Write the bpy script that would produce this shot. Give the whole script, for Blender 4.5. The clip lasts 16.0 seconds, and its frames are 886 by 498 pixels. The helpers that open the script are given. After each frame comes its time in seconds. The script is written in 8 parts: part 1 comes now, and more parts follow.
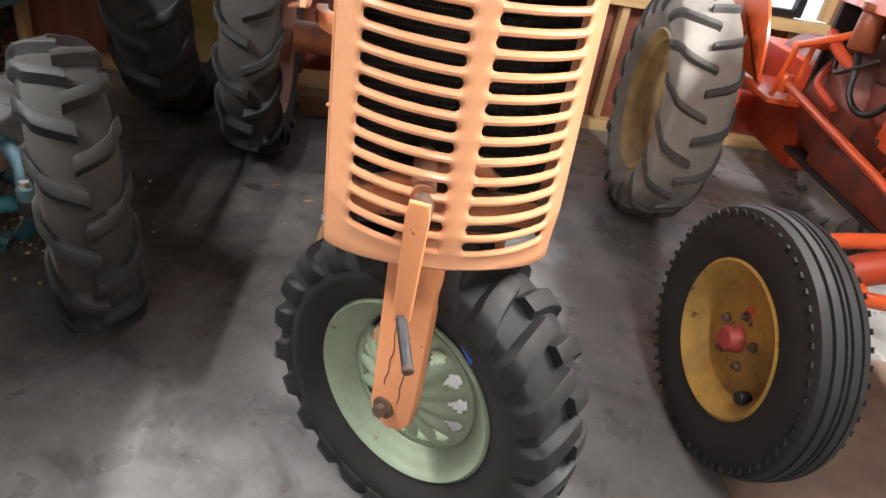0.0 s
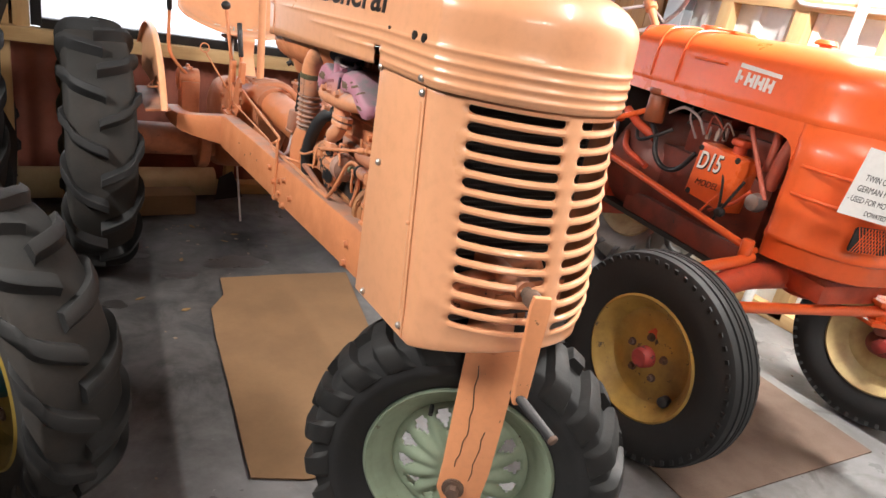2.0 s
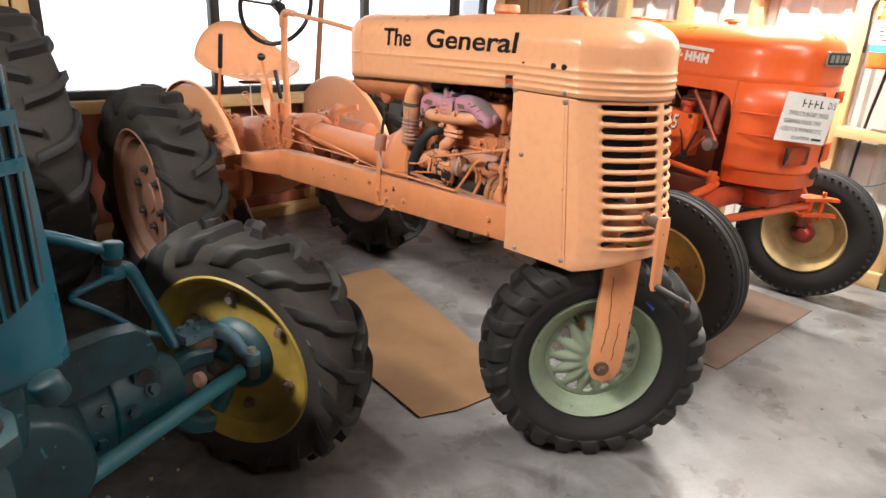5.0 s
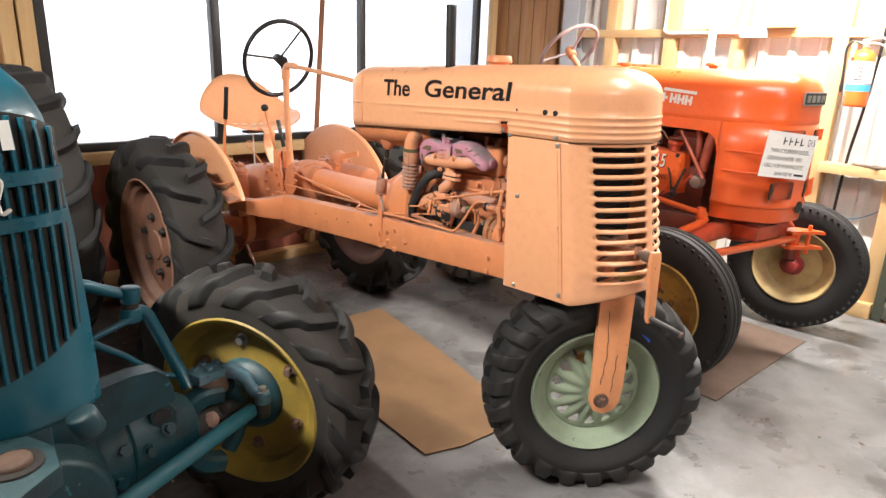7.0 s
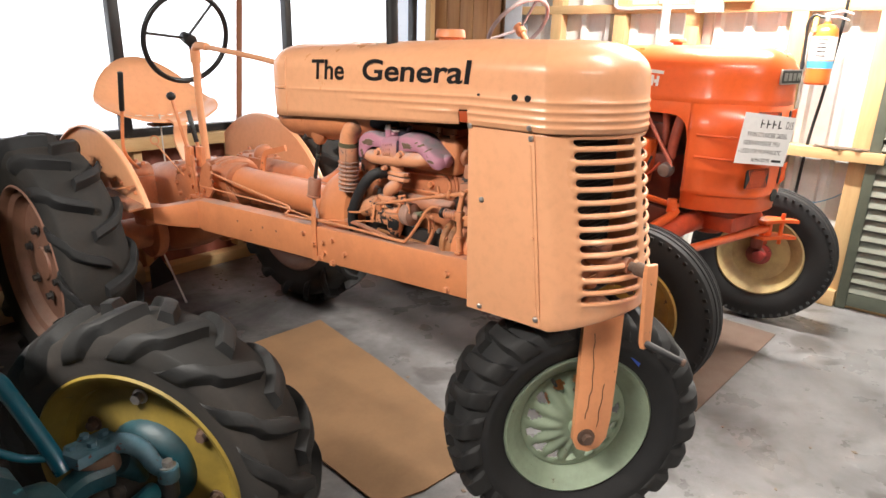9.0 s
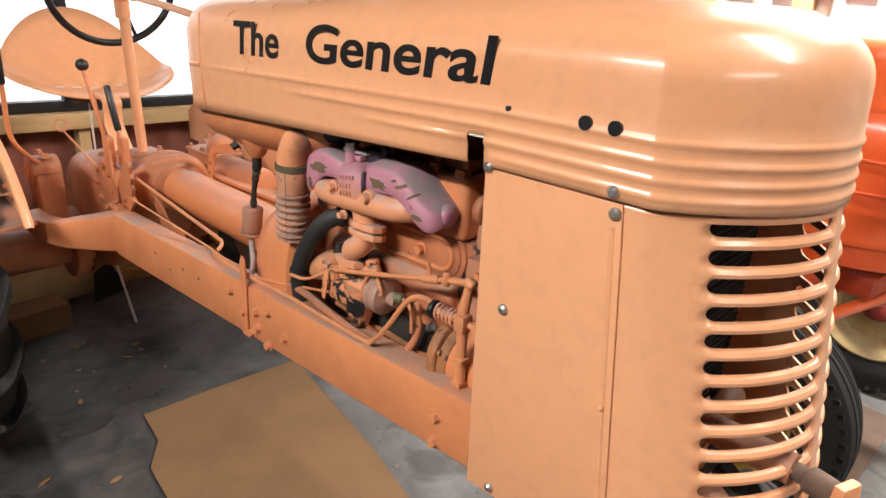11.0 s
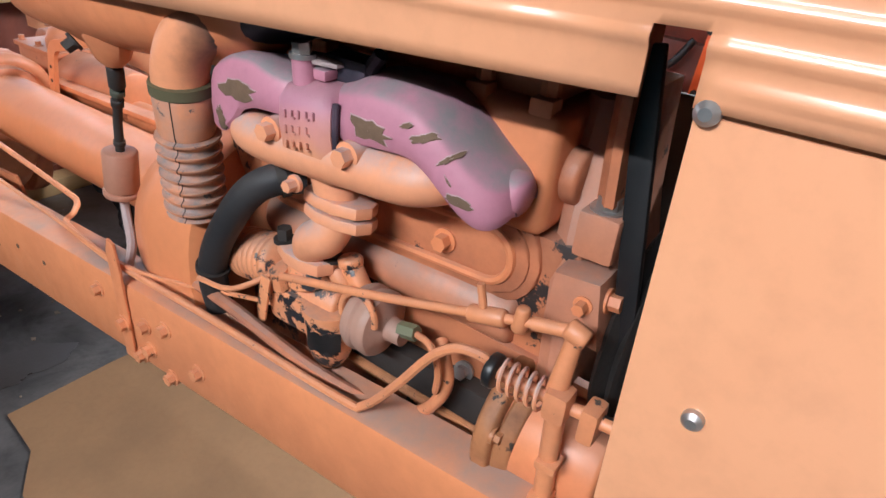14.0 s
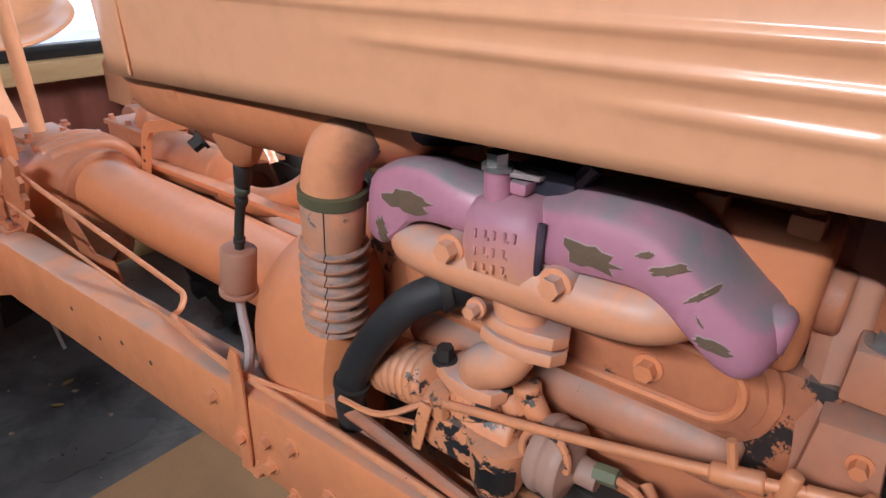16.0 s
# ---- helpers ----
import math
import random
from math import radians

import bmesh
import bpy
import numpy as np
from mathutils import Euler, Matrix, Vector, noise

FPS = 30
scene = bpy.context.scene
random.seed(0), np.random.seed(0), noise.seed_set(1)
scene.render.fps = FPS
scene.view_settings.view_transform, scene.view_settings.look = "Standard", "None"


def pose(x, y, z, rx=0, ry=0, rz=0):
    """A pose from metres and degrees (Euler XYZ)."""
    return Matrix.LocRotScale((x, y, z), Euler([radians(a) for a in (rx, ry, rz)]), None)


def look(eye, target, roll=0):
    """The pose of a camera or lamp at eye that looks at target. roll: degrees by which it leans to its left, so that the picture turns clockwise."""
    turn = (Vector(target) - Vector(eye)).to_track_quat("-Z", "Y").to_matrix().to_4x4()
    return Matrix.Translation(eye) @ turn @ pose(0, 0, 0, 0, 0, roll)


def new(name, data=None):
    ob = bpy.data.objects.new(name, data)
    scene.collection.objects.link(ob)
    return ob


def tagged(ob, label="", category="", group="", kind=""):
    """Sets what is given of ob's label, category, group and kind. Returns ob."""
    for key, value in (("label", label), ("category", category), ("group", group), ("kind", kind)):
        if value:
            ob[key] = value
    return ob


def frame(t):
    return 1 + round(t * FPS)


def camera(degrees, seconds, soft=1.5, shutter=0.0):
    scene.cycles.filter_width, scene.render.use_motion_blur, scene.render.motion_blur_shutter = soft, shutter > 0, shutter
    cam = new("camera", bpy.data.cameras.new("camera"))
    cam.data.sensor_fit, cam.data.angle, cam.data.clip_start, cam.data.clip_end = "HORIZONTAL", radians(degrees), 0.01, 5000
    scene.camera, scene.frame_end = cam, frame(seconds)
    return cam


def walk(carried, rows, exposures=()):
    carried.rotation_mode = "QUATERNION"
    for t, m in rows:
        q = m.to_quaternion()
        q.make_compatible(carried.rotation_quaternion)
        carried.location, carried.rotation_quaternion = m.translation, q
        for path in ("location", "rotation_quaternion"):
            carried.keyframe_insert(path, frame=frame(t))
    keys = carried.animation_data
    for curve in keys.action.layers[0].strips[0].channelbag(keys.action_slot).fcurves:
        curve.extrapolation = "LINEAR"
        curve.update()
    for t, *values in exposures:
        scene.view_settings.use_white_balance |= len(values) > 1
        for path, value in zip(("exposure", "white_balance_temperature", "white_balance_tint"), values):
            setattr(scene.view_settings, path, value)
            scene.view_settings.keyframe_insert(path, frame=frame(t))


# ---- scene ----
from mathutils.bvhtree import BVHTree

cam = camera(69.9, 16.0, soft=1.5)
# seconds, eye, target, roll
PATH = [
    (0, (-0.155, -0.966, 1.346), (0.134, 0.731, 0.327), 10.2),
    (0.5, (-0.303, -1.004, 1.336), (0.128, 0.664, 0.32), 10.4),
    (1, (-0.472, -0.901, 1.312), (0.061, 0.768, 0.347), 10.9),
    (1.5, (-0.611, -0.829, 1.329), (0.112, 0.822, 0.463), 10.5),
    (2, (-0.809, -0.879, 1.375), (0.227, 0.671, 0.651), 11.1),
    (2.5, (-0.99, -0.892, 1.393), (0.171, 0.598, 0.734), 9.6),
    (3, (-1.144, -0.773, 1.373), (0.035, 0.696, 0.701), 7.1),
    (3.5, (-1.328, -0.714, 1.4), (-0.132, 0.74, 0.726), 5.1),
    (4, (-1.56, -0.766, 1.423), (-0.269, 0.599, 0.738), 3.7),
    (4.2, (-1.611, -0.81, 1.418), (-0.318, 0.551, 0.729), 3.7),
    (6.3, (-1.825, -0.966, 1.43), (-0.444, 0.334, 0.796), 2.6),
    (6.5, (-1.822, -0.969, 1.436), (-0.439, 0.345, 0.835), 2.6),
    (7, (-1.817, -0.971, 1.437), (-0.47, 0.396, 0.873), 2.1),
    (7.5, (-1.805, -0.941, 1.424), (-0.467, 0.419, 0.825), 2.0),
    (8, (-1.771, -0.87, 1.426), (-0.36, 0.414, 0.826), 2.6),
    (8.2, (-1.737, -0.84, 1.426), (-0.304, 0.423, 0.835), 2.2),
    (10.3, (-1.094, -0.315, 1.39), (0.385, 0.864, 0.74), 2.1),
    (10.5, (-1.004, -0.266, 1.39), (0.444, 0.934, 0.709), 2.1),
    (11, (-0.861, -0.157, 1.411), (0.516, 1.112, 0.707), 3.9),
    (11.5, (-0.769, 0.007, 1.398), (0.662, 1.209, 0.686), 5.3),
    (12, (-0.69, 0.157, 1.395), (0.804, 1.249, 0.636), 3.0),
    (12.5, (-0.601, 0.208, 1.39), (0.826, 1.373, 0.612), 3.1),
    (13, (-0.574, 0.248, 1.361), (0.816, 1.425, 0.534), 5.2),
    (13.5, (-0.568, 0.286, 1.325), (0.853, 1.33, 0.381), 4.8),
    (14, (-0.566, 0.294, 1.313), (0.892, 1.234, 0.318), 5.5),
    (14.5, (-0.563, 0.326, 1.337), (0.925, 1.305, 0.428), 5.3),
    (15, (-0.573, 0.36, 1.343), (0.903, 1.387, 0.467), 4.6),
    (15.5, (-0.592, 0.41, 1.338), (0.856, 1.472, 0.457), 4.0),
    (16, (-0.559, 0.465, 1.328), (0.87, 1.548, 0.442), 2.2),
]
walk(cam, [(t, look(eye, target, roll)) for t, eye, target, roll in PATH],
     exposures=[(0.0, 0.25, 6150, 10), (1.5, 0.1, 6200, 10), (2.5, 0.1, 6350, 10), (4.0, -0.05, 6500, 10), (7.0, 0.17, 6450, 10), (11.0, -0.1, 6450, 10), (12.0, 0.1, 6100, 10), (13.5, 0.1, 5800, 10), (14.5, 0.0, 5500, 10), (15.5, -0.25, 5500, 10), (16.0, -0.3, 5500, 10)])

# ---- light ----
world = bpy.data.worlds.new("sky")
scene.world = world
world.use_nodes = True
wn = world.node_tree
sky = wn.nodes.new("ShaderNodeTexSky")
sky.sky_type, sky.sun_disc, sky.sun_elevation, sky.sun_rotation = "NISHITA", False, radians(40), radians(30)
wn.nodes["Background"].inputs["Strength"].default_value = 0.12
wn.links.new(sky.outputs["Color"], wn.nodes["Background"].inputs["Color"])


def area_lamp(name, x, y, z, sx, sy, watts, color, rx=0, ry=0, rz=0):
    d = bpy.data.lights.new(name, "AREA")
    d.shape, d.size, d.size_y, d.energy, d.color = "RECTANGLE", sx, sy, watts, color
    ob = new(name, d)
    ob.matrix_basis = pose(x, y, z, rx, ry, rz)
    return ob


LAMP = (1.0, 0.94, 0.86)
TUBES = [(-2.32, 0.52, 152.0, 90), (-2.80, 2.40, 14.0, 90), (0.45, -0.75, 34.0, 90), (2.0, 0.25, 180.0, 90), (-0.5, -2.9, 60.0, 0)]
for x, y, w, a in TUBES:
    area_lamp("tube_light", x, y, 2.52, 1.2, 0.05, w, LAMP, 0, 0, a)
area_lamp("window_daylight", 0.85, 3.35, 1.55, 3.3, 1.25, 20.0, (0.92, 0.96, 1.0), -90, 0, 0)


# ---- materials ----
def mat(name, base, alt=None, scale=5.0, amt=0.6, fine=70.0, rough=0.5, rvar=0.15, metal=0.0, bump=0.08, chip=None, chip_at=0.66, chip_scale=16.0, coat=0.0, stretch=(1, 1, 1), emit=0.0, dust=None, dust_amt=0.7, dust_at=(0.30, 0.92), rise=None):
    m = bpy.data.materials.new(name)
    m.use_nodes = True
    t = m.node_tree
    nd, lk = t.nodes, t.links
    b = nd["Principled BSDF"]
    geo = nd.new("ShaderNodeNewGeometry")
    mp = nd.new("ShaderNodeMapping")
    mp.inputs["Scale"].default_value = stretch
    lk.new(geo.outputs["Position"], mp.inputs["Vector"])

    def noise_tex(s, d, r=0.6):
        n = nd.new("ShaderNodeTexNoise")
        n.inputs["Scale"].default_value, n.inputs["Detail"].default_value, n.inputs["Roughness"].default_value = s, d, r
        lk.new(mp.outputs["Vector"], n.inputs["Vector"])
        return n.outputs["Fac"]

    def span(fac, a, c, lo=0.0, hi=1.0):
        r = nd.new("ShaderNodeMapRange")
        r.inputs["From Min"].default_value, r.inputs["From Max"].default_value = a, c
        r.inputs["To Min"].default_value, r.inputs["To Max"].default_value = lo, hi
        lk.new(fac, r.inputs["Value"])
        return r.outputs["Result"]

    def mix(fac, c1, c2):
        x = nd.new("ShaderNodeMix")
        x.data_type = "RGBA"
        lk.new(fac, x.inputs["Factor"])
        for v, s in ((c1, x.inputs["A"]), (c2, x.inputs["B"])):
            if isinstance(v, tuple):
                s.default_value = (*v, 1)
            else:
                lk.new(v, s)
        return x.outputs["Result"]

    alt = alt or tuple(c * 0.75 for c in base)
    big, small = noise_tex(scale, 6), noise_tex(fine, 4)
    col = mix(span(big, 0.42, 0.72, 0, amt), base, alt)
    col = mix(span(small, 0.45, 0.75, 0, 0.25), col, tuple(c * 0.7 for c in base))
    rg = span(big, 0.3, 0.7, rough - rvar * 0.5, rough + rvar)
    if chip:
        mask = span(noise_tex(chip_scale, 9, 0.7), chip_at, chip_at + 0.015)
        col = mix(mask, col, chip)
    if rise:
        sp = nd.new("ShaderNodeSeparateXYZ")
        lk.new(geo.outputs["Position"], sp.inputs["Vector"])
        jit = nd.new("ShaderNodeMath")
        jit.operation = "MULTIPLY_ADD"
        lk.new(noise_tex(rise[4], 6), jit.inputs[0])
        jit.inputs[1].default_value = rise[5]
        lk.new(sp.outputs[rise[0]], jit.inputs[2])
        col = mix(span(jit.outputs[0], rise[1] + rise[5] * 0.5, rise[2] + rise[5] * 0.5), col, rise[3])
    if dust:
        sn = nd.new("ShaderNodeSeparateXYZ")
        lk.new(geo.outputs["Normal"], sn.inputs["Vector"])
        up = span(sn.outputs["Z"], *dust_at)
        pat = span(noise_tex(scale * 1.7, 7, 0.65), 0.32, 0.62, 0.15, 1.0)
        mul = nd.new("ShaderNodeMath")
        mul.operation = "MULTIPLY"
        lk.new(up, mul.inputs[0])
        lk.new(pat, mul.inputs[1])
        col = mix(span(mul.outputs[0], 0.0, 1.0, 0.0, dust_amt), col, dust)
    lk.new(col, b.inputs["Base Color"])
    lk.new(rg, b.inputs["Roughness"])
    b.inputs["Metallic"].default_value = metal
    b.inputs["Coat Weight"].default_value = coat
    b.inputs["Coat Roughness"].default_value = 0.12
    if bump:
        bp = nd.new("ShaderNodeBump")
        bp.inputs["Strength"].default_value, bp.inputs["Distance"].default_value = bump, 0.01
        lk.new(small, bp.inputs["Height"])
        lk.new(bp.outputs["Normal"], b.inputs["Normal"])
    if emit:
        lk.new(col, b.inputs["Emission Color"])
        b.inputs["Emission Strength"].default_value = emit
    return m


GREY_DUST = (0.27, 0.195, 0.16)
PEACH = mat("peach_paint", (0.82, 0.405, 0.215), (0.79, 0.355, 0.175), 2.5, 0.5, 40, 0.30, 0.1, bump=0.012, coat=0.4, chip=(0.25, 0.12, 0.06), chip_at=0.80, chip_scale=30)
PEACH_OLD = mat("worn_peach_paint", (0.71, 0.262, 0.112), (0.44, 0.155, 0.07), 7, 0.7, 60, 0.40, 0.2, bump=0.05, chip=(0.12, 0.06, 0.035), chip_at=0.68, chip_scale=20, dust=GREY_DUST, dust_amt=0.45)
PEACH_RAIL = mat("worn_peach_rail_paint", (0.66, 0.248, 0.105), (0.46, 0.165, 0.075), 5, 0.7, 60, 0.38, 0.2, bump=0.04, chip=(0.12, 0.06, 0.035), chip_at=0.74, chip_scale=20, dust=(0.30, 0.225, 0.19), dust_amt=0.9, dust_at=(0.80, 0.98))
SOOT_BLUE = mat("blue_black_sooty_casting", (0.022, 0.022, 0.034), (0.10, 0.06, 0.09), 22, 0.8, 90, 0.5, bump=0.1)
PEACH_PALE = mat("pale_worn_peach_casting", (0.76, 0.33, 0.17), (0.66, 0.31, 0.18), 16, 0.6, 90, 0.42, 0.2, bump=0.05, chip=(0.06, 0.045, 0.04), chip_at=0.70, chip_scale=34, dust=(0.42, 0.35, 0.335), dust_amt=1.0, dust_at=(0.1, 0.75))
PEACH_DUST = mat("dusty_peach_paint", (0.56, 0.205, 0.095), (0.22, 0.085, 0.05), 9, 0.9, 90, 0.46, 0.2, bump=0.12, chip=(0.06, 0.035, 0.03), chip_at=0.645, chip_scale=24, dust=GREY_DUST, dust_amt=0.75, dust_at=(0.2, 0.85))
PEACH_OILY = mat("oil_blackened_peach_casting", (0.50, 0.18, 0.08), (0.20, 0.08, 0.045), 8, 0.9, 70, 0.42, 0.2, bump=0.12, chip=(0.030, 0.022, 0.02), chip_at=0.53, chip_scale=9, dust=GREY_DUST, dust_amt=0.5)
PEACH_WORN = mat("chipped_flat_peach_paint", (0.78, 0.33, 0.15), (0.70, 0.27, 0.11), 6, 0.5, 60, 0.38, 0.2, bump=0.04, chip=(0.16, 0.075, 0.04), chip_at=0.66, chip_scale=22)
PEACH_CHIP = mat("chipped_peach_casting", (0.72, 0.29, 0.13), (0.46, 0.22, 0.13), 22, 0.8, 120, 0.45, 0.2, bump=0.10, chip=(0.018, 0.017, 0.02), chip_at=0.555, chip_scale=36, dust=GREY_DUST, dust_amt=0.6)
PEACH_ROD = mat("peach_rod_paint", (0.68, 0.27, 0.12), (0.42, 0.17, 0.09), 20, 0.6, 120, 0.42, 0.2, bump=0.05, chip=(0.04, 0.035, 0.035), chip_at=0.645, chip_scale=55, dust=GREY_DUST, dust_amt=0.3)
PEACH_BELLOWS = mat("grey_rimmed_peach_rubber", (0.66, 0.27, 0.13), (0.42, 0.27, 0.21), 24, 0.8, 120, 0.5, 0.2, bump=0.06, chip=(0.05, 0.045, 0.045), chip_at=0.62, chip_scale=40, dust=(0.20, 0.175, 0.17), dust_amt=1.0, dust_at=(-0.25, 0.4))
# peach turning near-black toward lower Y, with a ragged edge
PEACH_DARK_END = mat("dark_ended_peach_pipe", (0.74, 0.31, 0.15), (0.60, 0.26, 0.14), 12, 0.6, 80, 0.42, 0.2, bump=0.04, dust=GREY_DUST, dust_amt=0.5, rise=("Y", 0.858, 0.826, (0.022, 0.022, 0.028), 26, 0.035))
PEACH_GREYED = mat("grey_dusted_peach_casting", (0.58, 0.23, 0.12), (0.34, 0.15, 0.09), 10, 0.8, 90, 0.5, 0.2, bump=0.10, chip=(0.035, 0.03, 0.03), chip_at=0.62, chip_scale=16, dust=(0.27, 0.205, 0.175), dust_amt=0.9, dust_at=(-0.1, 0.6))
HEATBOX = mat("purple_to_peach_casting", (0.72, 0.32, 0.17), (0.58, 0.27, 0.18), 18, 0.7, 110, 0.5, 0.2, bump=0.12, rise=("Z", 1.095, 1.140, (0.44, 0.20, 0.27), 20, 0.03), dust=GREY_DUST, dust_amt=0.4)
PEACH_TUBE = mat("smooth_orange_tube_paint", (0.68, 0.25, 0.103), (0.54, 0.19, 0.08), 4, 0.5, 60, 0.36, 0.15, bump=0.015, chip=(0.20, 0.10, 0.06), chip_at=0.78, chip_scale=24, dust=(0.36, 0.20, 0.13), dust_amt=0.25, dust_at=(0.6, 1.0))
PEACH_CAST = mat("oil_browned_peach_casting", (0.54, 0.195, 0.085), (0.27, 0.10, 0.055), 6, 0.7, 70, 0.42, 0.2, bump=0.06, chip=(0.07, 0.04, 0.03), chip_at=0.68, chip_scale=22, dust=(0.30, 0.21, 0.17), dust_amt=0.55, dust_at=(0.55, 0.98))
RUSTY_PEACH = mat("rust_stained_peach_flange", (0.40, 0.17, 0.07), (0.17, 0.075, 0.035), 26, 0.9, 110, 0.5, 0.2, bump=0.1, chip=(0.035, 0.025, 0.02), chip_at=0.60, chip_scale=30)
GREYPINK = mat("grey_pink_casting", (0.40, 0.23, 0.17), (0.27, 0.19, 0.17), 20, 0.7, 100, 0.55, bump=0.1, chip=(0.03, 0.03, 0.03), chip_at=0.70, chip_scale=50, dust=GREY_DUST, dust_amt=0.6)
PURPLE = mat("heat_faded_manifold_paint", (0.50, 0.215, 0.285), (0.42, 0.185, 0.25), 14, 0.7, 110, 0.45, 0.2, bump=0.05, chip=(0.16, 0.10, 0.09), chip_at=0.76, chip_scale=40, dust=(0.25, 0.225, 0.235), dust_amt=1.0, dust_at=(0.48, 0.72))
RUBBER_HOSE = mat("black_hose_rubber", (0.016, 0.016, 0.018), (0.04, 0.037, 0.037), 12, 0.6, 120, 0.6, bump=0.06, dust=(0.09, 0.085, 0.085), dust_amt=0.6)
FLAKE = mat("bare_brown_flaked_metal", (0.16, 0.10, 0.06), (0.10, 0.07, 0.05), 30, 0.6, 200, 0.8, bump=0.15)
PALE_EDGE = mat("pale_lifted_paint_edge", (0.46, 0.32, 0.33), (0.34, 0.22, 0.23), 40, 0.6, 200, 0.7, bump=0.1)
ASH = mat("ash_grey_burnt_paint", (0.38, 0.30, 0.29), (0.25, 0.19, 0.19), 18, 0.7, 150, 0.75, bump=0.1)
RIM_DUST = mat("dusty_brown_rim_paint", (0.24, 0.115, 0.075), (0.15, 0.08, 0.06), 8, 0.7, 80, 0.6, 0.15, bump=0.08, chip=(0.06, 0.04, 0.035), chip_at=0.70, chip_scale=26, dust=(0.22, 0.16, 0.13), dust_amt=0.7)
RED = mat("orange_red_paint", (0.80, 0.130, 0.028), (0.70, 0.095, 0.022), 3, 0.5, 40, 0.30, 0.1, bump=0.012, coat=0.3, chip=(0.2, 0.04, 0.02), chip_at=0.80, chip_scale=30)
RED_OLD = mat("grimy_red_paint", (0.58, 0.075, 0.025), (0.20, 0.045, 0.03), 8, 0.75, 80, 0.45, 0.2, bump=0.08, chip=(0.06, 0.03, 0.025), chip_at=0.68, chip_scale=26)
RED_DARK = mat("oily_dark_red_casting", (0.22, 0.040, 0.022), (0.075, 0.035, 0.03), 7, 0.9, 70, 0.45, 0.2, bump=0.1, chip=(0.04, 0.03, 0.03), chip_at=0.64, chip_scale=22, dust=(0.17, 0.11, 0.10), dust_amt=0.8, dust_at=(0.0, 0.7))
PINK_RED = mat("faded_pink_red_paint", (0.50, 0.105, 0.06), (0.24, 0.06, 0.045), 12, 0.7, 90, 0.45, bump=0.06)
RUST_BOWL = mat("brown_orange_bowl_paint", (0.30, 0.075, 0.025), (0.15, 0.05, 0.025), 12, 0.8, 90, 0.35, bump=0.05)
RED_HUB = mat("faded_red_hub_paint", (0.38, 0.045, 0.038), (0.13, 0.035, 0.03), 12, 0.9, 90, 0.5, bump=0.06, chip=(0.05, 0.03, 0.03), chip_at=0.60, chip_scale=40)
TEAL = mat("worn_teal_paint", (0.004, 0.090, 0.140), (0.008, 0.115, 0.165), 7, 0.6, 60, 0.28, 0.2, bump=0.04, chip=(0.05, 0.03, 0.03), chip_at=0.69, chip_scale=26, coat=0.3)
TEAL_PALE = mat("pale_teal_worn_paint", (0.016, 0.125, 0.165), (0.06, 0.16, 0.20), 16, 0.7, 90, 0.45, 0.2, bump=0.06, chip=(0.10, 0.03, 0.03), chip_at=0.66, chip_scale=36)
TEAL_CHALK = mat("chalky_pale_blue_paint", (0.105, 0.185, 0.235), (0.035, 0.125, 0.165), 20, 0.8, 100, 0.55, 0.2, bump=0.08, chip=(0.12, 0.04, 0.035), chip_at=0.62, chip_scale=40)
TEAL_DARK = mat("oily_teal_casting", (0.004, 0.045, 0.062), (0.008, 0.011, 0.012), 8, 0.9, 60, 0.38, 0.2, bump=0.12, chip=(0.03, 0.15, 0.18), chip_at=0.64, chip_scale=18, dust=(0.07, 0.12, 0.13), dust_amt=0.5)
RUBBER = mat("dusty_black_rubber", (0.010, 0.010, 0.011), (0.026, 0.025, 0.024), 7, 0.7, 90, 0.72, 0.15, bump=0.08)
RUBBER_BROWN = mat("dusty_brown_black_rubber", (0.013, 0.012, 0.011), (0.046, 0.037, 0.031), 6, 0.8, 90, 0.8, 0.2, bump=0.1)
RUBBER_WORN = mat("scuffed_black_lug_rubber", (0.009, 0.0088, 0.009), (0.026, 0.025, 0.024), 16, 0.8, 110, 0.62, 0.2, bump=0.1)
RUBBER_GREY = mat("aged_grey_rubber", (0.30, 0.285, 0.26), (0.16, 0.15, 0.14), 6, 0.7, 60, 0.8, 0.1, bump=0.1)
RUBBER_LUG = mat("dark_lug_rubber", (0.07, 0.07, 0.072), (0.14, 0.13, 0.12), 9, 0.7, 90, 0.7, 0.1, bump=0.08)
GREEN_RIM = mat("pale_green_rim_paint", (0.29, 0.36, 0.255), (0.20, 0.245, 0.175), 7, 0.8, 80, 0.45, 0.2, bump=0.05, chip=(0.12, 0.08, 0.05), chip_at=0.655, chip_scale=26)
YELLOW = mat("mustard_rim_paint", (0.40, 0.25, 0.050), (0.17, 0.10, 0.035), 7, 0.9, 80, 0.5, 0.2, bump=0.06, chip=(0.06, 0.04, 0.03), chip_at=0.62, chip_scale=20)
CREAM = mat("cream_rim_paint", (0.48, 0.36, 0.16), (0.27, 0.17, 0.08), 8, 0.9, 80, 0.5, 0.2, bump=0.05, chip=(0.12, 0.07, 0.04), chip_at=0.70, chip_scale=24)
LIME = mat("green_yellow_rim_paint", (0.26, 0.180, 0.030), (0.13, 0.095, 0.025), 7, 0.8, 80, 0.5, 0.2, bump=0.06, chip=(0.05, 0.06, 0.05), chip_at=0.68, chip_scale=18)
BLACK = mat("black_enamel", (0.012, 0.012, 0.013), (0.03, 0.03, 0.03), 12, 0.5, 90, 0.35, bump=0.03)
# dark metal; also colours sheets and skins that stand in for shade
DARK = mat("sooty_metal_and_shade", (0.022, 0.019, 0.018), (0.05, 0.038, 0.03), 10, 0.7, 90, 0.65, bump=0.1)
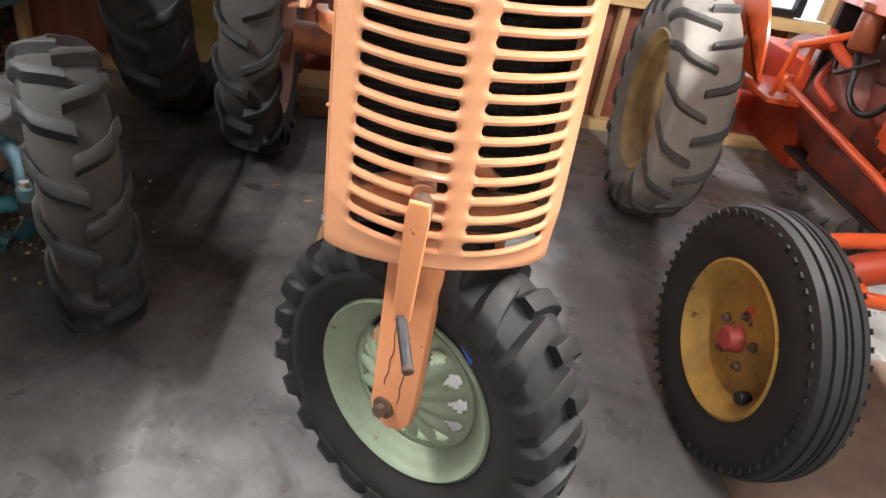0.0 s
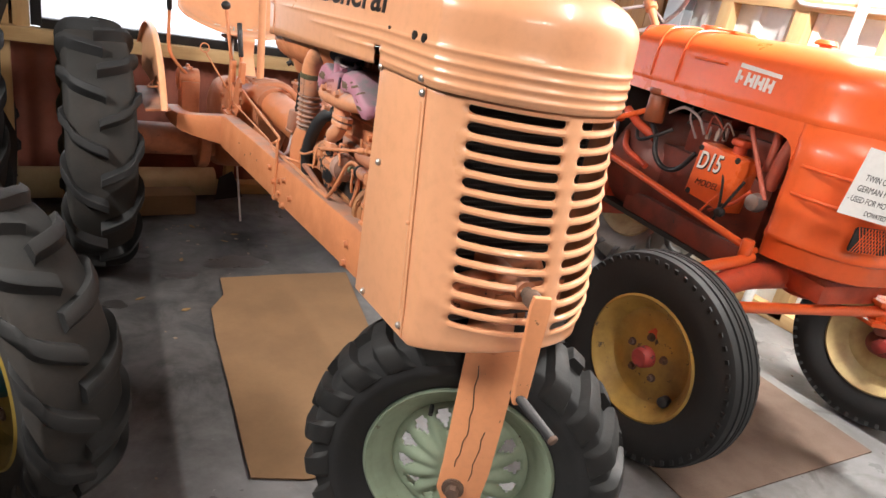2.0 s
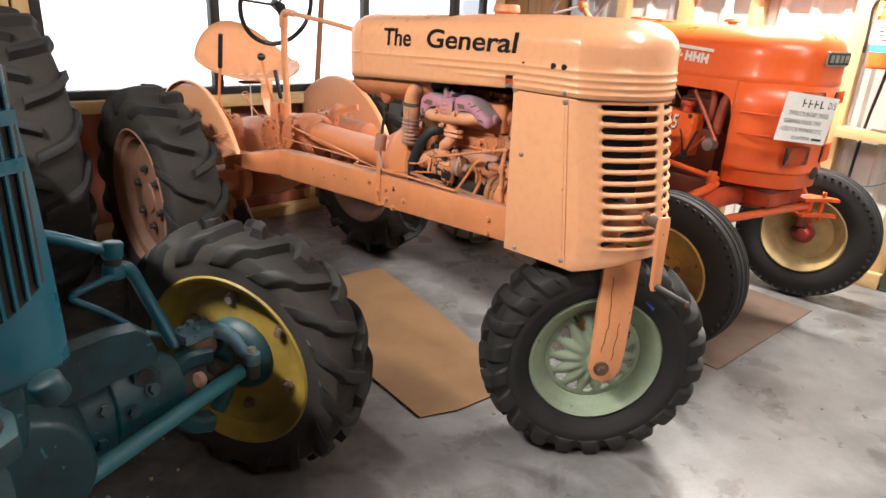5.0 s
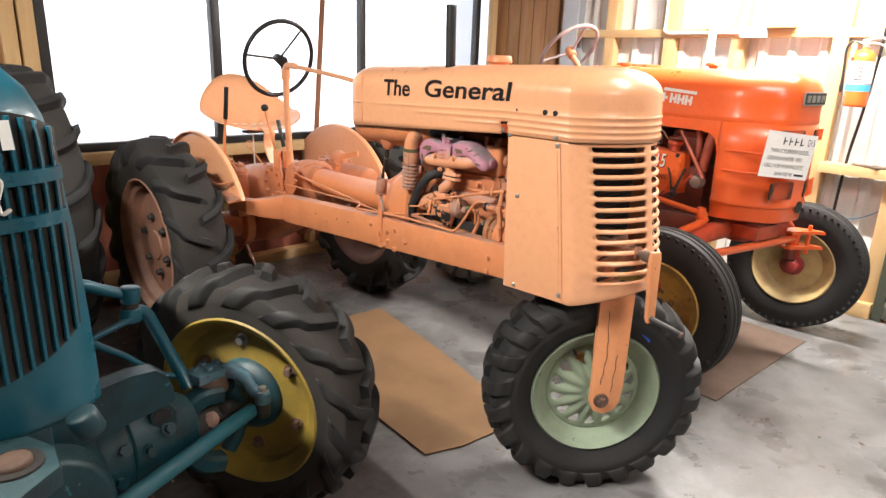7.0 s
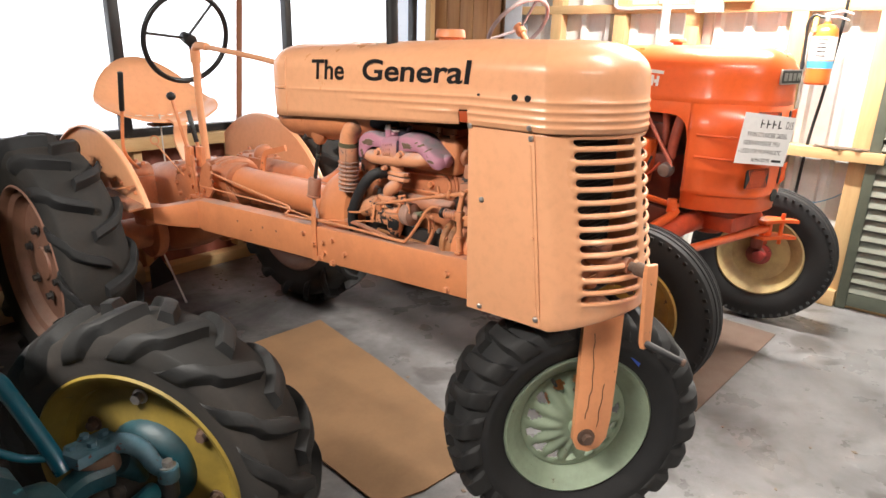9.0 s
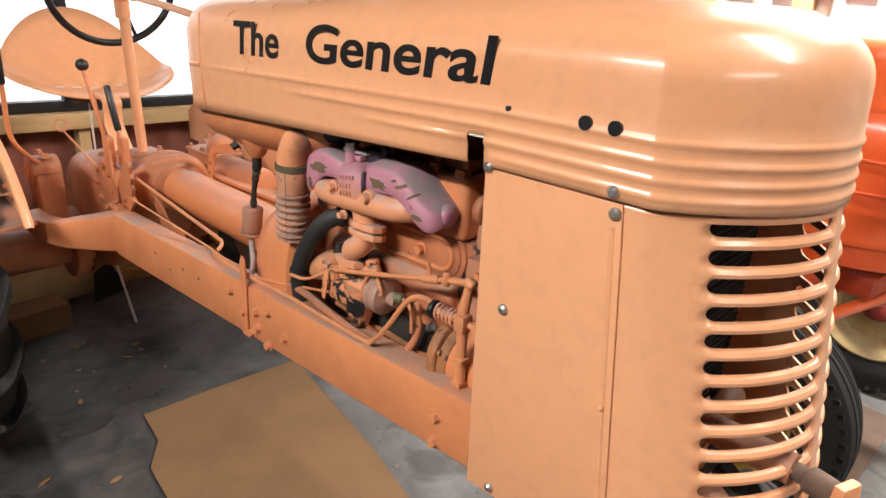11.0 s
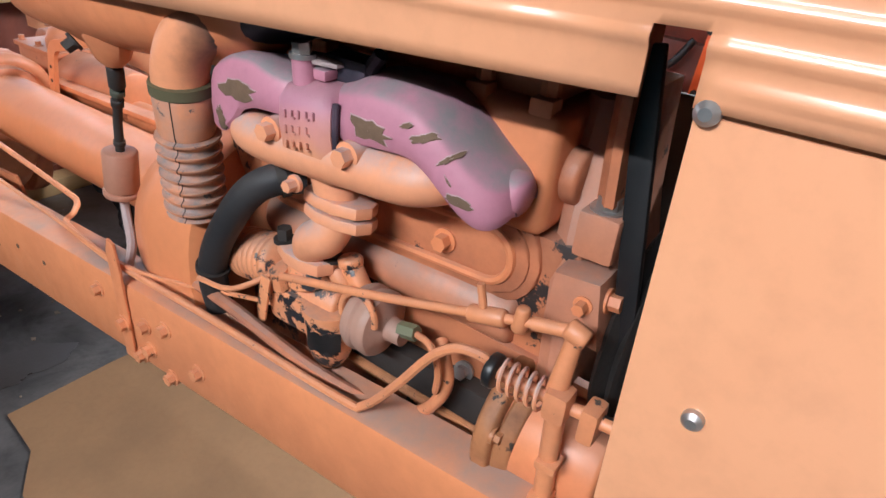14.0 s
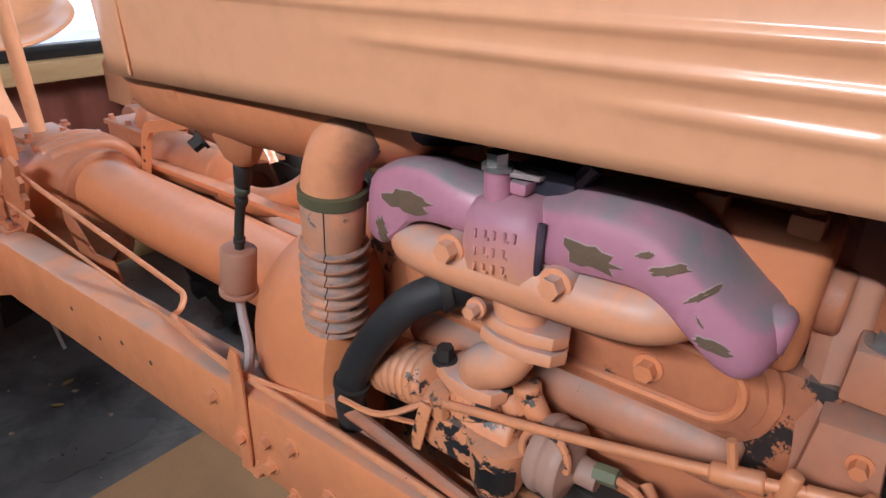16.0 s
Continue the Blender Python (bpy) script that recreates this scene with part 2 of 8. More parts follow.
STEEL = mat("worn_bright_steel", (0.48, 0.47, 0.46), (0.30, 0.27, 0.25), 30, 0.7, 150, 0.35, 0.2, metal=0.85, bump=0.05)
RUST = mat("rusty_iron", (0.13, 0.075, 0.05), (0.06, 0.045, 0.04), 25, 0.8, 150, 0.75, bump=0.2)
LETTER = mat("black_vinyl_lettering", (0.008, 0.008, 0.010), (0.012, 0.012, 0.013), 5, 0.3, 60, 0.3, bump=0.0)
WHITE = mat("white_paint", (0.78, 0.77, 0.74), (0.66, 0.64, 0.60), 6, 0.4, 60, 0.5, bump=0.02)
PAPER = mat("white_card", (0.78, 0.78, 0.77), (0.70, 0.70, 0.69), 4, 0.4, 50, 0.7, bump=0.01)
INK = mat("black_marker_ink", (0.012, 0.012, 0.014), None, 5, 0.2, 60, 0.6, bump=0.0)
CARD = mat("corrugated_cardboard", (0.182, 0.100, 0.045), (0.112, 0.062, 0.029), 3, 0.7, 60, 0.85, 0.05, bump=0.04)
CARD_DARK = mat("oil_soaked_cardboard", (0.20, 0.115, 0.055), (0.12, 0.07, 0.04), 4, 0.7, 60, 0.8, 0.05, bump=0.04)
PINE = mat("pine_framing_timber", (0.58, 0.39, 0.19), (0.46, 0.28, 0.12), 4, 0.7, 40, 0.65, 0.1, bump=0.06, stretch=(6, 6, 0.7))
PINE_H = mat("pine_framing_rail", (0.58, 0.39, 0.19), (0.46, 0.28, 0.12), 4, 0.7, 40, 0.65, 0.1, bump=0.06, stretch=(1.5, 0.7, 9))
PLY = mat("stained_plywood", (0.34, 0.165, 0.055), (0.22, 0.095, 0.03), 3, 0.8, 30, 0.5, 0.1, bump=0.04, stretch=(7, 7, 0.6))
REDWOOD = mat("reddish_wood_post", (0.30, 0.12, 0.055), (0.20, 0.07, 0.03), 4, 0.7, 40, 0.55, bump=0.05, stretch=(8, 8, 0.7))
MAROON = mat("maroon_corrugated_iron", (0.24, 0.075, 0.05), (0.15, 0.045, 0.03), 4, 0.7, 50, 0.45, 0.2, bump=0.04)
GALV = mat("white_corrugated_iron", (0.74, 0.74, 0.72), (0.60, 0.60, 0.59), 4, 0.5, 40, 0.4, 0.1, bump=0.02)
OLIVE = mat("dark_olive_paint", (0.075, 0.085, 0.062), (0.05, 0.055, 0.04), 8, 0.6, 70, 0.55, bump=0.05, chip=(0.16, 0.12, 0.08), chip_at=0.7, chip_scale=30)
OLIVE_SLAT = mat("grey_olive_slat_paint", (0.17, 0.18, 0.145), (0.11, 0.115, 0.09), 8, 0.6, 70, 0.55, bump=0.05)
STEEL_POST = mat("grey_steel_column_paint", (0.40, 0.42, 0.45), (0.30, 0.31, 0.33), 6, 0.5, 60, 0.45, bump=0.03)
EXT_RED = mat("orange_red_cylinder_paint", (0.78, 0.16, 0.03), (0.70, 0.12, 0.03), 6, 0.3, 50, 0.28, bump=0.01, coat=0.3)
YELLOW_TAG = mat("yellow_plastic_tag", (0.85, 0.55, 0.03), None, 6, 0.2, 50, 0.45, bump=0.0)
BLUE = mat("blue_print", (0.06, 0.35, 0.60), None, 6, 0.2, 50, 0.5, bump=0.0)
BLUE_PAINT = mat("blue_chalk_mark", (0.03, 0.08, 0.40), None, 20, 0.3, 90, 0.7, bump=0.1)
CLOTH = mat("cream_rolled_carpet", (0.50, 0.38, 0.22), (0.38, 0.27, 0.15), 8, 0.6, 120, 0.9, bump=0.2)
BROWN_RUG = mat("brown_mat", (0.15, 0.10, 0.075), (0.10, 0.065, 0.05), 8, 0.6, 150, 0.9, bump=0.2)
ROPE = mat("grey_white_cord", (0.55, 0.52, 0.48), None, 30, 0.4, 200, 0.8, bump=0.1)
LEAF = mat("dry_brown_leaf", (0.22, 0.13, 0.05), (0.12, 0.07, 0.03), 30, 0.5, 150, 0.8, bump=0.1)
OIL = mat("oil_soaked_concrete", (0.030, 0.027, 0.026), (0.05, 0.046, 0.044), 12, 0.6, 60, 0.35, 0.2, bump=0.05)
GRIT = mat("crumbled_dirt", (0.20, 0.15, 0.11), (0.12, 0.09, 0.07), 40, 0.6, 200, 0.9, bump=0.2)
CEIL = mat("dim_ceiling_lining", (0.17, 0.155, 0.135), (0.13, 0.115, 0.10), 2, 0.4, 30, 0.8, bump=0.02)
OUTSIDE = mat("overcast_white_distance", (0.93, 0.95, 1.0), (0.72, 0.76, 0.84), 0.8, 0.9, 3, 0.9, bump=0.0, emit=1.15)


def floor_material():
    m = bpy.data.materials.new("stained_concrete")
    m.use_nodes = True
    t = m.node_tree
    nd, lk = t.nodes, t.links
    b = nd["Principled BSDF"]
    geo = nd.new("ShaderNodeNewGeometry")

    def tex(s, d, r=0.6, w=0.0):
        n = nd.new("ShaderNodeTexNoise")
        n.inputs["Scale"].default_value, n.inputs["Detail"].default_value = s, d
        n.inputs["Roughness"].default_value, n.inputs["Distortion"].default_value = r, w
        lk.new(geo.outputs["Position"], n.inputs["Vector"])
        return n.outputs["Fac"]

    def ramp(fac, a, c, hi=1.0):
        r = nd.new("ShaderNodeMapRange")
        r.inputs["From Min"].default_value, r.inputs["From Max"].default_value, r.inputs["To Max"].default_value = a, c, hi
        lk.new(fac, r.inputs["Value"])
        return r.outputs["Result"]

    def mix(fac, a, c):
        x = nd.new("ShaderNodeMix")
        x.data_type = "RGBA"
        lk.new(fac, x.inputs["Factor"])
        for v, s in ((a, x.inputs["A"]), (c, x.inputs["B"])):
            if isinstance(v, tuple):
                s.default_value = (*v, 1)
            else:
                lk.new(v, s)
        return x.outputs["Result"]

    # oil staining with the bay's shade painted in, ragged at its edge
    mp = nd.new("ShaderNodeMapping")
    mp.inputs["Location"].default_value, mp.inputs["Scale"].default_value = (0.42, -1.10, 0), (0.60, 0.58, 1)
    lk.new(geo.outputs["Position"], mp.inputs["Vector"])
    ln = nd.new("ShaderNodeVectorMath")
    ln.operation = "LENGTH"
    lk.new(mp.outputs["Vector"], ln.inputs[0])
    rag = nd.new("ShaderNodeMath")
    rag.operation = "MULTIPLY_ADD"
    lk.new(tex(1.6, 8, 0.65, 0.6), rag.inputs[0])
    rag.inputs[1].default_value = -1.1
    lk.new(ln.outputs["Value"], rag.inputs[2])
    oil_and_shade = ramp(rag.outputs[0], 0.36, -0.04, 0.93)
    c = mix(ramp(tex(2.2, 7, 0.65, 0.4), 0.38, 0.66), (0.125, 0.121, 0.121), (0.225, 0.221, 0.223))
    c = mix(ramp(tex(9, 8, 0.7), 0.50, 0.72, 0.6), c, (0.10, 0.094, 0.09))
    c = mix(ramp(tex(3.1, 5, 0.5, 0.8), 0.58, 0.66, 0.65), c, (0.055, 0.048, 0.045))
    c = mix(ramp(tex(38, 6, 0.7), 0.64, 0.70, 0.4), c, (0.36, 0.35, 0.34))
    c = mix(oil_and_shade, c, mix(ramp(tex(5, 7, 0.7, 0.5), 0.40, 0.62), (0.016, 0.015, 0.015), (0.058, 0.053, 0.051)))
    lk.new(c, b.inputs["Base Color"])
    dull = nd.new("ShaderNodeMath")
    dull.operation = "MULTIPLY_ADD"
    lk.new(oil_and_shade, dull.inputs[0])
    dull.inputs[1].default_value = 0.42
    lk.new(ramp(tex(4, 5), 0.2, 0.9, 0.85), dull.inputs[2])
    lk.new(dull.outputs[0], b.inputs["Roughness"])
    bp = nd.new("ShaderNodeBump")
    bp.inputs["Strength"].default_value, bp.inputs["Distance"].default_value = 0.1, 0.01
    lk.new(tex(55, 6), bp.inputs["Height"])
    lk.new(bp.outputs["Normal"], b.inputs["Normal"])
    return m


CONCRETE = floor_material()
GLASS = bpy.data.materials.new("window_glass")
GLASS.use_nodes = True
gb = GLASS.node_tree.nodes["Principled BSDF"]
gb.inputs["Transmission Weight"].default_value, gb.inputs["Roughness"].default_value, gb.inputs["IOR"].default_value = 1.0, 0.02, 1.45


# ---- mesh helpers ----
def bm_new():
    return bmesh.new()


def finish(name, bm, material, angle=38):
    me = bpy.data.meshes.new(name)
    bmesh.ops.recalc_face_normals(bm, faces=bm.faces)
    bm.to_mesh(me)
    bm.free()
    me.materials.append(material)
    me.polygons.foreach_set("use_smooth", [True] * len(me.polygons))
    me.set_sharp_from_angle(angle=radians(angle))
    return me


def part(name, bm, material, parent, label="", angle=38):
    ob = new(name, finish(name, bm, material, angle))
    ob.parent = parent
    if label:
        tagged(ob, label)
    return ob


def thing(name, label, category, m=None, group="", kind=""):
    ob = new(name)
    ob.matrix_basis = m or Matrix()
    ob.empty_display_size = 0.1
    return tagged(ob, label, category, group, kind)


def solo(name, bm, material, label, category="", m=None, group="", kind="", angle=38):
    ob = new(name, finish(name, bm, material, angle))
    ob.matrix_basis = m or Matrix()
    return tagged(ob, label, category, group, kind)


def box(bm, c, s, bev=0.0, m=None, seg=2):
    r = bmesh.ops.create_cube(bm, size=1.0)
    vs = r["verts"]
    for v in vs:
        v.co = Vector((v.co.x * s[0], v.co.y * s[1], v.co.z * s[2]))
    if bev:
        es = list({e for v in vs for e in v.link_edges})
        r = bmesh.ops.bevel(bm, geom=es, offset=bev, segments=seg, affect="EDGES", profile=0.6)
        vs = list({v for f in r["faces"] for v in f.verts} | {v for v in vs if v.is_valid})
    mm = Matrix.Translation(c) @ (m or Matrix())
    for v in vs:
        v.co = mm @ v.co
    return bm


def frame_of(d):
    d = Vector(d).normalized()
    u = d.cross(Vector((0, 0, 1)))
    if u.length < 1e-4:
        u = Vector((1, 0, 0))
    u.normalize()
    return u, d.cross(u), d


def loft(bm, rings, closed=True, caps=True):
    vs = [[bm.verts.new(p) for p in r] for r in rings]
    n = len(rings[0])
    for a, b in zip(vs, vs[1:]):
        for i in range(n if closed else n - 1):
            j = (i + 1) % n
            bm.faces.new((a[i], a[j], b[j], b[i]))
    if caps and closed:
        bm.faces.new(vs[0][::-1])
        bm.faces.new(vs[-1])
    return vs


def cyl(bm, a, b, r, r2=None, n=16, bev=0.0):
    a, b = Vector(a), Vector(b)
    u, w, d = frame_of(b - a)
    r2 = r if r2 is None else r2
    ln = (b - a).length

    def ring(p, q):
        return [p + u * q * math.cos(t * 2 * math.pi / n) + w * q * math.sin(t * 2 * math.pi / n) for t in range(n)]

    if bev:
        rs = [ring(a, r - bev), ring(a + d * bev * 0.4, r - bev * 0.35), ring(a + d * bev, r), ring(b - d * bev, r2), ring(b - d * bev * 0.4, r2 - bev * 0.35), ring(b, r2 - bev)]
    else:
        rs = [ring(a, r), ring(b, r2)]
    loft(bm, rs)
    return bm


def smooth_path(pts, k=6):
    p = [Vector(q) for q in pts]
    if len(p) < 3:
        return p
    p = [2 * p[0] - p[1]] + p + [2 * p[-1] - p[-2]]
    out = []
    for i in range(1, len(p) - 2):
        for s in range(k):
            t = s / k
            a, b, c, d = p[i - 1], p[i], p[i + 1], p[i + 2]
            out.append(0.5 * ((2 * b) + (c - a) * t + (2 * a - 5 * b + 4 * c - d) * t * t + (3 * b - a - 3 * c + d) * t ** 3))
    out.append(p[-2])
    return out


def sweep(bm, pts, r, n=10, k=6, smooth=True):
    p = smooth_path(pts, k) if smooth else [Vector(q) for q in pts]
    rs = r if callable(r) else (lambda t: r)
    u = frame_of(p[1] - p[0])[0]
    rings = []
    for i, q in enumerate(p):
        d = (p[min(i + 1, len(p) - 1)] - p[max(i - 1, 0)]).normalized()
        u = (u - d * u.dot(d)).normalized()
        w = d.cross(u)
        rr = rs(i / (len(p) - 1))
        rings.append([q + (u * math.cos(a * 2 * math.pi / n) + w * math.sin(a * 2 * math.pi / n)) * rr for a in range(n)])
    loft(bm, rings)
    return bm


def lathe(bm, prof, m, n=48, close=False):
    """Turns (x along the axis, radius) points about local X."""
    rings = [[m @ Vector((x, r * math.cos(a * 2 * math.pi / n), r * math.sin(a * 2 * math.pi / n))) for a in range(n)] for x, r in prof]
    if close:
        rings.append(rings[0])
    vs = [[bm.verts.new(p) for p in r] for r in (rings[:-1] if close else rings)]
    if close:
        vs.append(vs[0])
    for a, b in zip(vs, vs[1:]):
        for i in range(n):
            bm.faces.new((a[i], a[(i + 1) % n], b[(i + 1) % n], b[i]))
    if not close:
        for r, x in ((vs[0], prof[0]), (vs[-1], prof[-1])):
            if x[1] > 1e-4:
                bm.faces.new(r)
    return bm


def prism(bm, poly, depth, m, bev=0.0):
    """A flat outline in local XY, thick along local Z by depth, centred."""
    a = [bm.verts.new(Vector((x, y, -depth / 2))) for x, y in poly]
    b = [bm.verts.new(Vector((x, y, depth / 2))) for x, y in poly]
    n = len(poly)
    fs = [bm.faces.new(a[::-1]), bm.faces.new(b)]
    for i in range(n):
        fs.append(bm.faces.new((a[i], a[(i + 1) % n], b[(i + 1) % n], b[i])))
    vs = a + b
    if bev:
        es = list({e for f in fs[:2] for e in f.edges})
        r = bmesh.ops.bevel(bm, geom=es, offset=bev, segments=2, affect="EDGES", profile=0.6)
        vs = list({v for f in r["faces"] for v in f.verts} | {v for v in vs if v.is_valid})
    for v in vs:
        v.co = m @ v.co
    return bm


def bolt(bm, p, d, r=0.009, h=0.008, washer=True):
    p, d = Vector(p), Vector(d).normalized()
    if washer:
        cyl(bm, p - d * 0.002, p + d * 0.0018, r * 1.45, n=14)
    cyl(bm, p + d * 0.0018, p + d * (h + 0.0018), r, r * 0.97, n=6)
    return bm


def screw(bm, p, d, r=0.009):
    p, d = Vector(p), Vector(d).normalized()
    cyl(bm, p - d * 0.002, p + d * 0.003, r, r * 0.95, n=16)
    cyl(bm, p + d * 0.003, p + d * 0.006, r * 0.95, r * 0.5, n=16)
    return bm


def rounded(w, h, r, n=5):
    out = []
    for cx, cy, a0 in ((w / 2 - r, h / 2 - r, 0), (-w / 2 + r, h / 2 - r, 90), (-w / 2 + r, -h / 2 + r, 180), (w / 2 - r, -h / 2 + r, 270)):
        for i in range(n + 1):
            a = radians(a0 + 90 * i / n)
            out.append((cx + r * math.cos(a), cy + r * math.sin(a)))
    return out


def text_mesh(body, size, extrude=0.0006, shear=0.0, bold=0.0, spacing=1.0):
    cu = bpy.data.curves.new("lettering", "FONT")
    cu.body, cu.size, cu.extrude, cu.shear, cu.offset, cu.space_character = body, size, extrude, shear, bold, spacing
    cu.align_x, cu.align_y = "LEFT", "BOTTOM_BASELINE"
    ob = bpy.data.objects.new("lettering", cu)
    scene.collection.objects.link(ob)
    dg = bpy.context.evaluated_depsgraph_get()
    me = bpy.data.meshes.new_from_object(ob.evaluated_get(dg))
    bm = bmesh.new()
    bm.from_mesh(me)
    bpy.data.objects.remove(ob)
    bpy.data.meshes.remove(me)
    return bm


def fit_text(body, width, height, m, extrude=0.0006, shear=0.0, bold=0.0):
    """Lettering scaled to a width and cap height, its lower left corner at m's origin, in m's XY plane."""
    bm = text_mesh(body, 1.0, extrude=0.0, shear=shear, bold=bold)
    xs, ys = [v.co.x for v in bm.verts], [v.co.y for v in bm.verts]
    x0, x1, y1 = min(xs), max(xs), max(ys)
    for v in bm.verts:
        v.co = Vector(((v.co.x - x0) / (x1 - x0) * width, v.co.y / y1 * height, 0))
    r = bmesh.ops.extrude_face_region(bm, geom=list(bm.faces))
    for g in r["geom"]:
        if isinstance(g, bmesh.types.BMVert):
            g.co.z += extrude
    bm.transform(m)
    return bm


# ---- tyres and wheels, axis along local X, centre at the origin ----
def tyre_profile(R, W, rr, bw, crown=0.012):
    """From the outer bead over the tread to the other bead."""
    h = R - rr
    half = [(bw, rr), (bw + 0.006, rr + 0.012), (W * 0.49, rr + h * 0.38), (W * 0.5, rr + h * 0.52), (W * 0.485, rr + h * 0.68), (W * 0.45, rr + h * 0.83), (W * 0.40, R - crown * 1.4), (W * 0.25, R - crown * 0.5), (0.0, R)]
    p = [(v.x, v.y) for v in smooth_path([(x, r, 0) for x, r in half], 3)]
    return [(-x, r) for x, r in p] + p[-2::-1]


def lug_tyre(parent, M, R, W, rr, bw, lugs, lug_h, lug_w, sweep_a, reach, hand, flat, core_mat, lug_mat, label, n=72):
    """A tyre carcass under parent with every tread lug an object of its own under the tyre."""
    core = R - lug_h
    prof = tyre_profile(core, W, rr, bw)
    bm = bm_new()
    lathe(bm, prof + [(bw * 0.9, rr - 0.004), (-bw * 0.9, rr - 0.004)], Matrix(), n, close=True)
    for v in bm.verts:
        if v.co.z < -flat:
            v.co.z = -flat + (v.co.z + flat) * 0.05
    tyre = part("tyre", put(bm, M), core_mat, parent, label, 40)
    path = prof[len(prof) // 2:]
    path = [(-0.05 * W, core)] + path[:max(3, int(len(path) * reach))]
    m = len(path)
    for side in (-1, 1):
        rings = []
        for i, (x, r) in enumerate(path):
            q = i / (m - 1)
            a = hand * sweep_a * q ** 1.1
            wd = lug_w * (0.9 + 0.45 * q)
            hh = lug_h * (1.0 if q < 0.72 else 1.0 - 0.8 * ((q - 0.72) / 0.28) ** 1.6)
            nx = 0.0 if q < 0.5 else min(0.9, (q - 0.5) * 1.8)
            nr = math.sqrt(max(0.0, 1 - nx * nx))
            row = []
            for da, up in ((-0.72, -0.15), (-0.52, 0.55), (-0.44, 0.94), (-0.34, 1.0), (0.34, 1.0), (0.44, 0.94), (0.52, 0.55), (0.72, -0.15)):
                aa = a + da * wd / r
                px, pr = x + nx * hh * up, r + nr * hh * up
                row.append(Vector((side * px, pr * math.cos(aa), pr * math.sin(aa))))
            rings.append(row)
        bm = bm_new()
        loft(bm, rings)
        me = finish("tread_lug", bm, lug_mat, 35)
        for k in range(lugs):
            ob = new("tread_lug", me)
            ob.matrix_basis = M @ Matrix.Rotation(2 * math.pi * (k + (0.5 if side > 0 else 0.0)) / lugs, 4, "X")
            ob.parent = tyre
    return tyre


def rib_tyre(R, W, rr, bw, n=96, flat=None):
    bm = bm_new()
    h = R - rr
    g = 0.007
    half = [(bw, rr), (bw + 0.006, rr + 0.012), (W * 0.485, rr + h * 0.36), (W * 0.5, rr + h * 0.52), (W * 0.48, rr + h * 0.72), (W * 0.44, R - 0.018), (W * 0.40, R - 0.008), (W * 0.27, R - 0.002), (W * 0.255, R - g - 0.002), (W * 0.225, R - g - 0.002), (W * 0.21, R - 0.0005), (W * 0.08, R), (W * 0.065, R - g), (W * 0.035, R - g), (W * 0.02, R), (0.0, R)]
    prof = [(-x, r) for x, r in half] + half[-2::-1]
    lathe(bm, prof + [(bw * 0.9, rr - 0.004), (-bw * 0.9, rr - 0.004)], Matrix(), n, close=True)
    for k in range(54):
        a = k * 2 * math.pi / 54
        for side in (-1, 1):
            m = Matrix.Rotation(a, 4, "X") @ Matrix.Translation((side * W * 0.462, 0, R - 0.030)) @ Matrix.Rotation(side * 0.45, 4, "Y")
            box(bm, (0, 0, 0), (0.005, 0.014, 0.030), 0.0, m)
    if flat is not None:
        for v in bm.verts:
            if v.co.z < -flat:
                v.co.z = -flat + (v.co.z + flat) * 0.05
    return bm


def rim_mesh(rr, bw, dish=0.03, hub_r=0.05, out=-1):
    """A pressed rim with a dished disc; out is the sign of the outer face on X."""
    bm = bm_new()
    o = out
    prof = [(o * (bw + 0.004), rr + 0.014), (o * (bw + 0.009), rr + 0.006), (o * bw, rr - 0.004), (o * (bw - 0.02), rr - 0.012), (o * (bw - 0.032), rr - 0.034), (o * (bw - 0.05 - dish * 0.5), rr - 0.045), (o * (bw - 0.052 - dish), rr - 0.06), (o * (bw - 0.05 - dish), rr * 0.6), (o * (bw - 0.035 - dish), hub_r * 1.6), (o * (bw - 0.03 - dish), hub_r), (o * (bw - 0.03 - dish), 0.002)]
    lathe_open(bm, prof, 56)
    back = [(o * (bw - 0.053 - dish), rr - 0.062), (-o * (bw - 0.02), rr - 0.03), (-o * bw, rr - 0.006), (-o * (bw + 0.009), rr + 0.006), (-o * (bw + 0.004), rr + 0.014)]
    lathe_open(bm, back, 56)
    return bm


def lathe_open(bm, prof, n=56, m=None):
    m = m or Matrix()
    vs = [[bm.verts.new(m @ Vector((x, r * math.cos(a * 2 * math.pi / n), r * math.sin(a * 2 * math.pi / n)))) for a in range(n)] for x, r in prof]
    for a, b in zip(vs, vs[1:]):
        for i in range(n):
            bm.faces.new((a[i], a[(i + 1) % n], b[(i + 1) % n], b[i]))
    return bm


def put(bm, m):
    bm.transform(m)
    return bm
# ---- the shed ----
YB, XR = 3.115, 2.76
FZ = -0.025
FLOOR = Matrix.Translation((0, 0, FZ))


def slab(name, c, s, material, label, bev=0.0, kind="structure", category=""):
    bm = bm_new()
    box(bm, c, s, bev)
    return solo(name, bm, material, label, category, kind=kind)


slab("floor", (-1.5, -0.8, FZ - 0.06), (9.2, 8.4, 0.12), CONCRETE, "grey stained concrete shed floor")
slab("ceiling", (-1.5, -0.8, 2.72), (9.2, 8.4, 0.12), CEIL, "dim lined shed ceiling")
slab("wall_west", (-5.95, -0.8, 1.32), (0.1, 8.4, 2.70), MAROON, "plain maroon shed wall")
slab("wall_south", (-1.5, -4.95, 1.32), (9.0, 0.1, 2.70), PLY, "plain brown-lined shed wall")


